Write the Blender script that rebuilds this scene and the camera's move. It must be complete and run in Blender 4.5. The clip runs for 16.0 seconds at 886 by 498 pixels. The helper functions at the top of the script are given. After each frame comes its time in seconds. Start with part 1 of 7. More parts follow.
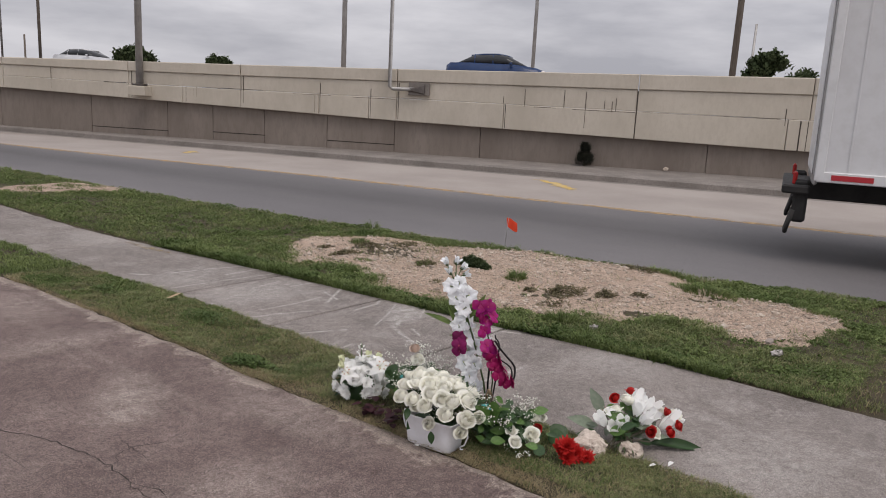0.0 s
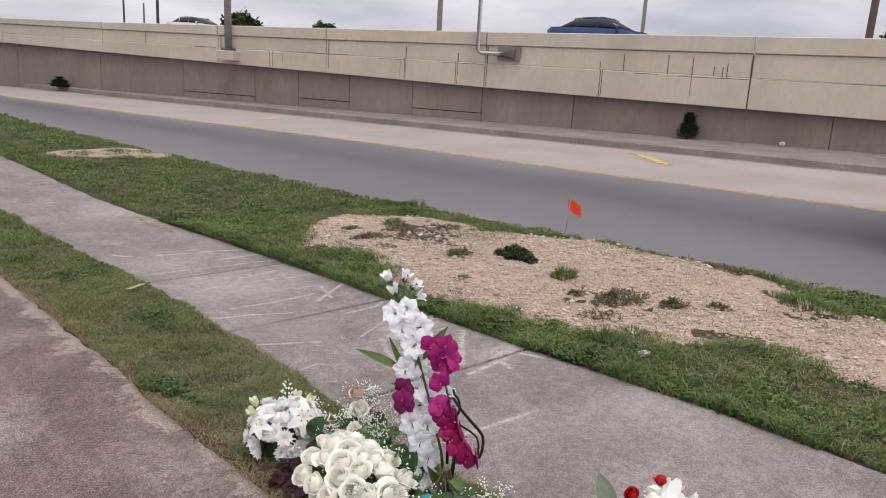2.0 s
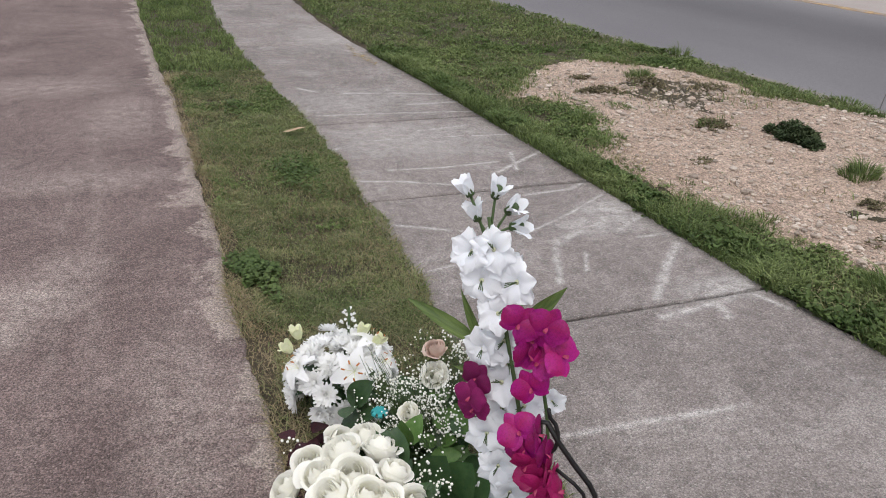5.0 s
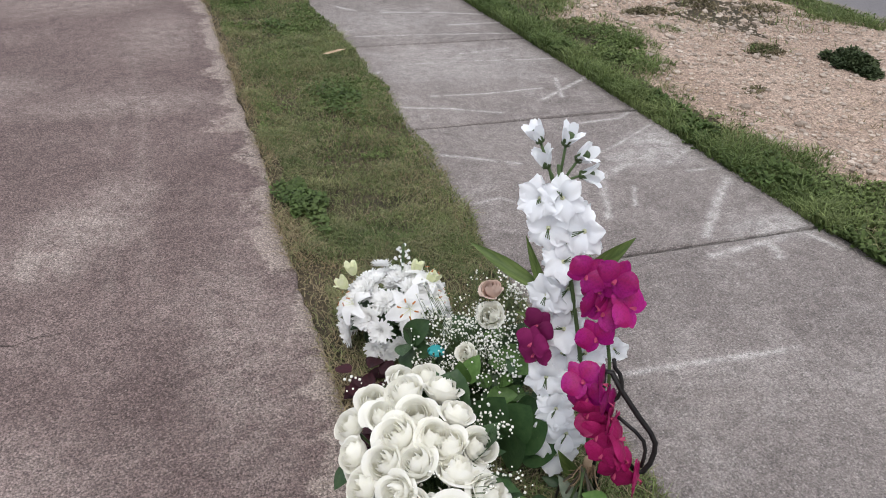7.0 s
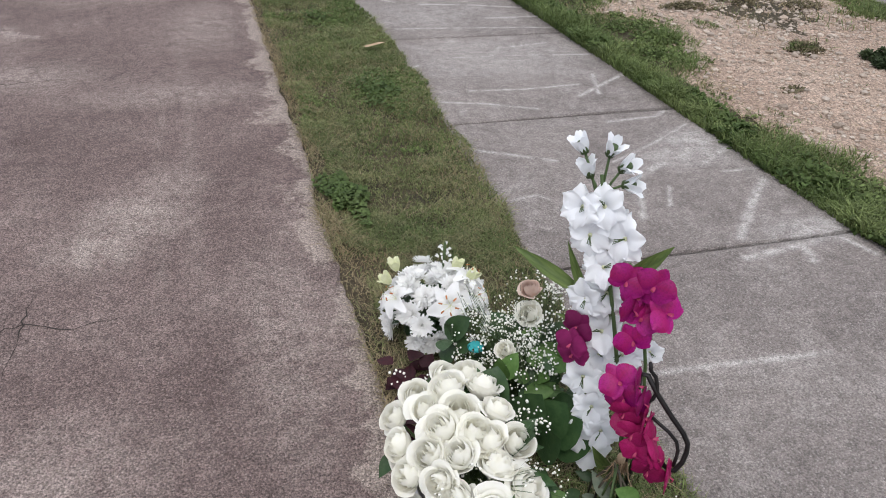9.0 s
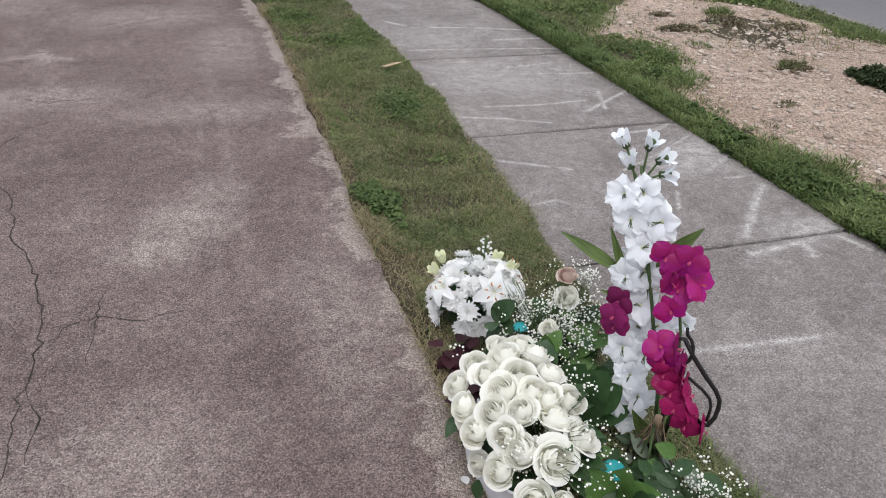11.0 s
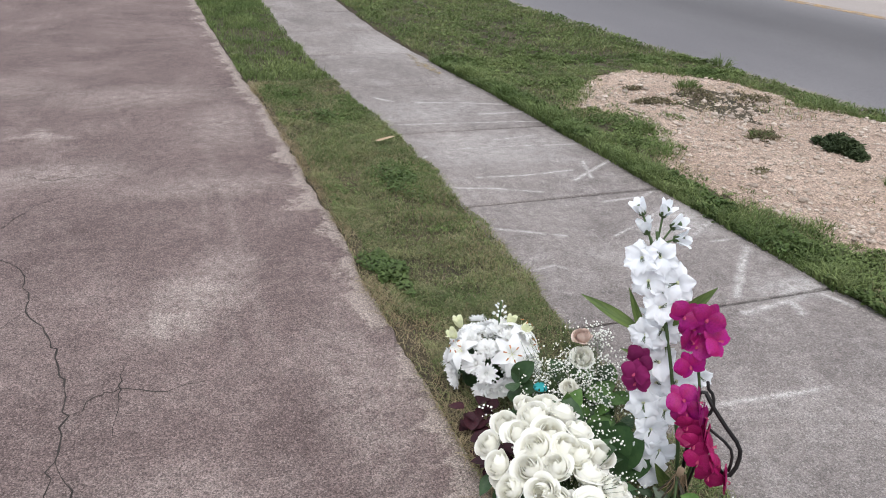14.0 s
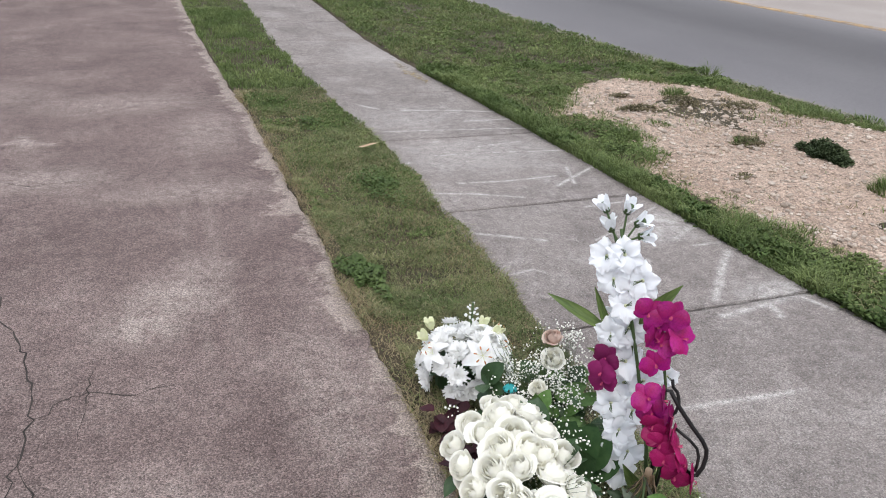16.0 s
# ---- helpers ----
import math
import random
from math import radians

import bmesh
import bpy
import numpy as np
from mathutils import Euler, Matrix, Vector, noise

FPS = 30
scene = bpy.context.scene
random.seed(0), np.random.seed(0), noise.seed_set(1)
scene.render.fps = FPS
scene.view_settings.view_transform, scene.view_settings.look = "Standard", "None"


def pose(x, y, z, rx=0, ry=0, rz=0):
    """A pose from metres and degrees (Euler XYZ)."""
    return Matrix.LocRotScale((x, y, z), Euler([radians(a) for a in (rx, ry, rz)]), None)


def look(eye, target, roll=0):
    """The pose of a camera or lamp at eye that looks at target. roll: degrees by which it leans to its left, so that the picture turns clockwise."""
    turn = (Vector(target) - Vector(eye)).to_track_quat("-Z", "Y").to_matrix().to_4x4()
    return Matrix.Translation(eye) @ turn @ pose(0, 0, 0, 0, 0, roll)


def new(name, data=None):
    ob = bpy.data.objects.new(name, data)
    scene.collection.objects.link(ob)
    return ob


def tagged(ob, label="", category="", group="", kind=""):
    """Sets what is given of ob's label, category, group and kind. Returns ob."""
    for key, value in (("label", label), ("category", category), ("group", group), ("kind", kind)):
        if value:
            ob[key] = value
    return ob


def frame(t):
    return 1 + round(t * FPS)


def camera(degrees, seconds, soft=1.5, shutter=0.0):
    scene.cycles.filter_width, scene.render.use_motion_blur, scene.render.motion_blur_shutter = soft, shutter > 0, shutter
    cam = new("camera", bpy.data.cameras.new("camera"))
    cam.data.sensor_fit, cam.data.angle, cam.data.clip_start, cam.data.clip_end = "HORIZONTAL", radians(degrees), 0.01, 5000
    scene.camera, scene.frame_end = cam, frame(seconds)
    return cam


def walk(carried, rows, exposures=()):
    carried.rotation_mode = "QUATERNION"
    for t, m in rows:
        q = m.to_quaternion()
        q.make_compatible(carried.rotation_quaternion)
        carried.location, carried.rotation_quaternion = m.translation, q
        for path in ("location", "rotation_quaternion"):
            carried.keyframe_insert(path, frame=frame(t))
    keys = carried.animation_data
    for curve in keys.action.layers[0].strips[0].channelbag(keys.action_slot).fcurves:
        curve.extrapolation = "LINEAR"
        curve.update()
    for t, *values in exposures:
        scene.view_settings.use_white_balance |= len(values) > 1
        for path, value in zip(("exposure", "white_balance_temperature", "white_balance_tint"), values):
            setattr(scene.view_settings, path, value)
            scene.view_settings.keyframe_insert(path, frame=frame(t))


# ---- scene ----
cam = camera(60.9, 16.0, soft=1.0)
PATH = [
    (0, (1.132, 0.204, 1.51), (2.64, 1.461, 1.129), 2.9),
    (0.5, (1.417, 0.22, 1.515), (2.871, 1.526, 1.09), 2.9),
    (1, (1.774, 0.24, 1.533), (3.179, 1.591, 1.085), 3.0),
    (1.5, (2.096, 0.392, 1.496), (3.467, 1.775, 1.039), 3.2),
    (2, (2.379, 0.573, 1.444), (3.684, 2.013, 0.972), 3.1),
    (2.5, (2.665, 0.707, 1.415), (3.873, 2.214, 0.898), 3.2),
    (3, (2.888, 0.871, 1.364), (3.975, 2.442, 0.772), 3.1),
    (3.5, (3.045, 1.057, 1.37), (4.007, 2.682, 0.711), 3.3),
    (4, (3.221, 1.203, 1.329), (4.045, 2.878, 0.613), 3.2),
    (4.5, (3.329, 1.263, 1.28), (4.017, 2.961, 0.478), 3.1),
    (5, (3.343, 1.265, 1.274), (3.985, 2.934, 0.38), 3.0),
    (7.5, (3.263, 1.331, 1.323), (3.781, 2.916, 0.219), 3.3),
    (8, (3.248, 1.319, 1.334), (3.736, 2.907, 0.221), 3.4),
    (10.5, (3.163, 1.21, 1.417), (3.643, 2.789, 0.288), 3.1),
    (11, (3.021, 1.136, 1.407), (3.544, 2.743, 0.339), 3.3),
    (11.5, (2.962, 1.108, 1.389), (3.502, 2.733, 0.356), 3.2),
    (12, (2.922, 1.088, 1.419), (3.492, 2.716, 0.407), 3.3),
    (12.5, (2.882, 1.113, 1.429), (3.478, 2.75, 0.447), 3.3),
    (13, (2.877, 1.104, 1.435), (3.481, 2.749, 0.472), 3.3),
    (13.5, (2.866, 1.103, 1.448), (3.479, 2.76, 0.511), 3.3),
    (14, (2.857, 1.094, 1.445), (3.479, 2.764, 0.538), 3.3),
    (14.5, (2.869, 1.082, 1.429), (3.497, 2.761, 0.542), 3.3),
    (15, (2.896, 1.073, 1.413), (3.524, 2.756, 0.534), 3.3),
    (15.5, (2.923, 1.07, 1.418), (3.55, 2.753, 0.538), 3.2),
    (16, (2.933, 1.066, 1.414), (3.564, 2.748, 0.536), 3.2),
]
EXPOSURES = [
    (0.0, -0.28, 6900, 14), (0.4, -0.02, 6900, 15), (1.5, 0.06, 6850, 15), (4.5, 0.06, 6700, 12.5), (5.0, 0.02, 6600, 12), (8.0, 0.04, 6500, 11.5),
    (11.0, 0.04, 6420, 11), (12.5, 0.22, 6420, 10.5), (14.0, 0.27, 6420, 10.5), (16.0, 0.27, 6420, 10.5),
]
walk(cam, [(t, look(eye, target, roll)) for t, eye, target, roll in PATH], EXPOSURES)

# ---- world, sun, sky ----
world = bpy.data.worlds.new("overcast_sky")
scene.world = world
world.use_nodes = True
wn, wl = world.node_tree.nodes, world.node_tree.links
bg = wn["Background"]
sky = wn.new("ShaderNodeTexSky")
sky.sky_type = "NISHITA"
sky.sun_disc = False
sky.sun_elevation, sky.sun_rotation = radians(58), radians(200)
sky.air_density, sky.dust_density = 1.0, 4.0
grey = wn.new("ShaderNodeHueSaturation")
grey.inputs["Saturation"].default_value = 0.25
grey.inputs["Value"].default_value = 0.06
wl.new(sky.outputs[0], grey.inputs["Color"])
tc = wn.new("ShaderNodeTexCoord")
mp = wn.new("ShaderNodeMapping")
mp.inputs["Scale"].default_value = (2.0, 2.0, 9.0)
wl.new(tc.outputs["Generated"], mp.inputs["Vector"])
cl = wn.new("ShaderNodeTexNoise")
cl.inputs["Scale"].default_value, cl.inputs["Detail"].default_value, cl.inputs["Roughness"].default_value = 1.6, 6, 0.55
wl.new(mp.outputs[0], cl.inputs["Vector"])
ramp = wn.new("ShaderNodeValToRGB")
ramp.color_ramp.elements[0].position, ramp.color_ramp.elements[0].color = 0.36, (0.49, 0.522, 0.598, 1)
ramp.color_ramp.elements[1].position, ramp.color_ramp.elements[1].color = 0.66, (0.80, 0.838, 0.918, 1)
wl.new(cl.outputs["Fac"], ramp.inputs["Fac"])
mx = wn.new("ShaderNodeMixRGB")
mx.inputs["Fac"].default_value = 0.88
wl.new(grey.outputs[0], mx.inputs["Color1"])
wl.new(ramp.outputs[0], mx.inputs["Color2"])
sep = wn.new("ShaderNodeSeparateXYZ")
wl.new(tc.outputs["Generated"], sep.inputs[0])
dome = wn.new("ShaderNodeMapRange")
dome.inputs["To Min"].default_value, dome.inputs["To Max"].default_value = 0.98, 2.1
wl.new(sep.outputs["Z"], dome.inputs["Value"])
up = wn.new("ShaderNodeMixRGB")
up.blend_type = "MULTIPLY"
up.inputs["Fac"].default_value = 1.0
wl.new(mx.outputs[0], up.inputs["Color1"])
wl.new(dome.outputs[0], up.inputs["Color2"])
wl.new(up.outputs[0], bg.inputs["Color"])
bg.inputs["Strength"].default_value = 1.0

sun_data = bpy.data.lights.new("sun", "SUN")
sun_data.energy, sun_data.angle, sun_data.color = 1.3, radians(25), (1.0, 0.96, 0.9)
sun = new("sun", sun_data)
sun.matrix_world = look((0, 0, 30), (6, 14, 0))


# ---- helpers of this scene ----
def mesh_of(name, verts, faces, smooth=False):
    me = bpy.data.meshes.new(name)
    me.from_pydata([tuple(v) for v in verts], [], faces)
    if smooth:
        me.polygons.foreach_set("use_smooth", [True] * len(me.polygons))
    me.update()
    return me


def put(name, me, material, parent=None, m=None, label=""):
    """Links a mesh as one object; m is its place in the world."""
    ob = new(name, me)
    if material is not None and not me.materials:
        for one in material if isinstance(material, (list, tuple)) else (material,):
            me.materials.append(one)
    m = m if m is not None else Matrix()
    if parent is not None:
        ob.parent = parent
        ob.matrix_basis = (WORLD[parent.name].inverted() if parent.name in WORLD else Matrix()) @ m
    else:
        ob.matrix_basis = m
    WORLD[ob.name] = m.copy()
    if label:
        ob["label"] = label
    return ob


WORLD = {}


def thing(name, x, y, z, label, category, group="", kind=""):
    ob = new(name)
    ob.matrix_basis = pose(x, y, z)
    WORLD[ob.name] = pose(x, y, z)
    return tagged(ob, label, category, group, kind)


def bm_mesh(name, bm, smooth=False):
    me = bpy.data.meshes.new(name)
    bm.to_mesh(me)
    bm.free()
    if smooth:
        me.polygons.foreach_set("use_smooth", [True] * len(me.polygons))
    return me


def box_mesh(name, sx, sy, sz, bevel=0.0, centre=(0, 0, 0)):
    bm = bmesh.new()
    bmesh.ops.create_cube(bm, size=1.0)
    for v in bm.verts:
        v.co = Vector((v.co.x * sx + centre[0], v.co.y * sy + centre[1], v.co.z * sz + centre[2]))
    if bevel:
        bmesh.ops.bevel(bm, geom=bm.edges[:], offset=bevel, segments=1, affect="EDGES")
    return bm_mesh(name, bm)


def tube_mesh(name, points, radius, sides=8, taper=1.0):
    """A round bar along a line of points."""
    pts = [Vector(p) for p in points]
    verts, faces = [], []
    side = None
    for i, p in enumerate(pts):
        way = (pts[min(i + 1, len(pts) - 1)] - pts[max(i - 1, 0)]).normalized()
        if side is None:
            side = way.orthogonal().normalized()
        side = (side - way * side.dot(way)).normalized()
        up = way.cross(side)
        r = radius * (1 + (taper - 1) * i / max(1, len(pts) - 1))
        for k in range(sides):
            a = 2 * math.pi * k / sides
            verts.append(p + side * (r * math.cos(a)) + up * (r * math.sin(a)))
    for i in range(len(pts) - 1):
        for k in range(sides):
            a, b = i * sides + k, i * sides + (k + 1) % sides
            faces.append((a, b, b + sides, a + sides))
    faces.append(tuple(range(sides))[::-1])
    faces.append(tuple(range(len(verts) - sides, len(verts))))
    return mesh_of(name, verts, faces, True)


def material(name, c1, c2, scale=4.0, c3=None, scale2=60.0, mix2=0.4, rough=0.85, bump=0.2, bscale=80.0, stretch=(1, 1, 1),
             metallic=0.0, vary=0.0, island=0.0, translucent=0.0, low=0.35, high=0.65, coords="Object", dist=0.01):
    """A procedural surface: large stains from c1 to c2, fine grain towards c3, relief, and a change from piece to piece."""
    m = bpy.data.materials.new(name)
    m.use_nodes = True
    n, l = m.node_tree.nodes, m.node_tree.links
    b = n["Principled BSDF"]
    t = n.new("ShaderNodeTexCoord")
    mapping = n.new("ShaderNodeMapping")
    mapping.inputs["Scale"].default_value = stretch
    l.new(t.outputs[coords], mapping.inputs["Vector"])

    def noise_node(s, detail=5, r=0.6):
        q = n.new("ShaderNodeTexNoise")
        q.inputs["Scale"].default_value, q.inputs["Detail"].default_value, q.inputs["Roughness"].default_value = s, detail, r
        l.new(mapping.outputs[0], q.inputs["Vector"])
        return q

    big = noise_node(scale)
    r = n.new("ShaderNodeValToRGB")
    r.color_ramp.elements[0].position, r.color_ramp.elements[0].color = low, (*c1, 1)
    r.color_ramp.elements[1].position, r.color_ramp.elements[1].color = high, (*c2, 1)
    l.new(big.outputs["Fac"], r.inputs["Fac"])
    out = r.outputs[0]
    fine = noise_node(scale2, 3, 0.7)
    if c3 is not None:
        rr = n.new("ShaderNodeValToRGB")
        rr.color_ramp.elements[0].position, rr.color_ramp.elements[0].color = 0.45, (0, 0, 0, 1)
        rr.color_ramp.elements[1].position, rr.color_ramp.elements[1].color = 0.62, (mix2, mix2, mix2, 1)
        l.new(fine.outputs["Fac"], rr.inputs["Fac"])
        k = n.new("ShaderNodeMixRGB")
        l.new(rr.outputs[0], k.inputs["Fac"])
        l.new(out, k.inputs["Color1"])
        k.inputs["Color2"].default_value = (*c3, 1)
        out = k.outputs[0]
    for amount, node, socket in ((vary, "ShaderNodeObjectInfo", "Random"), (island, "ShaderNodeNewGeometry", "Random Per Island")):
        if amount:
            info = n.new(node)
            mr = n.new("ShaderNodeMapRange")
            mr.inputs["To Min"].default_value, mr.inputs["To Max"].default_value = 1 - amount, 1 + amount
            l.new(info.outputs[socket], mr.inputs["Value"])
            hs = n.new("ShaderNodeHueSaturation")
            l.new(mr.outputs[0], hs.inputs["Value"])
            l.new(out, hs.inputs["Color"])
            out = hs.outputs[0]
    l.new(out, b.inputs["Base Color"])
    b.inputs["Roughness"].default_value, b.inputs["Metallic"].default_value = rough, metallic
    b.inputs["Specular IOR Level"].default_value = 0.3
    if bump:
        grain = noise_node(bscale, 4, 0.65)
        bp = n.new("ShaderNodeBump")
        bp.inputs["Strength"].default_value, bp.inputs["Distance"].default_value = bump, dist
        l.new(grain.outputs["Fac"], bp.inputs["Height"])
        l.new(bp.outputs[0], b.inputs["Normal"])
    if translucent:
        tr = n.new("ShaderNodeBsdfTranslucent")
        l.new(out, tr.inputs["Color"])
        ms = n.new("ShaderNodeMixShader")
        ms.inputs["Fac"].default_value = translucent
        l.new(b.outputs[0], ms.inputs[1])
        l.new(tr.outputs[0], ms.inputs[2])
        l.new(ms.outputs[0], n["Material Output"].inputs["Surface"])
    return m


def concrete(name, dark, mid, light, grain=170.0, mottle=4.5, light_mix=0.55, speck=0.5, edge=None, stretch=(1, 1, 1), vary=0.0, marks=None):
    """Weathered concrete: broad stains, pale mottling, visible aggregate and small pits."""
    m = bpy.data.materials.new(name)
    m.use_nodes = True
    n, l = m.node_tree.nodes, m.node_tree.links
    b = n["Principled BSDF"]
    t = n.new("ShaderNodeTexCoord")
    mapping = n.new("ShaderNodeMapping")
    mapping.inputs["Scale"].default_value = stretch
    l.new(t.outputs["Object"], mapping.inputs["Vector"])

    def tex(s, detail, r, w=0.0):
        q = n.new("ShaderNodeTexNoise")
        q.inputs["Scale"].default_value, q.inputs["Detail"].default_value, q.inputs["Roughness"].default_value, q.inputs["Distortion"].default_value = s, detail, r, w
        l.new(mapping.outputs[0], q.inputs["Vector"])
        return q.outputs["Fac"]

    def ramp(fac, p0, c0, p1, c1):
        q = n.new("ShaderNodeValToRGB")
        q.color_ramp.elements[0].position, q.color_ramp.elements[0].color = p0, (*c0, 1)
        q.color_ramp.elements[1].position, q.color_ramp.elements[1].color = p1, (*c1, 1)
        l.new(fac, q.inputs["Fac"])
        return q.outputs[0]

    def mix(kind, fac, c1, c2):
        q = n.new("ShaderNodeMixRGB")
        q.blend_type = kind
        for socket, value in (("Fac", fac), ("Color1", c1), ("Color2", c2)):
            if isinstance(value, (int, float)):
                q.inputs[socket].default_value = value
            elif isinstance(value, tuple):
                q.inputs[socket].default_value = (*value, 1)
            else:
                l.new(value, q.inputs[socket])
        return q.outputs[0]

    g = lambda v: (v, v, v)
    col = ramp(tex(1.3, 10, 0.74, 0.4), 0.34, dark, 0.62, mid)
    col = mix("MIX", ramp(tex(mottle, 14, 0.8, 0.3), 0.50, g(0), 0.68, g(light_mix)), col, light)
    col = mix("MULTIPLY", ramp(tex(mottle * 3.1, 8, 0.75), 0.33, g(0.55), 0.44, g(0.0)), col, g(0.66))
    col = mix("MULTIPLY", 1.0, col, ramp(tex(21.0, 9, 0.82), 0.40, g(0.84), 0.60, g(1.15)))
    if edge:
        at = n.new("ShaderNodeAttribute")
        at.attribute_name = "edge_wear"
        ad = n.new("ShaderNodeMath")
        ad.operation = "ADD"
        l.new(at.outputs["Fac"], ad.inputs[0])
        l.new(tex(4.5, 9, 0.72), ad.inputs[1])
        col = mix("MIX", ramp(ad.outputs[0], 0.93, g(0), 1.08, g(0.85)), col, edge)
    if marks:
        at = n.new("ShaderNodeAttribute")
        at.attribute_name = "rubbed"
        ad = n.new("ShaderNodeMath")
        ad.operation = "MULTIPLY"
        l.new(at.outputs["Fac"], ad.inputs[0])
        l.new(ramp(tex(16.0, 8, 0.8), 0.38, g(0.1), 0.58, g(1.5)), ad.inputs[1])
        ad.use_clamp = True
        col = mix("MIX", ad.outputs[0], col, marks)
    def cells(s):
        q = n.new("ShaderNodeTexVoronoi")
        q.inputs["Scale"].default_value = s
        l.new(mapping.outputs[0], q.inputs["Vector"])
        return q
    fine = tex(grain * 1.15, 4, 0.85)
    stones = cells(grain * 1.1)
    one = n.new("ShaderNodeSeparateColor")
    l.new(stones.outputs["Color"], one.inputs[0])
    col = mix("MULTIPLY", 1.0, col, ramp(one.outputs[0], 0.0, g(1 - 0.6 * speck), 1.0, g(1 + 0.6 * speck)))
    col = mix("MULTIPLY", 1.0, col, ramp(fine, 0.41, g(1 - speck * 0.85), 0.59, g(1 + speck * 0.75)))
    chips = cells(grain * 0.8)
    pale = n.new("ShaderNodeSeparateColor")
    l.new(chips.outputs["Color"], pale.inputs[0])
    chip = mix("MULTIPLY", 1.0, ramp(chips.outputs["Distance"], 0.24, g(1), 0.42, g(0)), ramp(pale.outputs[1], 0.82, g(0), 0.88, g(0.7)))
    col = mix("MIX", chip, col, tuple(min(0.6, c * 1.2) for c in light))
    hole = ramp(tex(grain * 0.42, 4, 0.7, 0.5), 0.32, g(1), 0.38, g(0))
    keep = ramp(tex(9.0, 6, 0.75), 0.42, g(0.1), 0.56, g(0.85))
    col = mix("MIX", mix("MULTIPLY", 1.0, hole, keep), col, tuple(c * 0.4 for c in dark))
    if vary:
        info = n.new("ShaderNodeObjectInfo")
        mr = n.new("ShaderNodeMapRange")
        mr.inputs["To Min"].default_value, mr.inputs["To Max"].default_value = 1 - vary, 1 + vary
        l.new(info.outputs["Random"], mr.inputs["Value"])
        hs = n.new("ShaderNodeHueSaturation")
        l.new(mr.outputs[0], hs.inputs["Value"])
        l.new(col, hs.inputs["Color"])
        col = hs.outputs[0]
    l.new(col, b.inputs["Base Color"])
    b.inputs["Roughness"].default_value = 0.9
    b.inputs["Specular IOR Level"].default_value = 0.25
    bp = n.new("ShaderNodeBump")
    bp.inputs["Strength"].default_value, bp.inputs["Distance"].default_value = 0.8, 0.008
    l.new(mix("MIX", 0.5, mix("MIX", 0.4, fine, tex(34.0, 7, 0.8)), ramp(stones.outputs["Distance"], 0.1, g(1), 0.8, g(0))), bp.inputs["Height"])
    l.new(bp.outputs[0], b.inputs["Normal"])
    return m


# ---- materials of the ground and road ----
SOIL = material("soil_and_thatch", (0.036, 0.032, 0.018), (0.090, 0.069, 0.043), 4.0, (0.035, 0.028, 0.018), 90, 0.6, 0.95, 0.8, 60)
DRIVE = concrete("exposed_aggregate_concrete", (0.128, 0.092, 0.085), (0.192, 0.143, 0.131), (0.285, 0.228, 0.206), 170, 2.6, 0.62, 0.62, (0.35, 0.29, 0.252), marks=(0.33, 0.275, 0.245))
RIM = material("pale_worn_concrete", (0.28, 0.235, 0.21), (0.36, 0.31, 0.275), 6, (0.18, 0.145, 0.13), 90, 0.4, 0.92, 0.5, 90)
WALKWAY = concrete("weathered_sidewalk_concrete", (0.176, 0.153, 0.142), (0.272, 0.240, 0.222), (0.372, 0.338, 0.316), 170, 3.0, 0.75, 0.42, None, (1, 1, 1), 0.05, (0.50, 0.47, 0.445))
SCUFF = concrete("pale_scuff", (0.40, 0.37, 0.35), (0.46, 0.43, 0.41), (0.50, 0.47, 0.45), 160, 9, 0.6, 0.25)


def worn(mat, scale, low, high):
    """Lets a thin mark break up where it is worn off."""
    n, l = mat.node_tree.nodes, mat.node_tree.links
    t = n.new("ShaderNodeTexCoord")
    q = n.new("ShaderNodeTexNoise")
    q.inputs["Scale"].default_value, q.inputs["Detail"].default_value, q.inputs["Roughness"].default_value = scale, 6, 0.75
    l.new(t.outputs["Object"], q.inputs["Vector"])
    r = n.new("ShaderNodeValToRGB")
    r.color_ramp.elements[0].position, r.color_ramp.elements[1].position = low, high
    l.new(q.outputs["Fac"], r.inputs["Fac"])
    l.new(r.outputs[0], n["Principled BSDF"].inputs["Alpha"])
    return mat


worn(SCUFF, 30, 0.36, 0.58)
STAINED = material("dark_stained_crack", (0.035, 0.030, 0.026), (0.10, 0.083, 0.068), 5, rough=0.95, bump=0.2)
CRACK_AND_HOLLOW = material("dark_crack_and_hollow", (0.025, 0.021, 0.019), (0.05, 0.042, 0.037), 9, rough=0.95, bump=0.2)
DIRT = concrete("pinkish_gravelly_dirt", (0.285, 0.206, 0.157), (0.395, 0.300, 0.235), (0.495, 0.402, 0.325), 90, 5.0, 0.7, 0.5)
STONE = material("limestone_gravel", (0.33, 0.265, 0.21), (0.52, 0.45, 0.385), 8, (0.22, 0.17, 0.13), 60, 0.4, 0.9, 0.4, 70, island=0.28)
ASPHALT = material("worn_grey_pavement", (0.126, 0.119, 0.123), (0.166, 0.157, 0.159), 0.35, (0.085, 0.081, 0.083), 60, 0.35, 0.75, 0.2, 90, stretch=(1.0, 0.5, 1.0))

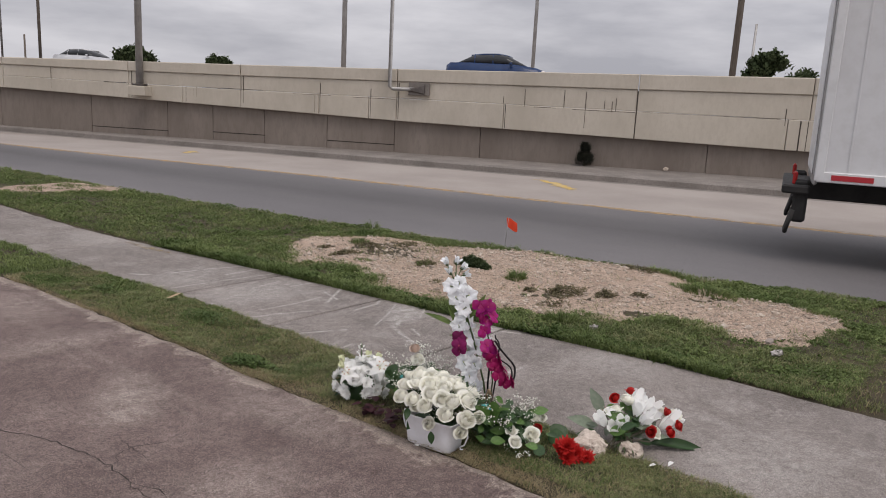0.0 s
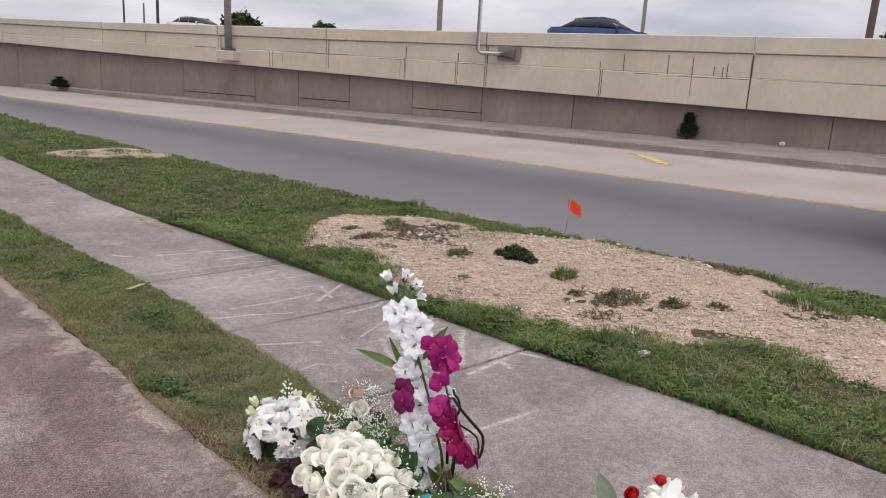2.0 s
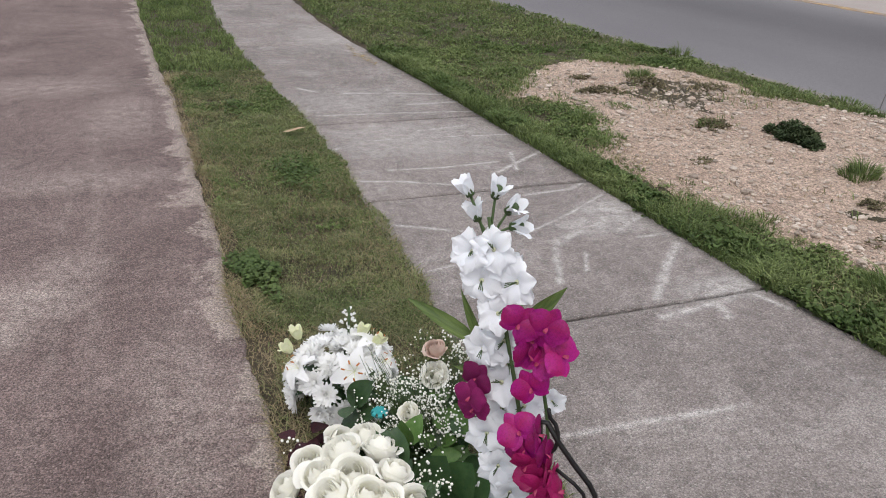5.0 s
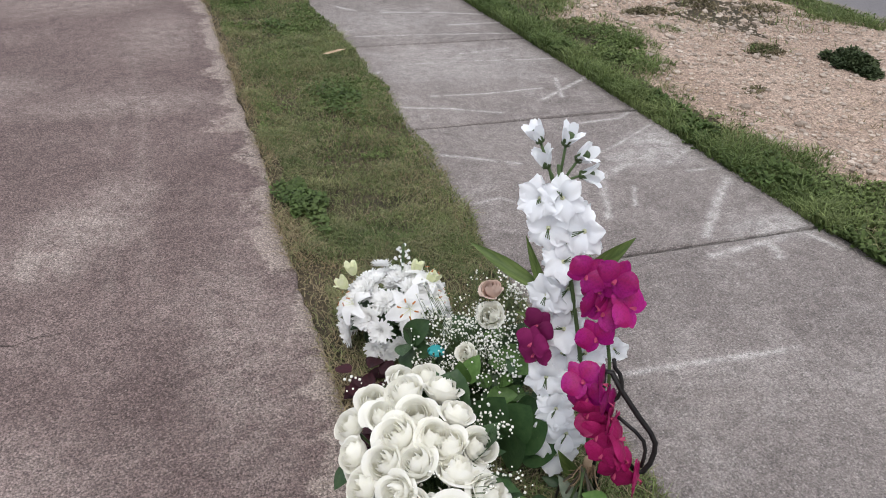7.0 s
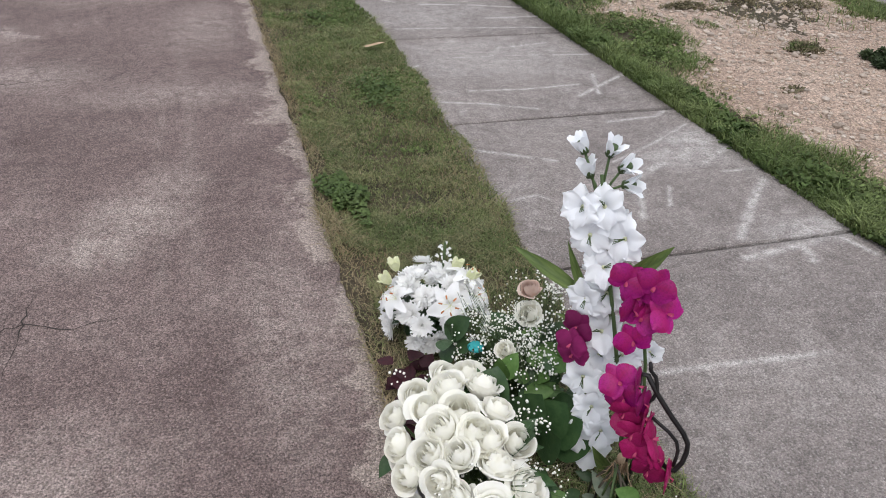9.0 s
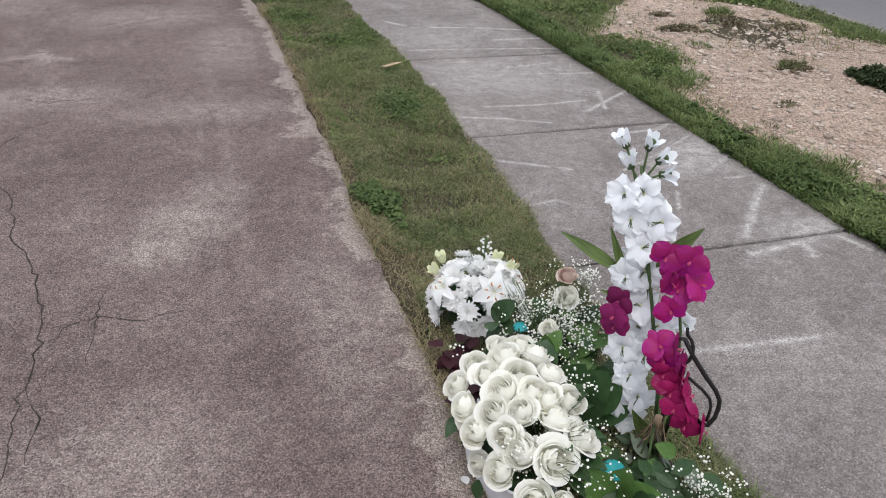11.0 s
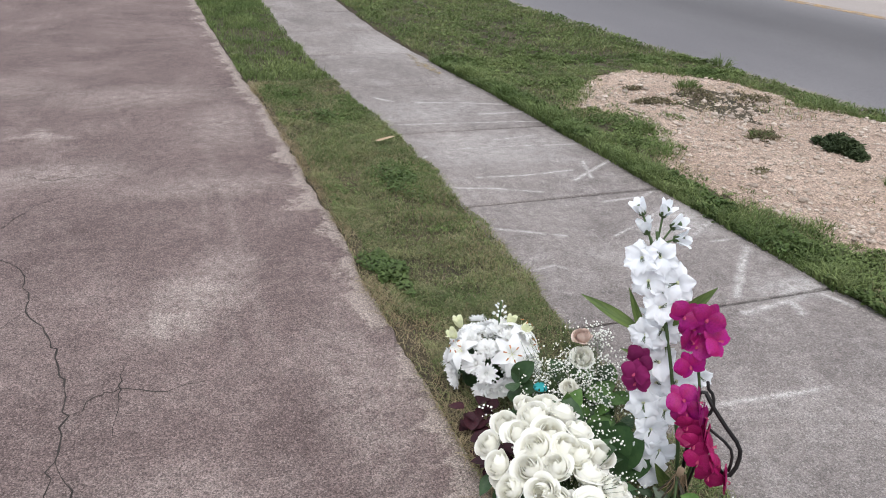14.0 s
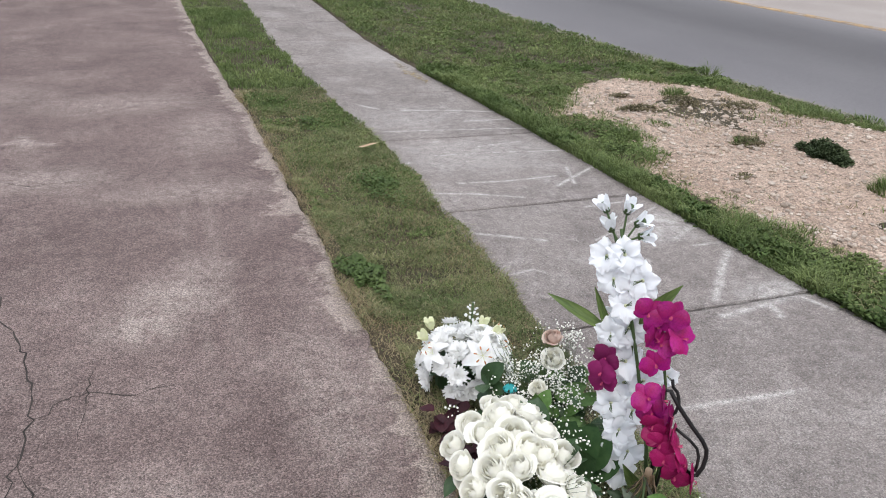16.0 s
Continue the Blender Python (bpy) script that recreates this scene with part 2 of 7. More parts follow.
FARLANE = material("pale_concrete_pavement", (0.285, 0.250, 0.228), (0.35, 0.312, 0.285), 0.5, (0.22, 0.19, 0.175), 40, 0.3, 0.85, 0.2, 60)
KERB = material("grey_kerb_concrete", (0.175, 0.155, 0.140), (0.25, 0.223, 0.203), 1.2, (0.11, 0.097, 0.09), 25, 0.4, 0.9, 0.3, 50)
YELLOW = material("faded_yellow_paint", (0.46, 0.28, 0.10), (0.42, 0.29, 0.15), 2.5, (0.32, 0.26, 0.20), 14, 0.5, 0.8, 0.2, 60)
worn(YELLOW, 5.0, 0.36, 0.66)
MARK = material("bright_yellow_spray_paint", (0.62, 0.41, 0.08), (0.56, 0.40, 0.15), 5, (0.42, 0.36, 0.28), 14, 0.75, 0.8, 0.1, 60)
PANEL = material("cream_concrete_panel", (0.45, 0.405, 0.34), (0.54, 0.49, 0.42), 0.7, (0.42, 0.37, 0.31), 9, 0.3, 0.88, 0.15, 40, stretch=(1, 1, 0.5), vary=0.03)
LOWWALL = material("brown_grey_retaining_wall", (0.195, 0.162, 0.139), (0.25, 0.212, 0.184), 0.9, (0.17, 0.14, 0.12), 8, 0.4, 0.9, 0.25, 30, stretch=(1, 1, 0.3), vary=0.04)
STEEL = material("galvanised_steel", (0.30, 0.29, 0.285), (0.40, 0.39, 0.38), 3, rough=0.5, bump=0.05, metallic=0.6)
DARK = material("dark_weathered_metal", (0.09, 0.08, 0.075), (0.16, 0.14, 0.13), 9, rough=0.6, bump=0.1, metallic=0.4)
WOODPOLE = material("weathered_timber_pole", (0.11, 0.09, 0.075), (0.17, 0.145, 0.125), 4, rough=0.9, bump=0.3, stretch=(6, 6, 0.6))

# ---- plan: edges of the strips, x along y ----
EY_DRIVE = ((-12, 1.6, 2.4, 3.2, 3.5, 4.0, 4.9, 5.9, 7.1, 8.8, 10.4, 16, 30), (3.75, 3.54, 3.51, 3.475, 3.458, 3.465, 3.42, 3.37, 3.29, 3.19, 3.13, 2.75, 1.8))
EY_LEFT = ((-12, 1.0, 3.15, 4.13, 5.25, 6.3, 7.3, 8.4, 10.3, 13.0, 20, 27, 45), (4.35, 4.12, 4.08, 4.09, 4.05, 3.95, 3.87, 3.84, 3.82, 3.70, 3.35, 2.9, 1.2))
EY_RIGHT = ((-12, 0.77, 2.0, 3.05, 4.19, 5.24, 6.28, 7.3, 8.24, 10.4, 11.8, 19, 27, 45), (5.75, 5.49, 5.45, 5.30, 5.19, 5.09, 4.97, 4.82, 4.73, 4.68, 4.61, 4.13, 3.45, 1.75))
EY_KERB = ((-40, 1.7, 3.0, 4.15, 5.5, 7.2, 8.23, 9.24, 11.4, 13.3, 16.5, 22.7, 34, 60), (16.5, 8.44, 8.08, 7.9, 7.66, 7.3, 7.12, 6.97, 6.72, 6.5, 6.22, 6.02, 5.0, 1.6))
FAR_C, FAR_S = (14.95, 15.4), -0.33
WALL_C, WALL_D = Vector((17.63, 14.71, 0)), Vector((-0.42888, 0.90336, 0))
WALL_N = Vector((0.90336, 0.42888, 0))
ROAD_Z = -0.13


def ex(edge, y):
    return float(np.interp(y, edge[0], edge[1]))


def far_kerb(y):
    return FAR_C[0] + FAR_S * (y - FAR_C[1])


def wob(x, y, s=1.0):
    return noise.noise(Vector((x * s, y * s, 3.7)))


# ---- ground: one sheet from the lawn over the kerb line to the horizon ----
def ground():
    ys = [-600, -150, -40] + [-12 + 0.5 * i for i in range(84)] + [36, 45, 60, 150, 600]
    verts, faces = [], []
    for y in ys:
        k = ex(EY_KERB, y)
        row = [(-600, -0.06), (-60, -0.06), (ex(EY_DRIVE, y) - 0.3, -0.05), (ex(EY_DRIVE, y) + 0.03, -0.006), ((ex(EY_DRIVE, y) + ex(EY_LEFT, y)) / 2, 0.0),
               (ex(EY_LEFT, y) - 0.02, -0.01), (ex(EY_LEFT, y) + 0.3, -0.06), (ex(EY_RIGHT, y) - 0.3, -0.06), (ex(EY_RIGHT, y) + 0.02, -0.01),
               (ex(EY_RIGHT, y) + 0.25, 0.005), ((ex(EY_RIGHT, y) + k) / 2, 0.01), (k - 0.3, 0.0), (k - 0.02, -0.01), (k + 0.1, -0.2), (k + 40, -0.2), (k + 600, -0.2)]
        for x, z in row:
            verts.append((x, y, z))
    w = 16
    for i in range(len(ys) - 1):
        for j in range(w - 1):
            a = i * w + j
            faces.append((a, a + 1, a + 1 + w, a + w))
    ob = put("ground", mesh_of("ground", verts, faces, True), SOIL)
    tagged(ob, "short grass and bare soil beside the concrete sidewalk", "ground", kind="structure")


def rubbed(me, strokes, spots=()):
    """Stores how far each point of a slab is rubbed pale: along strokes (points, half width, strength) and in spots (x, y, rx, ry, strength)."""
    co = np.zeros(len(me.vertices) * 3)
    me.vertices.foreach_get("co", co)
    p = co.reshape(-1, 3)[:, :2]
    value = np.zeros(len(p))
    for pts, w, k in strokes:
        for a, b in zip(pts, pts[1:]):
            a, b = np.array(a), np.array(b)
            d = b - a
            t = np.clip(((p - a) @ d) / (d @ d), 0, 1)
            dist = np.linalg.norm(p - a - t[:, None] * d, axis=1)
            value = np.maximum(value, k * np.exp(-((dist / w) ** 2)))
    for x, y, rx, ry, k in spots:
        value = np.maximum(value, k * np.exp(-(((p[:, 0] - x) / rx) ** 2 + ((p[:, 1] - y) / ry) ** 2) ** 1.5))
    me.attributes.new("rubbed", "FLOAT", "POINT").data.foreach_set("value", value)


def drive():
    """The old driveway: a slab with a ragged, pale edge."""
    ys = [-12 + 0.5 * i for i in range(24)] + [0.03 * i for i in range(267)] + [8.0 + 0.12 * i for i in range(1, 100)]
    verts, faces, wear = [], [], []
    for y in ys:
        e = ex(EY_DRIVE, y) + 0.016 * wob(1, y, 2.2) + 0.018 * wob(5, y, 7) + 0.010 * wob(5, y, 23)
        row = [(-40, 0.0, 0), (-4, 0.0, 0), (0.5, 0.0, 0)] + [(1.4 + (e - 0.34 - 1.4) * k / 48, 0.0, 0.12 * (k / 48) ** 12) for k in range(49)]
        row += [(e - 0.25, 0.0, 0.22), (e - 0.17, 0.0, 0.32), (e - 0.09, 0.0, 0.42), (e - 0.006, 0.0, 0.56), (e, -0.006, 0.6), (e + 0.003, -0.05, 0.6)]
        for x, z, k in row:
            verts.append((x, y, z))
            wear.append(k)
    w = len(row)
    for i in range(len(ys) - 1):
        for j in range(w - 1):
            a = i * w + j
            faces.append((a, a + 1, a + 1 + w, a + w))
    me = mesh_of("driveway", verts, faces, True)
    me.attributes.new("edge_wear", "FLOAT", "POINT").data.foreach_set("value", wear)
    rubbed(me, (([(1.97, 5.55), (2.13, 5.58), (2.27, 5.5)], 0.025, 0.9), ([(2.1, 5.66), (2.15, 5.5)], 0.035, 1.0), ([(3.05, 3.2), (3.02, 4.6), (2.95, 5.6)], 0.02, 0.35), ([(2.95, 3.2), (2.9, 4.8)], 0.015, 0.3)),
           ((2.76, 3.45, 0.15, 0.13, 0.8), (2.86, 3.62, 0.17, 0.16, 0.75), (2.97, 3.80, 0.12, 0.14, 0.5), (2.98, 4.65, 0.4, 0.14, 0.5), (3.3, 2.9, 0.14, 0.5, 0.45), (2.2, 4.95, 0.4, 0.16, 0.6), (2.6, 6.3, 0.6, 0.22, 0.45), (3.1, 5.6, 0.2, 0.4, 0.5), (1.8, 3.4, 0.4, 0.4, 0.5), (2.65, 2.5, 0.35, 0.22, 0.4), (1.7, 6.6, 0.5, 0.3, 0.4)))
    ob = put("driveway", me, DRIVE)
    tagged(ob, "old brownish exposed-aggregate concrete driveway with pale worn edge", "driveway", kind="structure")
    return ob


def blot(name, cx, cy, rx, ry, seed, mat, parent, z=0.004, points=40, rough=0.35):
    """A thin stain with an uneven outline."""
    verts = [(cx, cy, z)]
    for i in range(points):
        a = 2 * math.pi * i / points
        k = 1 + rough * noise.noise(Vector((math.cos(a) * 2 + seed, math.sin(a) * 2, seed))) + 0.5 * rough * noise.noise(Vector((math.cos(a) * 6, seed, math.sin(a) * 6)))
        verts.append((cx + rx * k * math.cos(a), cy + ry * k * math.sin(a), z))
    faces = [(0, 1 + i, 1 + (i + 1) % points) for i in range(points)]
    return put(name, mesh_of(name, verts, faces), mat, parent)


def streak(name, pts, width, mat, parent, z=0.004, seed=0, step=0.02):
    """A thin uneven band along a line on the ground."""
    pts = [Vector((*p, 0)) for p in pts]
    line = []
    for a, b in zip(pts, pts[1:]):
        k = max(2, int((b - a).length / step))
        line += [a.lerp(b, i / k) for i in range(k)]
    line.append(pts[-1])
    verts, faces = [], []
    for i, p in enumerate(line):
        way = (line[min(i + 1, len(line) - 1)] - line[max(0, i - 1)]).normalized()
        n2 = Vector((-way.y, way.x, 0))
        f = i / (len(line) - 1)
        w = width * (0.25 + 0.75 * math.sin(math.pi * min(1, max(0, f)) * 0.94 + 0.1)) * (0.75 + 0.9 * noise.noise(Vector((p.x * 18, p.y * 18, seed))))
        w = max(w, width * 0.12)
        o = n2 * (width * 1.2 * noise.noise(Vector((p.x * 9 + seed, p.y * 9, 1))))
        verts += [p + o + n2 * w + Vector((0, 0, z)), p + o - n2 * w + Vector((0, 0, z))]
    for i in range(len(line) - 1):
        faces.append((2 * i, 2 * i + 1, 2 * i + 3, 2 * i + 2))
    return put(name, mesh_of(name, verts, faces), mat, parent)


ground()
driveway = drive()

# ---- road ----
def band(name, left, right, z, mat, parent=None, ys=None):
    ys = ys or [-60 + 2 * i for i in range(70)]
    verts, faces = [], []
    for y in ys:
        a, b = left(y), right(y)
        for k in range(5):
            verts.append((a + (b - a) * k / 4, y, z))
    for i in range(len(ys) - 1):
        for k in range(4):
            q = i * 5 + k
            faces.append((q, q + 1, q + 6, q + 5))
    me = mesh_of(name, verts, faces, True)
    across = me.attributes.new("across", "FLOAT", "POINT")
    across.data.foreach_set("value", [(i % 5) / 4 for i in range(len(verts))])
    return put(name, me, mat, parent)


def tracked(mat, stops):
    """Soils a lane across its width: pale by the gutter, dark where tyres and oil run."""
    n, l = mat.node_tree.nodes, mat.node_tree.links
    b = n["Principled BSDF"]
    old = b.inputs["Base Color"].links[0].from_socket
    at = n.new("ShaderNodeAttribute")
    at.attribute_name = "across"
    r = n.new("ShaderNodeValToRGB")
    while len(r.color_ramp.elements) < len(stops):
        r.color_ramp.elements.new(0.5)
    for e, (p, v) in zip(r.color_ramp.elements, stops):
        e.position, e.color = p, (v, v, v, 1)
    l.new(at.outputs["Fac"], r.inputs["Fac"])
    k = n.new("ShaderNodeMixRGB")
    k.blend_type = "MULTIPLY"
    k.inputs["Fac"].default_value = 1.0
    l.new(old, k.inputs["Color1"])
    l.new(r.outputs[0], k.inputs["Color2"])
    l.new(k.outputs[0], b.inputs["Base Color"])


tracked(ASPHALT, ((0.0, 1.15), (0.22, 1.0), (0.42, 0.82), (0.58, 0.62), (0.74, 0.72), (0.94, 1.0), (1.0, 1.3)))
EY_YELLOW = ((-60, 3.1, 5.8, 8.67, 11, 12.7, 15.6, 18.5, 30, 80), (32, 13.65, 12.98, 12.3, 11.8, 11.42, 10.6, 9.7, 6.9, 0.5))


def yellow(y):
    return ex(EY_YELLOW, y)


road = thing("road", 0, 0, 0, "two-lane frontage road with dark worn near lane and pale far lane", "road", kind="structure")
band("near_lane", lambda y: ex(EY_KERB, y), lambda y: min(yellow(y), far_kerb(y)), ROAD_Z, ASPHALT, road)
band("far_lane", lambda y: min(yellow(y), far_kerb(y) - 0.02), far_kerb, ROAD_Z, FARLANE, road)
band("edge_line", lambda y: min(yellow(y), far_kerb(y)) - 0.13, lambda y: min(yellow(y), far_kerb(y)) + 0.13, ROAD_Z + 0.004, YELLOW, road)
streak("arrow_mark", [(15.9, 9.75), (15.4, 8.97), (14.75, 8.1)], 0.17, MARK, road, ROAD_Z + 0.006, 3)
streak("arrow_mark", [(11.95, 18.2), (12.6, 18.75)], 0.16, MARK, road, ROAD_Z + 0.006, 5)


def kerb_strip(name, line, profile, ys, mat, label):
    """A kerb swept along a line x(y); profile: offsets towards +x and heights."""
    verts, faces = [], []
    w = len(profile)
    for y in ys:
        x0 = line(y)
        for dx, z in profile:
            verts.append((x0 + dx, y, z + 0.006 * wob(y, dx * 5, 1.7)))
    for i in range(len(ys) - 1):
        for j in range(w - 1):
            a = i * w + j
            faces.append((a, a + 1, a + 1 + w, a + w))
    ob = put(name, mesh_of(name, verts, faces, False), mat)
    return tagged(ob, label, "kerb", kind="structure")


kerb_strip("kerb", lambda y: ex(EY_KERB, y) + 0.02 * wob(2, y, 3), ((-0.16, -0.05), (-0.15, 0.0), (-0.02, 0.0), (0.02, -0.02), (0.05, -0.12), (0.3, -0.122), (0.32, -0.16)),
           [-20 + 0.25 * i for i in range(220)], KERB, "low worn concrete kerb half buried in dirt and grass")
kerb_strip("kerb", far_kerb, ((-0.25, -0.128), (-0.02, -0.122), (0.0, 0.0), (0.05, 0.03), (0.22, 0.035), (0.26, 0.01), (9.0, 0.012), (9.0, -0.2)),
           [-40 + 0.5 * i for i in range(220)], KERB, "grey concrete kerb and narrow walk along the wall")

# ---- elevated wall ----
def at_wall(s, out, z):
    """A place on the wall: s along it, out towards the road."""
    p = WALL_C + WALL_D * s - WALL_N * out
    return Vector((p.x, p.y, z))


def wall_piece(name, s0, s1, z0, z1, out, back, mat, parent, chamfer=0.012):
    """A panel of the wall; z0 and z1 give its lower and upper edge along s."""
    verts, faces = [], []
    c = chamfer
    for o, i in ((back, 0.0), (out - c, 0.0), (out, c)):
        verts += [at_wall(s0 + i, o, z0(s0) + i), at_wall(s1 - i, o, z0(s1) + i), at_wall(s1 - i, o, z1(s1) - i), at_wall(s0 + i, o, z1(s0) - i)]
    for k in (0, 4):
        for j in range(4):
            a, b = k + j, k + (j + 1) % 4
            faces.append((a, b, b + 4, a + 4))
    faces.append((8, 9, 10, 11))
    faces.append((3, 2, 1, 0))
    return put(name, mesh_of(name, verts, faces), mat, parent)


lin = lambda xs, zs: (lambda s: float(np.interp(s, xs, zs)))
Z_BOT = lin((-40, -10, -5.76, 1.06, 6, 12.35, 17.2, 45), (0.5, 0.74, 0.81, 0.93, 1.06, 1.22, 1.36, 2.1))
Z_MID = lin((-40, -10, 8, 17, 45), (1.45, 1.52, 1.6, 1.7, 2.2))
Z_LEDGE = lin((-40, -10, -2.5, 6, 10, 17, 45), (2.45, 2.15, 2.06, 2.0, 2.0, 2.05, 2.4))
Z_TOP = lin((-40, -10, -2.5, 1.3, 6, 17, 45), (3.1, 2.57, 2.44, 2.38, 2.33, 2.25, 2.6))
BASE = lambda s: -0.2
UPS = [-40, -32, -25, -17.5, -9.99, -5.74, 0.96, 5.94, 9.88, 14.7, 19.5, 25, 31, 38, 45]
MIDS = [-40, -34, -28, -21, -15, -9.49, -5.74, -2.17, 0.96, 1.81, 3.37, 5.94, 7.94, 9.88, 14.7, 19.5, 25, 31, 38, 45]
LOWS = [-40, -33, -26, -20, -13, -7.65, -1.52, 1.04, 3.16, 5.22, 6.99, 8.6, 11.42, 15, 19, 24, 30, 37, 45]
wall = thing("wall_freeway", 17.63, 14.71, 0, "cream concrete freeway barrier panels over a brown-grey retaining wall", "wall", kind="structure")
for a, b in zip(LOWS, LOWS[1:]):
    wall_piece("lower_panel", a + 0.006, b - 0.006, BASE, lambda s: Z_BOT(s) + 0.12, 0.0, -0.3, LOWWALL, wall)
for a, b in zip(MIDS, MIDS[1:]):
    wall_piece("skirt_panel", a + 0.008, b - 0.008, Z_BOT, lambda s: Z_MID(s) - 0.004, 0.16, -0.1, PANEL, wall)
for a, b in zip(UPS, UPS[1:]):
    wall_piece("panel", a + 0.01, b - 0.01, Z_MID, lambda s: Z_LEDGE(s) - 0.004, 0.145, -0.1, PANEL, wall)
    wall_piece("coping", a + 0.012, b - 0.012, Z_LEDGE, Z_TOP, 0.185, -0.2, PANEL, wall, 0.02)
for s, z0, z1, w in ((12.8, 1.35, 2.0, 0.01), (9.76, 1.2, 2.0, 0.02), (7.82, 1.15, 1.6, 0.02), (7.46, 1.3, 1.6, 0.01), (7.55, 1.35, 1.55, 0.008), (5.85, 1.2, 2.0, 0.022), (3.5, 1.05, 1.55, 0.016), (3.33, 1.05, 1.9, 0.018), (1.75, 0.98, 1.8, 0.022), (0.9, 0.98, 2.0, 0.028),
                     (-2.22, 0.9, 1.55, 0.03), (-2.15, 1.57, 1.77, 0.012), (-2.74, 1.5, 1.98, 0.012), (-3.82, 1.53, 2.0, 0.014), (-4.4, 1.02, 1.98, 0.02), (-4.9, 1.55, 1.77, 0.015), (-5.1, 1.48, 1.76, 0.02), (-5.2, 1.5, 1.85, 0.016), (-5.74, 0.82, 2.06, 0.04), (-9.42, 1.36, 1.79, 0.02), (-9.79, 0.75, 1.5, 0.05), (-9.97, 0.76, 1.5, 0.03)):
    wall_piece("crack", s - 0.34 * w, s + 0.34 * w, lambda q: z0, lambda q: z1, 0.162, 0.1, STAINED, wall, 0.002)
for s0, s1, z, w in ((9.97, 10.8, 1.63, 0.012), (5.2, 7.28, 1.605, 0.008), (6.2, 6.6, 1.61, 0.014), (3.0, 4.2, 1.55, 0.008), (1.0, 2.3, 1.535, 0.01), (-3.6, -3.0, 1.515, 0.012), (-5.7, -4.05, 1.5, 0.012), (-9.3, -5.9, 1.52, 0.006), (9.2, 9.7, 1.36, 0.01)):
    wall_piece("crack", s0, s1, lambda q: z - 0.5 * w, lambda q: z + 0.5 * w, 0.162, 0.1, STAINED, wall, 0.002)
for s0, s1, z in ((1.03, 3.15, 0.23), (5.21, 6.99, 0.26), (8.6, 11.4, 0.2)):
    wall_piece("groove", s0, s1, lambda q: z - 0.012, lambda q: z + 0.012, 0.003, -0.1, CRACK_AND_HOLLOW, wall, 0.001)

# freeway deck behind the wall
deck = put("freeway_deck", mesh_of("freeway_deck", [at_wall(s, o, z) for s, o, z in ((-40, -0.21, 2.0), (45, -0.21, 2.0), (45, -60, 2.36), (-40, -60, 2.36))], [(0, 1, 2, 3)]), FARLANE)
tagged(deck, "pale concrete deck of the freeway behind the barrier", "road", kind="structure")

# ---- poles ----
def pole(x, y, z, r, h, mat, label, lean=0.0, group=""):
    ob = thing("street_pole", x, y, z, label, "pole", group)
    put("shaft", tube_mesh("shaft", [(0, 0, 0), (lean * h * 0.5, 0, h * 0.5), (lean * h, 0, h)], r, 10, 0.8), mat, ob, pose(x, y, z))
    return ob


EYE1 = Vector((1.774, 0.24, 1.533))
p = at_wall(9.35, 0.32, 1.42)
lamp = pole(p.x, p.y, p.z, 0.11, 9, STEEL, "grey steel light pole bracketed to the freeway wall")
put("bracket", box_mesh("bracket", 0.62, 0.36, 0.3, 0.02), PANEL, lamp, Matrix.Translation(p + Vector((0, 0, -0.02))) @ Matrix.Rotation(math.atan2(WALL_D.y, WALL_D.x), 4, "Z"))
put("base_plate", box_mesh("base_plate", 0.36, 0.3, 0.05, 0.01), DARK, lamp, Matrix.Translation(p + Vector((0, 0, 0.17))) @ Matrix.Rotation(math.atan2(WALL_D.y, WALL_D.x), 4, "Z"))
p, q = at_wall(1.12, 0.35, 1.83), at_wall(0.35, 0.25, 1.83)
sign = thing("arm_pole", p.x, p.y, p.z, "thin grey pole on a bent arm bolted to the wall", "pole")
put("shaft", tube_mesh("shaft", [q, p.lerp(q, 0.12), p + Vector((0, 0, 0.06)), p + Vector((0, 0, 7))], 0.055, 8), STEEL, sign)
c = at_wall(0.28, 0.2, 1.85)
put("mount_plate", box_mesh("mount_plate", 0.62, 0.08, 0.36, 0.01), KERB, sign, Matrix.Translation(c) @ Matrix.Rotation(math.atan2(WALL_D.y, WALL_D.x), 4, "Z"))
g0 = [at_wall(0.62, 0.25, 1.78), at_wall(0.1, 0.25, 1.98), at_wall(0.1, 0.25, 1.70), at_wall(0.62, 0.33, 1.83), at_wall(0.1, 0.3, 1.94), at_wall(0.1, 0.3, 1.72)]
put("gusset", mesh_of("gusset", g0, [(0, 1, 2), (5, 4, 3), (0, 3, 4, 1), (1, 4, 5, 2), (2, 5, 3, 0)]), DARK, sign)
for dx, dy, far, r, h, lean, m_, lab in ((0.662, 0.75, 34, 0.12, 14, 0, STEEL, "grey steel light pole on the freeway"), (0.826, 0.564, 44, 0.11, 16, 0, STEEL, "slim grey light pole on the freeway"),
                                         (0.938, 0.347, 36, 0.15, 16, 0.02, WOODPOLE, "dark timber utility pole behind the freeway"), (0.37, 0.929, 80, 0.14, 22, 0, WOODPOLE, "far timber utility pole beyond the freeway"),
                                         (0.335, 0.942, 85, 0.1, 24, 0, STEEL, "far thin light pole beyond the freeway"), (0.356, 0.935, 80, 0.1, 4.9, 0, WOODPOLE, "short far post beyond the freeway"),
                                         (0.945, 0.326, 60, 0.11, 7.4, 0.03, STEEL, "far lattice sign post beyond the freeway")):
    pole(EYE1.x + dx * far, EYE1.y + dy * far, -0.2, r, h + 1, m_, lab, lean)

# ---- things: shared shapes ----
def shape(name, verts, faces, mat, smooth=True):
    me = mesh_of(name, verts, faces, smooth)
    for one in mat if isinstance(mat, (list, tuple)) else (mat,):
        me.materials.append(one)
    return me


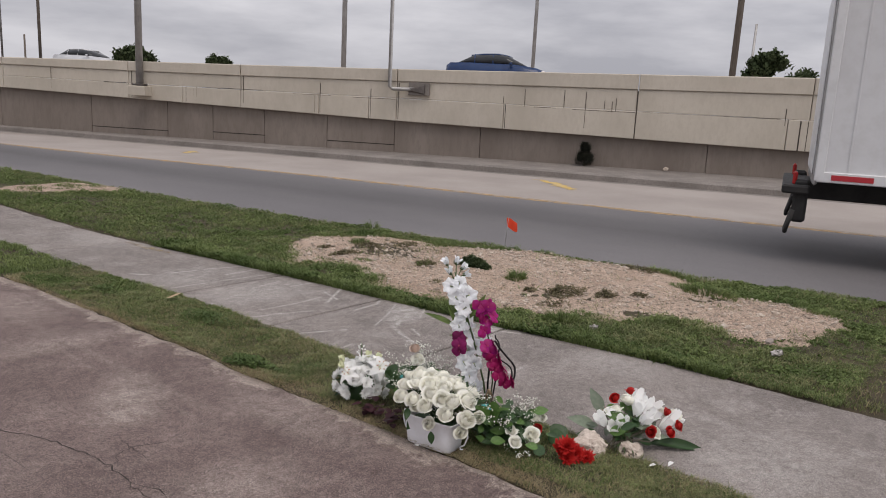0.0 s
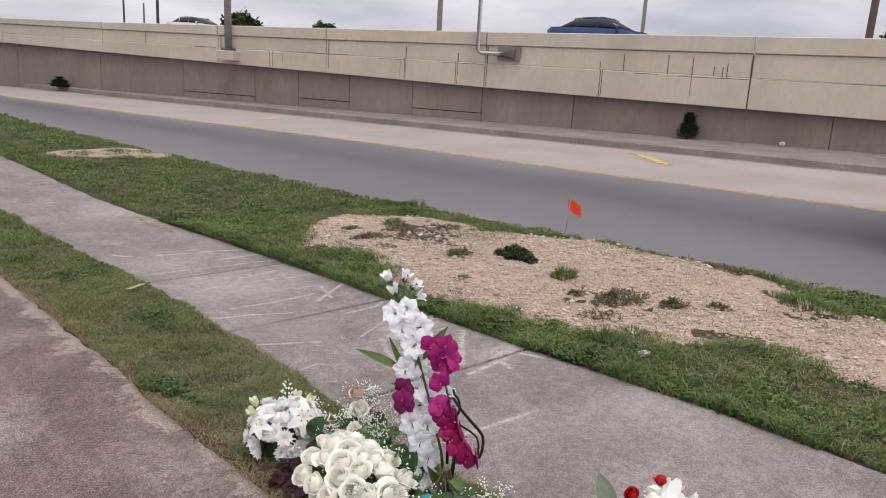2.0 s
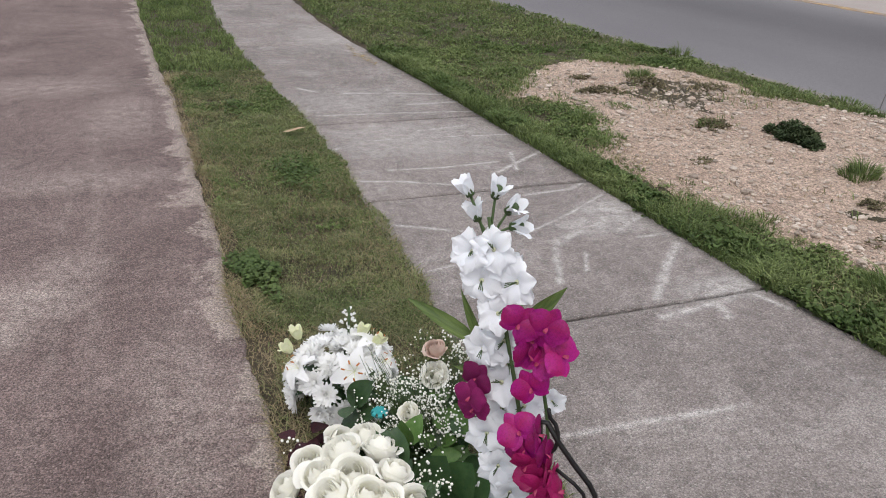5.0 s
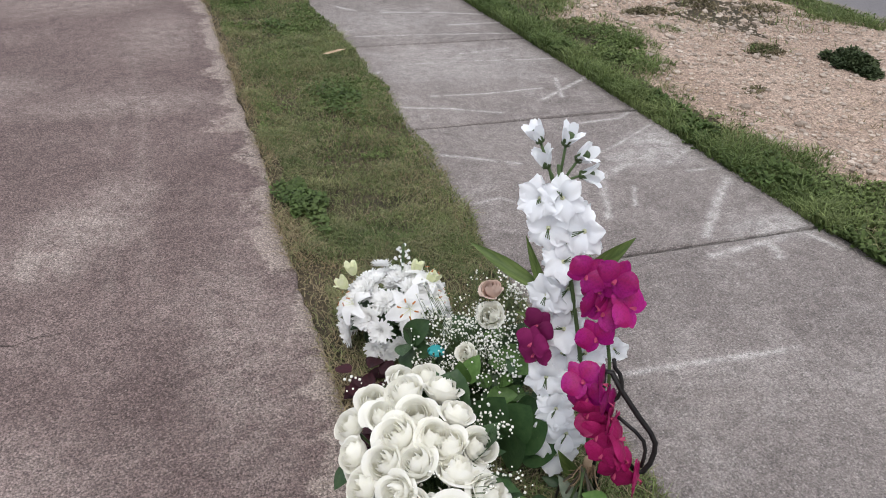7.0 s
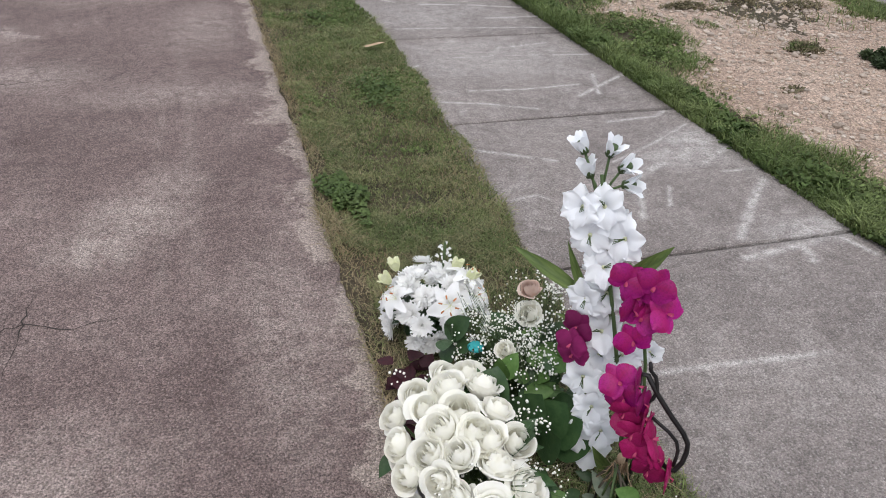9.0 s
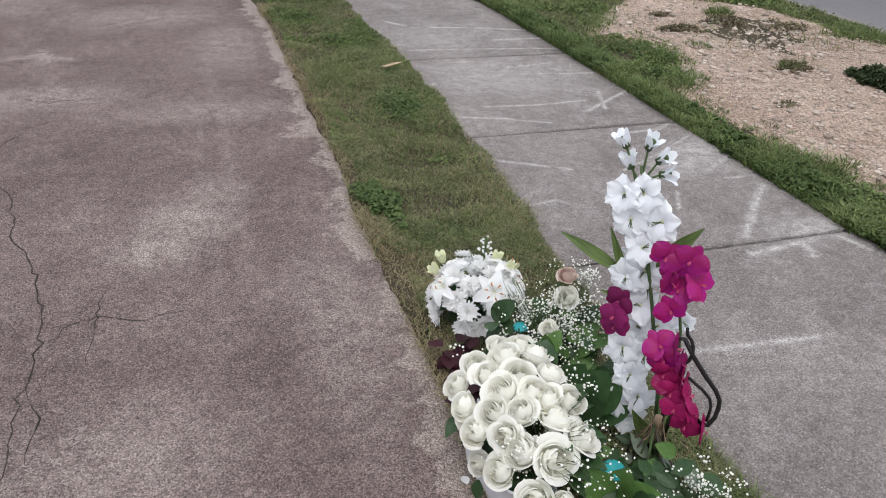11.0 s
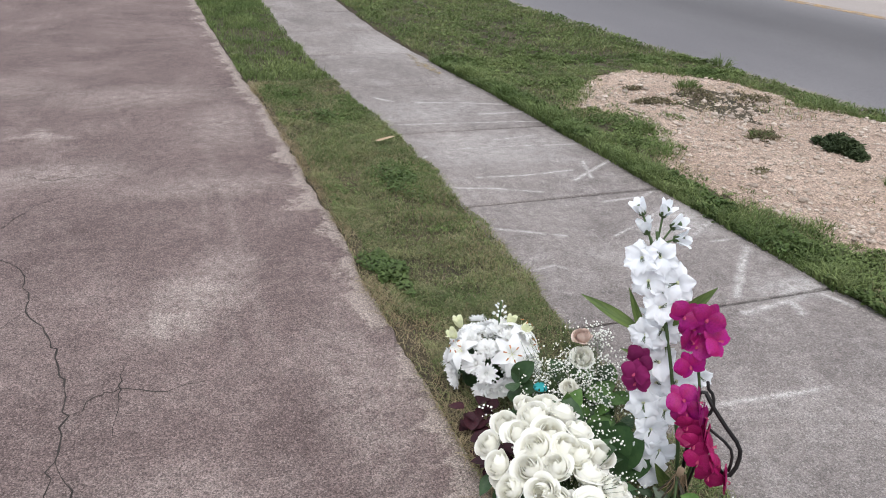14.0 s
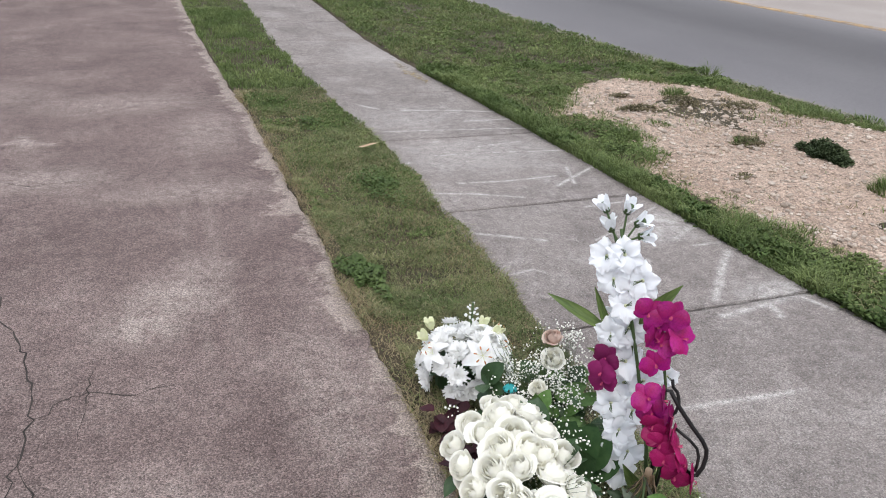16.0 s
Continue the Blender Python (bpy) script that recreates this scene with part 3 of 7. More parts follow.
def strip_petal(verts, faces, a, prof, width, nv=6, nu=4, cup=0.0, ruffle=0.0, phase=0.0):
    """One petal or leaf: a spine of (radius, height) turned to the angle a, widened to both sides."""
    start = len(verts)
    ca, sa = math.cos(a), math.sin(a)
    for i in range(nv + 1):
        v = i / nv
        r, z = prof(v)
        w = width(v)
        for j in range(nu + 1):
            u = -1 + 2 * j / nu
            zz = z + cup * u * u * w + ruffle * v * math.sin(5 * u + phase + 3 * v)
            verts.append((r * ca - u * w * sa, r * sa + u * w * ca, zz))
    for i in range(nv):
        for j in range(nu):
            q = start + i * (nu + 1) + j
            faces.append((q, q + 1, q + nu + 2, q + nu + 1))


def gathered(verts, faces, first, rows, z=0.0):
    """Joins petals at the foot: each petal's first row is tied to one point."""
    base = len(verts)
    verts.append((0, 0, z))
    for start, width in zip(first, rows):
        faces += [(start + j + 1, start + j, base) for j in range(width - 1)]


def rose_shape(name, mat, seed, openness=1.0):
    """A half-open rose head of radius 1: a tight bud wrapped in broad petals, the outer ones rolled back to a point."""
    rg = random.Random(seed)
    verts, faces, firsts = [], [], []
    egg = lambda z: 0.73 * math.sin(math.pi * min(0.82, 0.05 + 0.75 * (max(0.0, z) / 1.38) ** 0.85))
    # petals in a layer, scale of the wrapped shell, height, half angle, roll of the rim
    layers = ((2, 0.16, 1.28, 1.9, 0.0), (2, 0.32, 1.31, 1.7, 0.0), (3, 0.48, 1.31, 1.4, 0.01), (3, 0.64, 1.28, 1.4, 0.03), (3, 0.80, 1.20, 1.35, 0.07), (3, 0.93, 1.10, 1.3, 0.15), (4, 1.04, 0.94, 1.1, 0.30))
    for n, S, Hh, half, flare in layers:
        off = rg.uniform(0, 6)
        for k in range(n):
            a0 = off + 2 * math.pi * k / n + rg.uniform(-0.25, 0.25)
            start = len(verts)
            h2, s2 = Hh * (rg.uniform(0.985, 1.015) if S < 0.85 else rg.uniform(0.88, 1.05)), S * rg.uniform(0.97, 1.06)
            f2 = flare * rg.uniform(0.5, 1.3) * (0.6 + 0.5 * openness)
            tilt, peak = rg.uniform(-0.09, 0.09), rg.uniform(-0.4, 0.4)
            for i in range(8):
                v = i / 7
                for j in range(8):
                    u = -1 + 2 * j / 7
                    top = max(0.0, (v - 0.6) / 0.4) ** 2
                    zz = h2 * v * (1 - 0.20 * abs(u - peak) ** 2.2) + tilt * u * v
                    rad = s2 * egg(zz) * (1 + 0.13 * u) + f2 * top * (1 - 0.4 * u * u) + 0.012 * math.sin(4 * u + 7 * S + k) * v
                    zz -= 0.45 * f2 * top * top
                    a = a0 + u * half * (0.5 + 0.5 * math.sin(math.pi * (0.1 + 0.7 * v)))
                    verts.append((rad * math.cos(a), rad * math.sin(a), zz))
            for i in range(7):
                for j in range(7):
                    q = start + i * 8 + j
                    faces.append((q, q + 1, q + 9, q + 8))
            firsts.append(start)
    gathered(verts, faces, firsts, [8] * len(firsts))
    return shape(name, verts, faces, mat)


def mum_shape(name, mat, seed):
    """A chrysanthemum head of radius 1: rings of narrow petals."""
    rg = random.Random(seed)
    verts, faces = [], []
    for n, el, ln in ((17, -0.12, 1.05), (17, 0.10, 1.0), (15, 0.32, 0.9), (12, 0.6, 0.72), (9, 0.9, 0.52), (6, 1.25, 0.36)):
        for k in range(n):
            a = 2 * math.pi * (k + rg.random() * 0.6) / n
            e2, l2 = el + rg.uniform(-0.16, 0.16), ln * rg.uniform(0.78, 1.12)
            strip_petal(verts, faces, a, lambda v: (0.06 + l2 * v * math.cos(e2 + 0.35 * v), 0.1 + l2 * v * math.sin(e2 + 0.35 * v)), lambda v: 0.125 * math.sin(math.pi * min(1, 0.12 + v * 0.72)) + 0.008, 3, 2, 0.5)
    gathered(verts, faces, range(0, len(verts), 12), [3] * (len(verts) // 12), 0.05)
    return shape(name, verts, faces, mat)


def star_shape(name, mats, petals, length, width, rise, flare, seed, ruffle=0.05, stamens=0, cup=0.2):
    """A funnel-shaped bloom of separate petals that opens upwards, of about radius 1."""
    rg = random.Random(seed)
    verts, faces = [], []
    for k in range(petals):
        a = 2 * math.pi * k / petals + rg.uniform(-0.08, 0.08)
        l2, f2, w2 = length * rg.uniform(0.92, 1.05), flare * rg.uniform(0.85, 1.15), width * (1.0 if k % 2 else 0.82)
        up = 0.03 * (k % 2)
        strip_petal(verts, faces, a, lambda v: (0.05 + l2 * (v ** (1 + rise)) , up + rise * math.sin(min(1, v * 1.25) * math.pi / 2) * 0.8 - f2 * v ** 3), lambda v: w2 * math.sin(math.pi * (0.1 + 0.82 * v ** 0.85)) + 0.01, 6, 4, cup, ruffle, rg.uniform(0, 6))
    gathered(verts, faces, range(0, 35 * petals, 35), [5] * petals)
    count = len(faces)
    for k in range(stamens):
        a = 2 * math.pi * (k + 0.5) / stamens
        s = len(verts)
        tip = (0.38 * math.cos(a), 0.38 * math.sin(a), rise * 0.8 + 0.35)
        for (x, y, z), w in (((0, 0, 0.1), 0.012), (tip, 0.012), ((tip[0] * 1.12, tip[1] * 1.12, tip[2] + 0.02), 0.03), ((tip[0] * 0.7, tip[1] * 0.7, tip[2] + 0.1), 0.03)):
            verts += [(x - w * math.sin(a), y + w * math.cos(a), z), (x + w * math.sin(a), y - w * math.cos(a), z)]
        faces += [(s, s + 1, s + 3, s + 2), (s + 4, s + 5, s + 7, s + 6)]
    me = shape(name, verts, faces, mats)
    if stamens:
        for k in range(stamens):
            me.polygons[count + 2 * k].material_index = 1
            me.polygons[count + 2 * k + 1].material_index = 2
    return me


def orchid_shape(name, mats, seed):
    """A moth orchid bloom of radius 1, facing +z: two broad petals, three sepals and a lip."""
    rg = random.Random(seed)
    verts, faces = [], []
    for a, ln, w in ((0.1, 1.0, 0.62), (math.pi - 0.1, 1.0, 0.62)):
        strip_petal(verts, faces, a, lambda v: (0.04 + ln * v, 0.14 * math.sin(v * 2.2) - 0.1 * v * v + 0.05), lambda v: 0.98 * w * math.sin(math.pi * (0.05 + 0.93 * v ** 0.85)) ** 0.62 + 0.01, 6, 5, -0.16, 0.05, rg.uniform(0, 5))
    for a, ln, w in ((math.pi / 2, 0.92, 0.36), (-0.75, 0.9, 0.34), (math.pi + 0.75, 0.9, 0.34)):
        strip_petal(verts, faces, a, lambda v: (0.04 + ln * v, -0.03 + 0.08 * math.sin(v * 2)), lambda v: w * math.sin(math.pi * (0.07 + 0.90 * v ** 0.9)) ** 0.75 + 0.01, 5, 4, -0.2, 0.04, rg.uniform(0, 5))
    count = len(faces)
    strip_petal(verts, faces, -math.pi / 2, lambda v: (0.05 + 0.24 * v, 0.08 + 0.2 * math.sin(v * 2.6)), lambda v: 0.08 * math.sin(math.pi * (0.15 + 0.75 * v)) + 0.02, 4, 3, 0.8)
    last = len(faces)
    gathered(verts, faces, (0, 42, 84, 114, 144, 174), (6, 6, 5, 5, 5, 4))
    me = shape(name, verts, faces, mats)
    for f in me.polygons[count:last]:
        f.material_index = 1
    return me


def bud_shape(name, mat, seed):
    """A half-open bud of length 1 along +z: folded petals whose tips part and turn out."""
    verts, faces = [], []
    rg = random.Random(seed)
    for k in range(5):
        a = 2 * math.pi * k / 5 + rg.uniform(-0.25, 0.25)
        out, ln = rg.uniform(0.05, 0.34), rg.uniform(0.86, 1.08)
        strip_petal(verts, faces, a, lambda v: (0.03 + 0.21 * math.sin(math.pi * min(1, 0.06 + 0.58 * v)) + out * v ** 4, ln * v - 0.5 * out * v ** 5), lambda v: 0.25 * math.sin(math.pi * (0.08 + 0.80 * v ** 1.15)) ** 0.8 + 0.02, 6, 3, -0.25, 0.03, k)
    gathered(verts, faces, range(0, 140, 28), [4] * 5)
    return shape(name, verts, faces, mat)


def leaf_shape(name, mat, width, bend, fold, pointed=1.0):
    """A leaf of length 1 along +y, its face up."""
    verts, faces = [], []
    strip_petal(verts, faces, math.pi / 2, lambda v: (v, -bend * v * v), lambda v: width * math.sin(math.pi * min(1, 0.03 + 0.97 * v ** 0.85)) ** pointed + 0.004, 7, 4, fold)
    return shape(name, verts, faces, mat)


def facing(p, way, size, spin=0.0, stretch=1.0):
    """A pose at p whose +z looks along way."""
    q = Vector(way).normalized().to_track_quat("Z", "Y").to_matrix().to_4x4()
    return Matrix.Translation(p) @ q @ Matrix.Rotation(spin, 4, "Z") @ Matrix.Diagonal((size, size, size * stretch, 1))


def along(p, q, up=(0, 0, 1), wide=1.0, length=None):
    """A pose that lays a leaf from p to q with its face towards up."""
    p, q = Vector(p), Vector(q)
    y = (q - p).normalized()
    x = y.cross(Vector(up)).normalized()
    z = x.cross(y)
    ln = length or (q - p).length
    m = Matrix((x, y, z)).transposed().to_4x4()
    return Matrix.Translation(p) @ m @ Matrix.Diagonal((ln * wide, ln, ln, 1))


def pebble_verts(rg, flat=0.65):
    """A small uneven stone: an octahedron split once."""
    bm = bmesh.new()
    bmesh.ops.create_icosphere(bm, subdivisions=1, radius=1.0)
    vs = [(v.co.x * rg.uniform(0.75, 1.2), v.co.y * rg.uniform(0.7, 1.1), v.co.z * flat * rg.uniform(0.75, 1.2)) for v in bm.verts]
    fs = [tuple(v.index for v in f.verts) for f in bm.faces]
    bm.free()
    return vs, fs


def scatter(name, shapes, places, mat):
    """One joined mesh of many small copies; places: (x, y, z, size, turn)."""
    verts, faces = [], []
    for i, (x, y, z, s, a) in enumerate(places):
        vs, fs = shapes[i % len(shapes)]
        b = len(verts)
        c, d = math.cos(a) * s, math.sin(a) * s
        verts += [(x + vx * c - vy * d, y + vx * d + vy * c, z + vz * s) for vx, vy, vz in vs]
        faces += [tuple(b + k for k in f) for f in fs]
    return mesh_of(name, verts, faces)


def blades_mesh(name, xyz, height, width, lean, seed):
    """Many grass blades: each a bent, tapered strip."""
    rg = np.random.RandomState(seed)
    n = len(xyz)
    a, b = rg.uniform(0, 2 * np.pi, n), rg.uniform(0, 2 * np.pi, n)
    h = np.asarray(height) * rg.uniform(0.6, 1.25, n)
    w = width * rg.uniform(0.6, 1.3, n)
    k = h * lean * rg.uniform(0.2, 1.4, n)
    side = np.stack([np.cos(a), np.sin(a), 0 * a], 1) * (w / 2)[:, None]
    way = np.stack([np.cos(b), np.sin(b), 0 * b], 1)
    up = np.array([0, 0, 1.0])
    mid = xyz + way * (k * 0.35)[:, None] + up * (h * 0.6)[:, None]
    tip = xyz + way * k[:, None] + up * (h * np.sqrt(np.clip(1 - 0.35 * lean, 0.3, 1)))[:, None]
    v = np.stack([xyz - side, xyz + side, mid - side * 0.8, mid + side * 0.8, tip], 1).reshape(-1, 3)
    base = np.arange(n) * 5
    quads = np.stack([base, base + 1, base + 3, base + 2], 1).tolist()
    tris = np.stack([base + 2, base + 3, base + 4], 1).tolist()
    me = bpy.data.meshes.new(name)
    me.from_pydata(v.tolist(), [], quads + tris)
    me.update()
    return me


# ---- materials of plants and small things ----
GRASS = material("mown_grass", (0.105, 0.138, 0.050), (0.215, 0.228, 0.100), 2.2, (0.29, 0.26, 0.15), 7, 0.45, 0.75, 0.0, island=0.55, translucent=0.25)
LUSH = material("lush_green_grass", (0.096, 0.142, 0.043), (0.182, 0.226, 0.083), 1.8, rough=0.7, bump=0.0, island=0.5, translucent=0.25)
DRY = material("dry_straw_grass", (0.27, 0.21, 0.12), (0.36, 0.30, 0.185), 3, rough=0.9, bump=0.0, island=0.3, translucent=0.2)
WEED = material("dark_weed_leaf", (0.035, 0.055, 0.022), (0.06, 0.08, 0.032), 6, rough=0.75, bump=0.0, island=0.35, translucent=0.15)
BROWNWEED = material("brown_green_weed", (0.11, 0.10, 0.055), (0.19, 0.16, 0.095), 6, rough=0.85, bump=0.0, island=0.35, translucent=0.15)
CLOVER = material("clover_leaf", (0.060, 0.100, 0.026), (0.095, 0.135, 0.040), 6, rough=0.65, bump=0.0, island=0.3, translucent=0.2)
ROSEWHITE = material("cream_white_rose_petal", (0.93, 0.92, 0.83), (0.95, 0.94, 0.88), 2.2, rough=0.6, bump=0.06, bscale=20, vary=0.03, translucent=0.35)
PUREWHITE = material("white_mum_petal", (0.95, 0.95, 0.93), (0.96, 0.96, 0.95), 2.0, rough=0.6, bump=0.0, vary=0.02, translucent=0.4)
SILKWHITE = material("white_silk_petal", (0.90, 0.92, 0.95), (0.93, 0.945, 0.96), 2.0, rough=0.7, bump=0.1, bscale=30, vary=0.03, translucent=0.3)
CREAM = material("cream_yellow_bud", (0.66, 0.69, 0.42), (0.80, 0.80, 0.60), 2.0, rough=0.6, bump=0.0, translucent=0.2)
PEACH = material("pale_peach_petal", (0.72, 0.55, 0.46), (0.76, 0.62, 0.54), 2.0, rough=0.6, bump=0.0, translucent=0.2)
MAGENTA = material("magenta_orchid_petal", (0.30, 0.006, 0.085), (0.34, 0.007, 0.19), 0.9, (0.18, 0.003, 0.08), 9, 0.5, 0.5, 0.1, 14, vary=0.25, translucent=0.22)
CRIMSON = material("crimson_orchid_petal", (0.31, 0.007, 0.085), (0.40, 0.014, 0.13), 1.5, (0.24, 0.004, 0.06), 9, 0.5, 0.5, 0.1, 14, vary=0.2, translucent=0.22)
MAROON = material("maroon_petal", (0.15, 0.006, 0.065), (0.20, 0.010, 0.09), 2.0, rough=0.6, bump=0.1, vary=0.2, translucent=0.15)
LIP = material("pink_orchid_lip", (0.32, 0.02, 0.10), (0.42, 0.09, 0.10), 3.0, rough=0.5, bump=0.0)
RED = material("red_rose_petal", (0.42, 0.012, 0.012), (0.52, 0.025, 0.02), 2.0, rough=0.55, bump=0.1, vary=0.15, translucent=0.2)
# Burgundy darkened towards black: the shade among the leaves is in this colour.
BURGUNDY = material("shaded_burgundy_leaf", (0.022, 0.005, 0.008), (0.05, 0.008, 0.014), 8, rough=0.6, bump=0.1, vary=0.25, translucent=0.1)
LEAFDARK = material("dark_green_leaf", (0.028, 0.065, 0.024), (0.05, 0.095, 0.035), 5, rough=0.4, bump=0.15, bscale=12, vary=0.25, translucent=0.12)
LEAFMID = material("fresh_green_leaf", (0.07, 0.15, 0.035), (0.12, 0.21, 0.06), 4, rough=0.45, bump=0.15, bscale=12, vary=0.2, translucent=0.2)
LEAFGREY = material("grey_green_leaf", (0.13, 0.17, 0.12), (0.20, 0.23, 0.17), 5, rough=0.6, bump=0.15, bscale=12, vary=0.2, translucent=0.1)
SWORD = material("silk_sword_leaf", (0.07, 0.11, 0.03), (0.16, 0.22, 0.065), 2, rough=0.5, bump=0.1, stretch=(8, 1, 8), translucent=0.15)
STEM = material("green_stem", (0.05, 0.085, 0.03), (0.08, 0.12, 0.045), 8, rough=0.6, bump=0.0)
BROWNSTEM = material("wilted_brown_stem", (0.06, 0.05, 0.035), (0.11, 0.10, 0.075), 8, rough=0.8, bump=0.2, island=0.3)
BREATH = material("babys_breath_flower", (0.80, 0.79, 0.70), (0.84, 0.84, 0.78), 3, rough=0.7, bump=0.0, island=0.06)
POLLEN = material("rust_pollen", (0.35, 0.11, 0.03), (0.45, 0.18, 0.05), 9, rough=0.8, bump=0.0)
ENAMEL = material("white_painted_metal", (0.76, 0.76, 0.79), (0.82, 0.82, 0.84), 3, (0.62, 0.60, 0.58), 14, 0.25, 0.35, 0.04, 20)
IRON = material("black_wrought_iron", (0.012, 0.011, 0.012), (0.03, 0.027, 0.026), 20, rough=0.45, bump=0.2, metallic=0.3)
TEAL = material("teal_ribbon", (0.03, 0.35, 0.36), (0.06, 0.45, 0.46), 6, rough=0.35, bump=0.1, translucent=0.2)
RAFFIA = material("dried_raffia", (0.30, 0.20, 0.12), (0.45, 0.33, 0.22), 9, rough=0.9, bump=0.1, island=0.3)
ROCK = material("pale_pinkish_limestone_rock", (0.46, 0.38, 0.32), (0.66, 0.58, 0.51), 14, (0.32, 0.25, 0.20), 45, 0.5, 0.9, 0.9, 40)
FLAG = material("orange_red_marker_flag", (0.72, 0.055, 0.025), (0.80, 0.08, 0.035), 4, rough=0.5, bump=0.0, translucent=0.35)
ORANGE = material("orange_plastic", (0.62, 0.14, 0.035), (0.7, 0.18, 0.05), 4, rough=0.5, bump=0.05)
REFLECT = material("white_reflective_band", (0.72, 0.66, 0.60), (0.8, 0.75, 0.7), 6, rough=0.4, bump=0.0)
PIPE = material("grey_plastic_pipe", (0.45, 0.45, 0.43), (0.58, 0.58, 0.55), 4, rough=0.6, bump=0.05)

# ---- dirt patch with gravel ----
DIRT_EDGE = [(5.77, 6.05), (6.22, 6.45), (6.59, 6.42), (6.95, 6.05), (7.2, 5.4), (7.4, 4.8), (7.72, 4.41), (7.78, 3.87), (7.85, 3.32), (7.8, 2.9), (7.5, 2.44), (7.62, 1.9), (7.5, 1.5), (7.26, 1.38),
             (6.58, 1.5), (6.33, 1.75), (6.36, 2.2), (6.1, 2.5), (5.9, 2.85), (5.68, 3.05), (5.76, 3.25), (5.58, 3.49), (5.56, 3.77), (5.51, 4.08), (5.49, 4.48), (5.66, 5.01), (5.78, 5.4), (5.42, 5.55)]
SMALL_EDGE = [(5.15, 11.55), (5.3, 12.0), (5.75, 11.95), (6.2, 12.1), (6.5, 11.7), (6.55, 11.1), (6.3, 10.9), (6.0, 11.2), (5.7, 11.0), (5.5, 11.35)]


def inside(x, y, poly):
    hit = False
    for (x0, y0), (x1, y1) in zip(poly, poly[1:] + poly[:1]):
        if (y0 > y) != (y1 > y) and x < x0 + (y - y0) * (x1 - x0) / (y1 - y0):
            hit = not hit
    return hit


def in_dirt(x, y, wobble=1.0):
    xx, yy = x + wobble * (0.10 * wob(x, y, 4) + 0.05 * wob(x + 9, y, 12)), y + wobble * (0.10 * wob(x, y + 5, 4) + 0.05 * wob(x, y + 7, 12))
    return inside(xx, yy, DIRT_EDGE) or inside(xx, yy, SMALL_EDGE)


def dirt_height(x, y):
    return 0.018 + 0.02 * wob(x, y, 1.5) + 0.008 * wob(x, y, 7)


def dirt_patch(poly, label):
    xs, ys = [q[0] for q in poly], [q[1] for q in poly]
    st = 0.05
    nx, ny = int((max(xs) - min(xs) + 0.6) / st), int((max(ys) - min(ys) + 0.6) / st)
    index, verts, faces = {}, [], []

    def vert(i, j):
        if (i, j) not in index:
            x, y = min(xs) - 0.3 + i * st, min(ys) - 0.3 + j * st
            index[i, j] = len(verts)
            f = sum(in_dirt(x + 0.11 * math.cos(a), y + 0.11 * math.sin(a)) for a in (0, 0.8, 1.6, 2.4, 3.1, 3.9, 4.7, 5.5)) / 8
            verts.append((x, y, -0.008 * (1 - f) ** 2 + f * (dirt_height(x, y) + 0.005 * wob(x, y, 22)) + 0.034 * f * (1 - f)))
        return index[i, j]

    for i in range(nx):
        for j in range(ny):
            x, y = min(xs) - 0.3 + (i + 0.5) * st, min(ys) - 0.3 + (j + 0.5) * st
            near = any(in_dirt(x + dx, y + dy) for dx in (-0.2, -0.1, 0, 0.1, 0.2) for dy in (-0.2, -0.1, 0, 0.1, 0.2))
            if near and x < ex(EY_KERB, y) - 0.05:
                faces.append((vert(i, j), vert(i + 1, j), vert(i + 1, j + 1), vert(i, j + 1)))
    ob = put("dirt_patch", mesh_of("dirt_patch", verts, faces, True), DIRT)
    tagged(ob, label, "dirt", kind="structure")


dirt_patch(DIRT_EDGE, "bare pinkish gravelly dirt between sidewalk and kerb")
dirt_patch(SMALL_EDGE, "small bare dirt spot in the grass by the kerb")
rg = random.Random(11)
stones = []
while len(stones) < 9000:
    x, y = rg.uniform(5.3, 7.95), rg.uniform(1.3, 6.6)
    if in_dirt(x, y):
        s = 0.004 + 0.013 * rg.random() ** 3 + (0.016 if rg.random() < 0.02 else 0)
        if wob(x, y, 1.1) + rg.uniform(-0.5, 0.5) > -0.25:
            stones.append((x, y, dirt_height(x, y) + s * 0.2, s, rg.uniform(0, 6.3)))
gravel = put("gravel", scatter("gravel", [pebble_verts(rg) for _ in range(8)], stones, STONE), STONE)
tagged(gravel, "pale limestone gravel scattered on bare dirt", "gravel", kind="stuff")

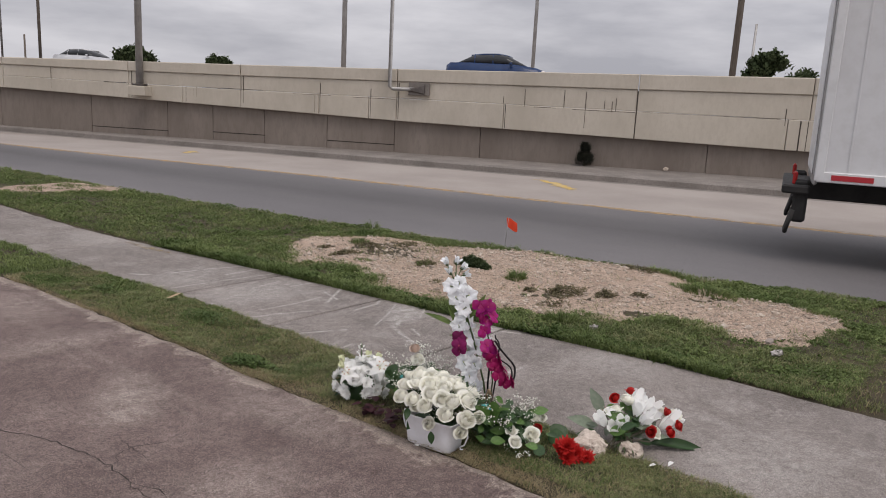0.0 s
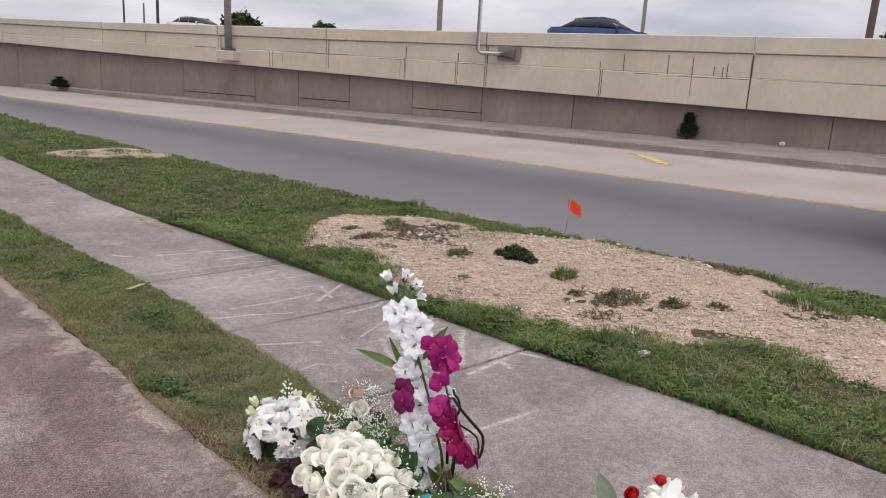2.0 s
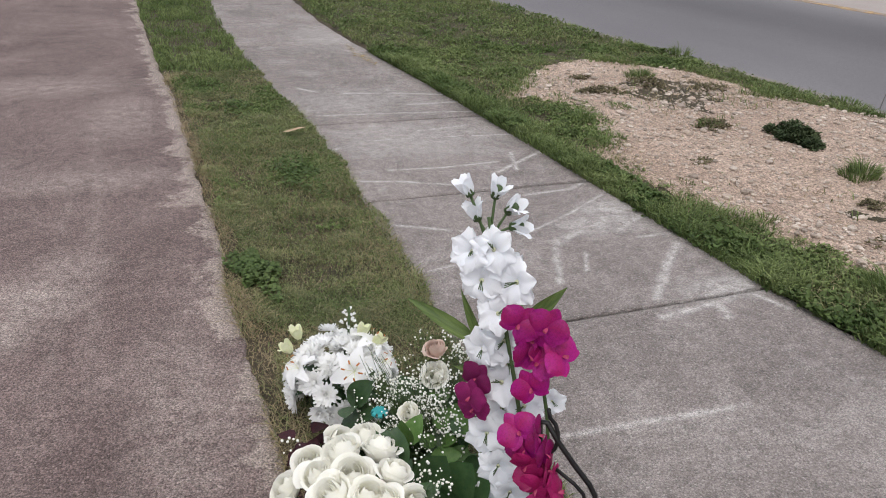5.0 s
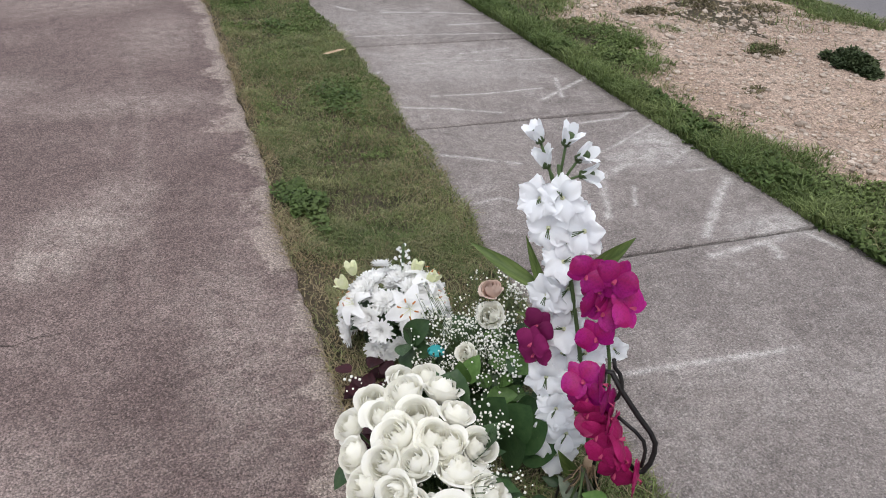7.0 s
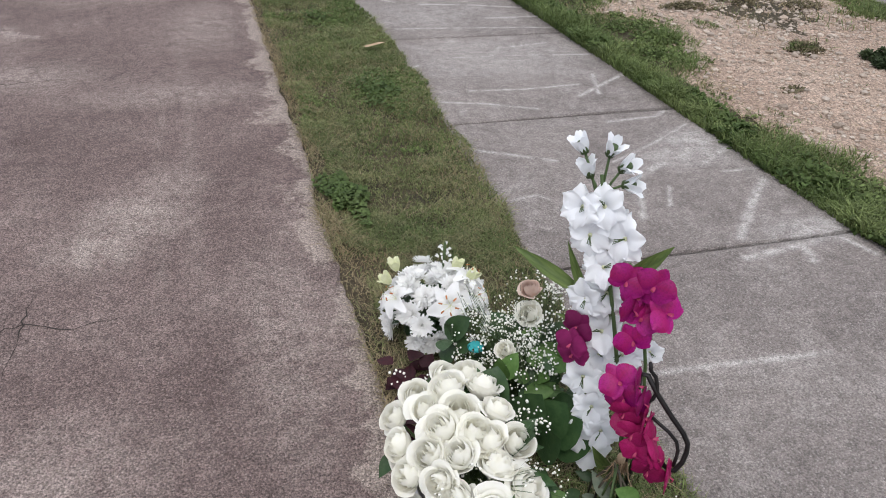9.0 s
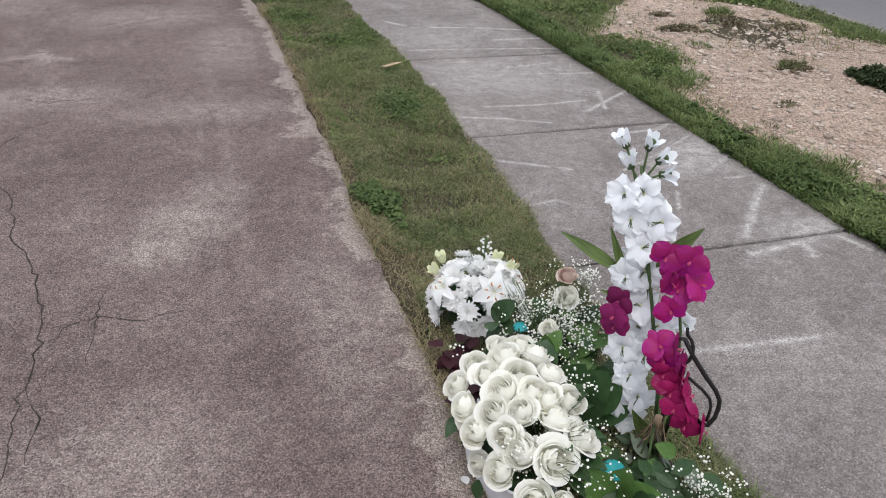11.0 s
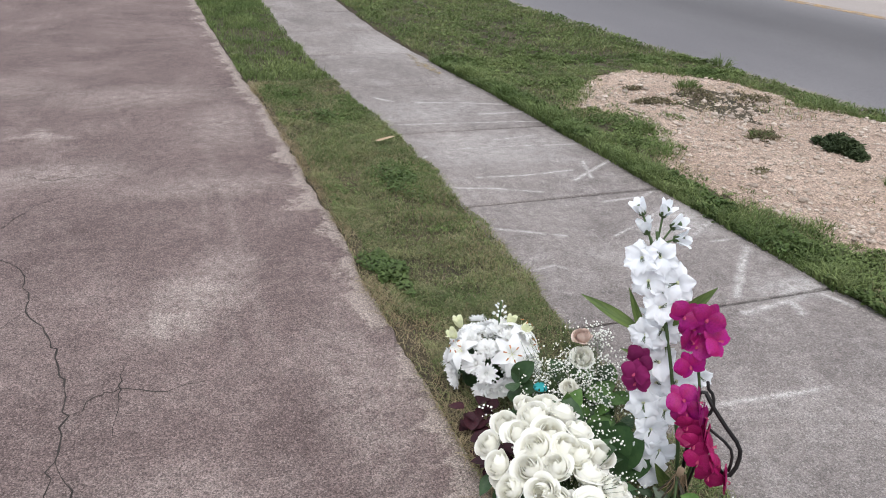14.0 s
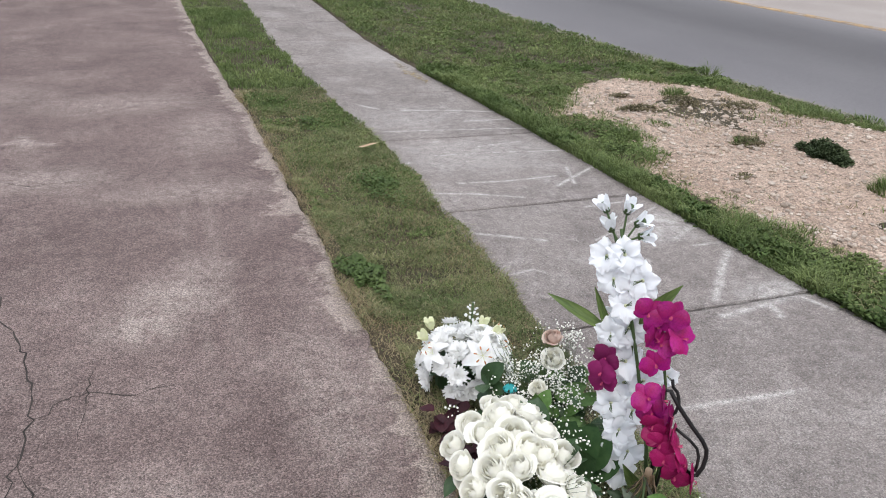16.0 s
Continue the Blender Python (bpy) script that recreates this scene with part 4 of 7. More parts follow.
# ---- sidewalk slabs ----
STROKES = [(pts, w * 0.95, 0.72) for pts, w in (
    ([(5.18, 3.46), (5.03, 3.31), (4.84, 3.1)], 0.018), ([(5.33, 3.08), (5.09, 3.03), (4.79, 2.99)], 0.016), ([(5.14, 3.98), (4.9, 3.83), (4.65, 3.7)], 0.008), ([(5.13, 3.85), (4.97, 3.71), (4.83, 3.65), (4.71, 3.58)], 0.022), ([(5.24, 3.92), (5.25, 3.78), (5.03, 3.64)], 0.022),
    ([(4.12, 3.9), (4.27, 3.83), (4.43, 3.75)], 0.009), ([(4.79, 4.35), (4.96, 4.47), (5.16, 4.6)], 0.012), ([(4.0, 4.77), (4.08, 4.81), (4.13, 4.85)], 0.012), ([(4.07, 4.78), (4.06, 4.62)], 0.008), ([(4.36, 5.86), (4.71, 5.81), (5.06, 5.71)], 0.012),
    ([(4.13, 6.02), (4.22, 5.91)], 0.016), ([(4.61, 5.04), (4.93, 5.09)], 0.010), ([(4.29, 4.49), (4.54, 4.47), (4.85, 4.49)], 0.008), ([(4.13, 4.38), (4.33, 4.33), (4.54, 4.24)], 0.008), ([(4.68, 3.54), (4.57, 3.29)], 0.014),
    ([(4.78, 3.48), (4.71, 3.35)], 0.009), ([(4.2, 2.56), (4.4, 2.55), (4.75, 2.53)], 0.010), ([(4.3, 4.93), (4.64, 4.92), (5.08, 4.88)], 0.010), ([(4.71, 5.55), (5.07, 5.55), (5.31, 5.38)], 0.012), ([(4.8, 4.06), (5.04, 4.08), (5.18, 4.17)], 0.010),
    ([(5.06, 3.55), (5.25, 3.55), (5.32, 3.46)], 0.008), ([(5.03, 3.01), (5.01, 2.94)], 0.020), ([(5.09, 5.12), (5.11, 4.91)], 0.014), ([(4.97, 4.6), (4.9, 4.37)], 0.012), ([(4.15, 3.49), (4.25, 3.51), (4.29, 3.47)], 0.006),
    ([(5.2, 3.04), (5.25, 2.93)], 0.012), ([(5.63, 5.72), (5.81, 5.58)], 0.010), ([(4.13, 5.42), (4.59, 5.39), (5.14, 5.33)], 0.010),
)]
walkway = thing("sidewalk", 4.6, 3.0, 0, "weathered grey concrete sidewalk with scuffs and jointed slabs", "sidewalk", kind="structure")
JOINTS = [-9, -7, -5, -3.5, -2, -0.7, 0.55, 3.06, 4.15, 5.24, 6.29, 7.3, 8.28, 9.3, 10.35, 11.4, 12.5, 13.6, 14.8, 16, 17.3, 18.6, 20, 21.5, 23, 25, 27, 30, 34, 40]
for a, b in zip(JOINTS, JOINTS[1:]):
    gap = 0.0062
    verts, faces = [], []
    fine_slab = 1.5 < b < 8.4
    n, mcols = (250, 100) if b == 3.06 else (130, 120) if 3 < b < 6.5 else (64, 52) if fine_slab else (10, 2)
    tilt = random.Random(int(a * 10)).uniform(-0.004, 0.004)
    for i in range(n + 1):
        y = a + gap + (b - a - 2 * gap) * i / n
        l, r = ex(EY_LEFT, y) + 0.012 * wob(8, y, 4) + 0.008 * wob(8, y, 17), ex(EY_RIGHT, y) + 0.012 * wob(3, y, 4) + 0.010 * wob(3, y, 14)
        drop = 0.007 if i in (0, n) else 0.0
        for x, z in [(l, -0.06), (l, -0.008)] + [(l + 0.012 + (r - l - 0.024) * c / mcols, 0.0) for c in range(mcols + 1)] + [(r, -0.008), (r, -0.06)]:
            verts.append((x, y + 0.02 * (x - l) * (0.3 if i in (0, n) else 0), z - (drop if z > -0.01 else 0) + tilt * (i / n - 0.5)))
    w = mcols + 5
    for i in range(n):
        for j in range(w - 1):
            q = i * w + j
            faces.append((q, q + 1, q + 1 + w, q + w))
    for s in (0, n):
        faces.append(tuple(s * w + j for j in range(w))[:: 1 if s else -1])
    me = mesh_of("slab", verts, faces)
    rubbed(me, STROKES if fine_slab else (), ((5.1, 3.82, 0.16, 0.12, 0.6), (4.95, 3.7, 0.2, 0.1, 0.45), (4.6, 4.9, 0.5, 0.3, 0.3), (4.4, 5.7, 0.4, 0.3, 0.25), (5.15, 3.1, 0.2, 0.08, 0.6), (4.7, 7.6, 0.4, 0.5, 0.25), (5.2, 2.2, 0.2, 0.3, 0.25), (4.5, 1.1, 0.4, 0.3, 0.25)))
    put("slab", me, WALKWAY, walkway)
FAINT = material("faint_yellow_paint", (0.40, 0.30, 0.14), (0.36, 0.28, 0.17), 8, rough=0.9, bump=0.1)
worn(FAINT, 22, 0.44, 0.7)
streak("paint_mark", [(4.73, 7.25), (4.76, 6.55)], 0.05, FAINT, walkway, 0.0065, 3)

# driveway cracks
CRACKS = ([(1.9, 4.2), (2.14, 4.07), (2.23, 3.95), (2.27, 3.76), (2.28, 3.64), (2.36, 3.48), (2.4, 3.36), (2.42, 3.23), (2.45, 3.14), (2.46, 3.0), (2.45, 2.85), (2.44, 2.73), (2.45, 2.61), (2.45, 2.46)],
          [(2.46, 3.0), (2.53, 3.08), (2.6, 3.1), (2.72, 3.06), (2.86, 3.09)], [(2.6, 3.22), (2.61, 3.13), (2.6, 3.02), (2.59, 2.89)], [(2.45, 2.85), (2.5, 2.7), (2.49, 2.55)], [(2.0, 4.1), (2.09, 4.33), (2.19, 4.55), (2.27, 4.63)],
          [(2.11, 4.95), (2.24, 4.87), (2.5, 4.9)], [(2.41, 6.14), (2.47, 6.13)], [(1.5, 7.9), (2.4, 7.75)], [(3.3, 4.02), (3.4, 4.05), (3.46, 4.0)], [(2.28, 3.64), (2.2, 3.5), (2.22, 3.2)])
for i, pts in enumerate(CRACKS):
    rc = random.Random(70 + i)
    bent = []
    for (xa, ya), (xb, yb) in zip(pts, pts[1:]):
        for k in range(4):
            bent.append((xa + (xb - xa) * k / 4 + rc.gauss(0, 0.006), ya + (yb - ya) * k / 4 + rc.gauss(0, 0.006)))
    streak("crack", bent + [pts[-1]], (0.0034, 0.0022)[min(i, 1)], CRACK_AND_HOLLOW, driveway, 0.0012, i + 20)

# ---- grass ----
def lawn(name, n, y0, y1, left, right, height, width, lean, mat, seed, label, skip=None, keep=None):
    rs = np.random.RandomState(seed)
    got = []
    while len(got) < n:
        y = rs.uniform(y0, y1)
        x = rs.uniform(left(y) , right(y))
        if skip and skip(x, y):
            continue
        if keep and rs.rand() > keep(x, y):
            continue
        got.append((x, y, 0.0))
    xyz = np.array(got)
    height = height * np.array([0.75 + 0.6 * wob(x + 3, y, 2.5) + 0.55 * wob(x, y + 8, 9) for x, y, _ in got]).clip(0.35, 1.8)
    ob = put(name, blades_mesh(name, xyz, height, width, lean, seed), mat)
    return tagged(ob, label, "grass", kind="stuff")


strip_l, strip_r = (lambda y: ex(EY_DRIVE, y) - 0.004 + 0.014 * wob(4, y, 5)), (lambda y: ex(EY_LEFT, y) + 0.012 + 0.03 * wob(6, y, 4) + 0.02 * wob(2, y, 12))
verge_l, verge_r = (lambda y: ex(EY_RIGHT, y) + 0.01 + 0.06 * wob(7, y, 2.5) + 0.04 * wob(9, y, 9)), (lambda y: ex(EY_KERB, y) - 0.1 + 0.1 * wob(3, y, 2))
worn_edge = lambda x, y: 0.0 if x < ex(EY_DRIVE, y) + 0.05 + 0.06 * wob(2, y, 3.5) + (0.05 if y < 3.3 else 0) else 1.0
patchy = lambda x, y: float(np.clip(0.45 + 1.0 * wob(x, y, 1.8) + 0.9 * wob(x, y, 5) + 0.6 * wob(x, y, 13), 0.2, 1))
lush = lambda x, y: float(np.clip(0.25 + 1.5 * wob(x + 4, y, 1.3), 0.02, 1))
edge_dry = lambda x, y: float(np.clip(0.08 + 0.7 * math.exp(-((x - ex(EY_DRIVE, y)) / 0.07) ** 2) * (0.5 + wob(1, y, 3)) + 0.35 * max(0, wob(x, y, 1.6)) + (0.06 if y < 3.2 else 0), 0, 1))
lawn("strip_grass", 100000, 1.0, 6.5, strip_l, strip_r, 0.030, 0.0026, 1.5, GRASS, 1, "short mown grass strip between driveway and sidewalk", keep=lambda x, y: patchy(x, y) * (0.12 + 0.88 * worn_edge(x, y)))
lawn("strip_grass", 16000, 1.0, 6.5, strip_l, strip_r, 0.036, 0.0032, 1.3, LUSH, 2, "greener grass clumps in the mown strip", keep=lambda x, y: lush(x, y) * worn_edge(x, y))
lawn("dry_grass", 24000, 1.0, 6.5, strip_l, strip_r, 0.030, 0.0024, 1.9, DRY, 3, "dry straw-coloured grass along the driveway edge", keep=edge_dry)
lawn("strip_grass", 26000, 6.5, 14, strip_l, strip_r, 0.042, 0.006, 0.9, LUSH, 4, "green mown grass strip further along the sidewalk", keep=patchy)
lawn("strip_grass", 18000, 14, 34, strip_l, strip_r, 0.055, 0.014, 0.9, LUSH, 5, "far mown grass strip beside the sidewalk")
bare = lambda x, y: in_dirt(x, y)
lawn("verge_grass", 52000, 1.0, 7.0, verge_l, verge_r, 0.042, 0.0038, 1.4, LUSH, 6, "green grass verge round the bare dirt", skip=bare, keep=patchy)
lawn("verge_grass", 36000, 0.2, 7.0, verge_l, verge_r, 0.04, 0.0045, 1.1, GRASS, 7, "duller grass in the verge by the road", skip=bare, keep=patchy)
lawn("verge_grass", 34000, 7.0, 14, verge_l, verge_r, 0.045, 0.006, 1.1, LUSH, 8, "dense green grass verge along the road", skip=bare)
lawn("verge_grass", 26000, 7.0, 14, verge_l, verge_r, 0.045, 0.006, 1.2, GRASS, 16, "lighter grass mixed into the verge along the road", skip=bare, keep=patchy)
lawn("verge_grass", 26000, 14, 36, verge_l, verge_r, 0.06, 0.016, 0.8, LUSH, 9, "far green grass verge along the road")
near_edge = lambda x, y: float(np.exp(-((x - ex(EY_RIGHT, y)) / 0.10) ** 2) * (0.5 + 0.7 * wob(x, y, 2.2)))
lawn("edge_grass", 16000, 1.6, 7.0, lambda y: ex(EY_RIGHT, y) - 0.03, lambda y: ex(EY_RIGHT, y) + 0.4, 0.085, 0.005, 1.0, LUSH, 10, "longer grass hanging over the sidewalk edge", keep=near_edge, skip=lambda x, y: 2.7 < y < 3.0)
lawn("dry_grass", 15000, 0.2, 6.8, verge_l, verge_r, 0.04, 0.004, 1.5, DRY, 12, "dry grass stalks at the edge of the dirt", keep=lambda x, y: 0.5 if in_dirt(x + 0.12, y) != in_dirt(x - 0.12, y) or in_dirt(x, y + 0.12) != in_dirt(x, y - 0.12) else 0.16)

rim_green = lambda x, y: float(np.clip(0.15 + 1.3 * wob(x + 2, y, 2.6), 0, 1)) * (1 if in_dirt(x + 0.1, y) != in_dirt(x - 0.1, y) or in_dirt(x, y + 0.1) != in_dirt(x, y - 0.1) else 0.02)
lawn("edge_grass", 9000, 1.2, 6.8, verge_l, verge_r, 0.07, 0.005, 1.1, LUSH, 13, "clumps of longer grass creeping over the rim of the dirt", keep=rim_green)
lawn("edge_grass", 9000, 1.2, 2.9, verge_l, lambda y: ex(EY_RIGHT, y) + 1.1, 0.06, 0.005, 1.2, GRASS, 14, "thick grass between sidewalk and dirt", keep=lambda x, y: 0 if in_dirt(x, y) else patchy(x, y + 3))


def leafy(name, xyz, size, wide, mat, seed, n=6, lift=(0.15, 1.1)):
    """Many small rosettes of broad leaves, joined; each leaf is a folded quad."""
    rs = np.random.RandomState(seed)
    m = len(xyz)
    c = np.repeat(np.asarray(xyz, float), n, 0)
    sz = np.repeat(np.asarray(size) * np.ones(m), n) * rs.uniform(0.55, 1.3, m * n)
    a, e = rs.uniform(0, 6.283, m * n), rs.uniform(*lift, m * n)
    way = np.stack([np.cos(a) * np.cos(e), np.sin(a) * np.cos(e), np.sin(e)], 1)
    side = np.stack([-np.sin(a), np.cos(a), rs.uniform(-0.5, 0.5, m * n)], 1)
    mid = c + way * (sz * 0.55)[:, None]
    droop = np.array([0, 0, 1.0]) * (sz * rs.uniform(0.0, 0.45, m * n))[:, None]
    v = np.stack([c, mid + side * (sz * wide)[:, None], c + way * sz[:, None] - droop, mid - side * (sz * wide)[:, None]], 1).reshape(-1, 3)
    v[:, 2] = np.maximum(v[:, 2], -0.004)
    me = bpy.data.meshes.new(name)
    me.from_pydata(v.tolist(), [], np.arange(m * n * 4).reshape(-1, 4).tolist())
    me.update()
    return me


def weeds(name, n, y0, y1, left, right, size, high, mat, seed, label, keep):
    """Low broad-leaved weeds that crowd into clumps between the blades."""
    rs = np.random.RandomState(seed)
    got = []
    while len(got) < n:
        y = rs.uniform(y0, y1)
        x = rs.uniform(left(y), right(y))
        if rs.rand() < keep(x, y):
            got.append((x, y, rs.uniform(0.0, high) * (0.6 + 0.9 * max(0, wob(x, y, 6)))))
    ob = put(name, leafy(name, got, size, 0.24, mat, seed), mat)
    return tagged(ob, label, "weed", kind="stuff")


clumpy = lambda x, y: 0.0 if in_dirt(x, y) else float(np.clip(0.30 + 1.5 * wob(x + 1, y, 2.2) + 1.2 * wob(x, y + 2, 7), 0.04, 1))
weeds("verge_weeds", 17000, 1.0, 7.0, verge_l, verge_r, 0.021, 0.035, LUSH, 101, "low broad-leaved green weeds matted in the verge", clumpy)
weeds("verge_weeds", 5500, 7.0, 14.0, verge_l, verge_r, 0.026, 0.045, LUSH, 102, "broad-leaved weeds in the verge further along", clumpy)
weeds("verge_weeds", 2600, 1.6, 7.0, lambda y: ex(EY_RIGHT, y) - 0.03, lambda y: ex(EY_RIGHT, y) + 0.16, 0.028, 0.05, CLOVER, 103, "dark weeds creeping over the sidewalk edge", lambda x, y: float(np.clip(0.2 + 2.0 * wob(x, y, 3), 0, 1)))
weeds("strip_weeds", 3200, 3.9, 6.5, strip_l, strip_r, 0.015, 0.022, LUSH, 104, "small green weeds matted in the mown strip", lambda x, y: float(np.clip(-0.15 + 2.0 * wob(x + 5, y, 2.4), 0.01, 1)) * worn_edge(x, y))
weeds("dirt_weeds", 1300, 1.5, 6.4, lambda y: 5.5, lambda y: 7.8, 0.016, 0.012, BROWNWEED, 105, "tiny sparse weeds sprouting on the bare dirt", lambda x, y: float(np.clip(-0.2 + 2.2 * wob(x, y + 9, 3.0), 0, 1)) if in_dirt(x, y) else 0.0)
thatch = lambda x, y: float(np.clip(0.25 + 0.8 * wob(x, y, 3), 0.05, 1)) if x < ex(EY_DRIVE, y) + 0.17 else 0.02
lawn("dry_grass", 5500, 1.2, 6.5, strip_l, strip_r, 0.020, 0.0024, 2.8, DRY, 15, "flattened straw and thatch on the soil by the driveway", keep=thatch)


def tuft(x, y, rx, ry, h, n, mat, seed, label, lean=1.1, width=0.006, name="weed_tuft"):
    """A weed of uneven outline: blades for grasses, leafy sprigs for the others."""
    rs = np.random.RandomState(seed)
    r, a = np.sqrt(rs.rand(n)), rs.uniform(0, 6.283, n)
    reach = 0.85 + 0.2 * np.sin(2 * a + seed) + 0.16 * np.sin(5 * a + 2 * seed)
    xyz = np.stack([r * reach * rx * np.cos(a), r * reach * ry * np.sin(a), 0 * r], 1)
    hh = h * (1.1 - 0.75 * r)
    if mat is LUSH:
        me = blades_mesh(name, xyz, hh, width * 0.8, lean, seed)
    else:
        xyz[:, 2] = hh * rs.rand(n) * 0.75
        me = leafy(name, xyz[: n // (2 if mat is BROWNWEED else 1)], 0.028 if mat is WEED else 0.022, 0.2, mat, seed, 5)
    ob = put(name, me, mat, None, pose(x, y, 0.012))
    return tagged(ob, label, "weed", kind="stuff") if mat is LUSH else tagged(ob, label, "weed", "weeds on the dirt")


TUFTS = ((6.65, 4.44, 0.17, 0.15, 0.13, 900, 0), (6.63, 4.27, 0.08, 0.07, 0.07, 300, 0), (6.54, 3.85, 0.12, 0.1, 0.12, 420, 2), (6.46, 3.3, 0.2, 0.2, 0.07, 600, 1), (6.62, 3.02, 0.1, 0.08, 0.09, 300, 1),
         (6.02, 3.14, 0.16, 0.12, 0.07, 160, 1), (6.5, 5.68, 0.17, 0.13, 0.07, 330, 1), (6.33, 4.73, 0.14, 0.1, 0.05, 260, 1), (7.45, 2.5, 0.16, 0.36, 0.09, 900, 2), (7.84, 3.3, 0.1, 0.25, 0.06, 320, 1),
         (7.72, 4.32, 0.09, 0.18, 0.07, 300, 2), (6.28, 3.53, 0.08, 0.06, 0.04, 100, 1), (6.85, 2.82, 0.1, 0.08, 0.05, 150, 1), (7.62, 4.95, 0.12, 0.2, 0.06, 300, 2), (7.36, 6.5, 0.1, 0.12, 0.13, 130, 2), (7.3, 5.3, 0.16, 0.22, 0.06, 330, 2),
         (6.05, 5.55, 0.17, 0.10, 0.05, 420, 1), (5.95, 5.2, 0.12, 0.1, 0.05, 240, 2), (5.68, 2.86, 0.13, 0.13, 0.13, 420, 2), (6.58, 5.9, 0.15, 0.08, 0.09, 260, 2), (6.31, 4.75, 0.12, 0.07, 0.06, 200, 2), (5.62, 5.02, 0.1, 0.14, 0.06, 260, 2), (5.55, 11.55, 0.22, 0.3, 0.07, 420, 2), (6.1, 11.65, 0.2, 0.25, 0.07, 380, 2), (5.95, 11.3, 0.25, 0.12, 0.06, 300, 2), (6.4, 11.4, 0.15, 0.3, 0.06, 300, 2), (5.95, 2.86, 0.1, 0.1, 0.07, 160, 2), (6.9, 5.5, 0.16, 0.1, 0.05, 200, 1), (5.85, 4.2, 0.07, 0.06, 0.04, 90, 1), (6.1, 5.9, 0.08, 0.08, 0.05, 110, 1))
for i, (x, y, rx, ry, h, n, kind) in enumerate(TUFTS):
    tuft(x, y, rx, ry, h, n, (WEED, BROWNWEED, LUSH)[kind], 30 + i, ("dark green weed clump on bare dirt", "flat brownish weed on bare dirt", "fresh green grass tuft on bare dirt")[kind], (1.6, 1.7, 1.0)[kind], (0.013, 0.006, 0.006)[kind])


def clover(x, y, rx, ry, n, seed, label):
    """A patch of small round leaflets on short stalks."""
    rs = random.Random(seed)
    verts, faces = [], []
    for _ in range(n):
        a = rs.uniform(0, 6.283)
        r = rs.random() ** 0.6 * (0.8 + 0.3 * math.sin(2 * a + seed) + 0.25 * math.sin(5 * a + 1))
        px, py, pz, s, b, t = r * rx * math.cos(a), r * ry * math.sin(a), rs.uniform(0.02, 0.055) * (1.1 - 0.5 * r), rs.uniform(0.0035, 0.0075), rs.uniform(0, 6.28), rs.uniform(-0.9, 0.9)
        q = len(verts)
        for k in range(6):
            c = 2 * math.pi * k / 6
            verts.append((px + s * math.cos(c + b), py + s * 0.75 * math.sin(c + b), pz + s * t * math.cos(c)))
        faces.append(tuple(range(q, q + 6)))
    ob = put("clover_patch", mesh_of("clover_patch", verts, faces), CLOVER, None, pose(x, y, 0))
    tagged(ob, label, "weed", kind="stuff")


clover(3.56, 3.6, 0.085, 0.19, 2200, 3, "dark green clover patch at the driveway edge")
clover(3.86, 4.5, 0.14, 0.24, 900, 4, "bright green clover in the mown strip")
clover(3.7, 5.6, 0.1, 0.2, 300, 5, "small clover patch in the mown strip")
for x, y, s, mt, lab in ((5.66, 2.59, 0.05, SCUFF, "small scrap of white paper on the verge"), (6.08, 1.5, 0.06, SCUFF, "crumpled white plastic scrap on the verge"), (6.3, 1.62, 0.05, RIM, "pale broken concrete chip on the grass")):
    vs, fs = pebble_verts(rg, 0.35)
    bit = put("litter", mesh_of("litter", [(a * s, b * s * 0.7, c * s) for a, b, c in vs], fs), mt, None, pose(x, y, 0.045, 8, 4, 30 * x))
    tagged(bit, lab, "litter")
for x, y, s in ((20.27, 8.62, 0.09), (22.68, 5.71, 0.16), (21.48, 7.68, 0.05)):
    vs, fs = pebble_verts(rg, 0.8)
    bit = put("concrete_chunk", mesh_of("concrete_chunk", [(a * s, b * s, c * s) for a, b, c in vs], fs), STONE, None, pose(x, y, 0.035 + s * 0.4))
    tagged(bit, "loose pale concrete chunk on the walk by the wall", "rubble", "chunks by the wall")
paper = put("litter", mesh_of("litter", [(0, 0, 0), (0.09, 0.02, 0.012), (0.12, -0.01, 0.02), (0.02, -0.03, 0.005)], [(0, 1, 2, 3)]), RAFFIA, None, pose(3.88, 5.05, 0.04))
tagged(paper, "flat dry leaf lying in the grass strip", "leaf")

# ---- flowers: blooms shared between the arrangements ----
ROSES = [rose_shape("rose", ROSEWHITE, k, 0.7 + 0.25 * k) for k in range(4)]
REDROSES = [rose_shape("red_rose", RED, 20 + k, 0.8) for k in range(2)]
MUMS = [mum_shape("mum", PUREWHITE, k) for k in range(3)]
CARNATION = mum_shape("carnation", RED, 77)
LILY = star_shape("lily", (PUREWHITE, CREAM, POLLEN), 6, 1.0, 0.33, 0.5, 0.4, 3, 0.04, 6, 0.2)


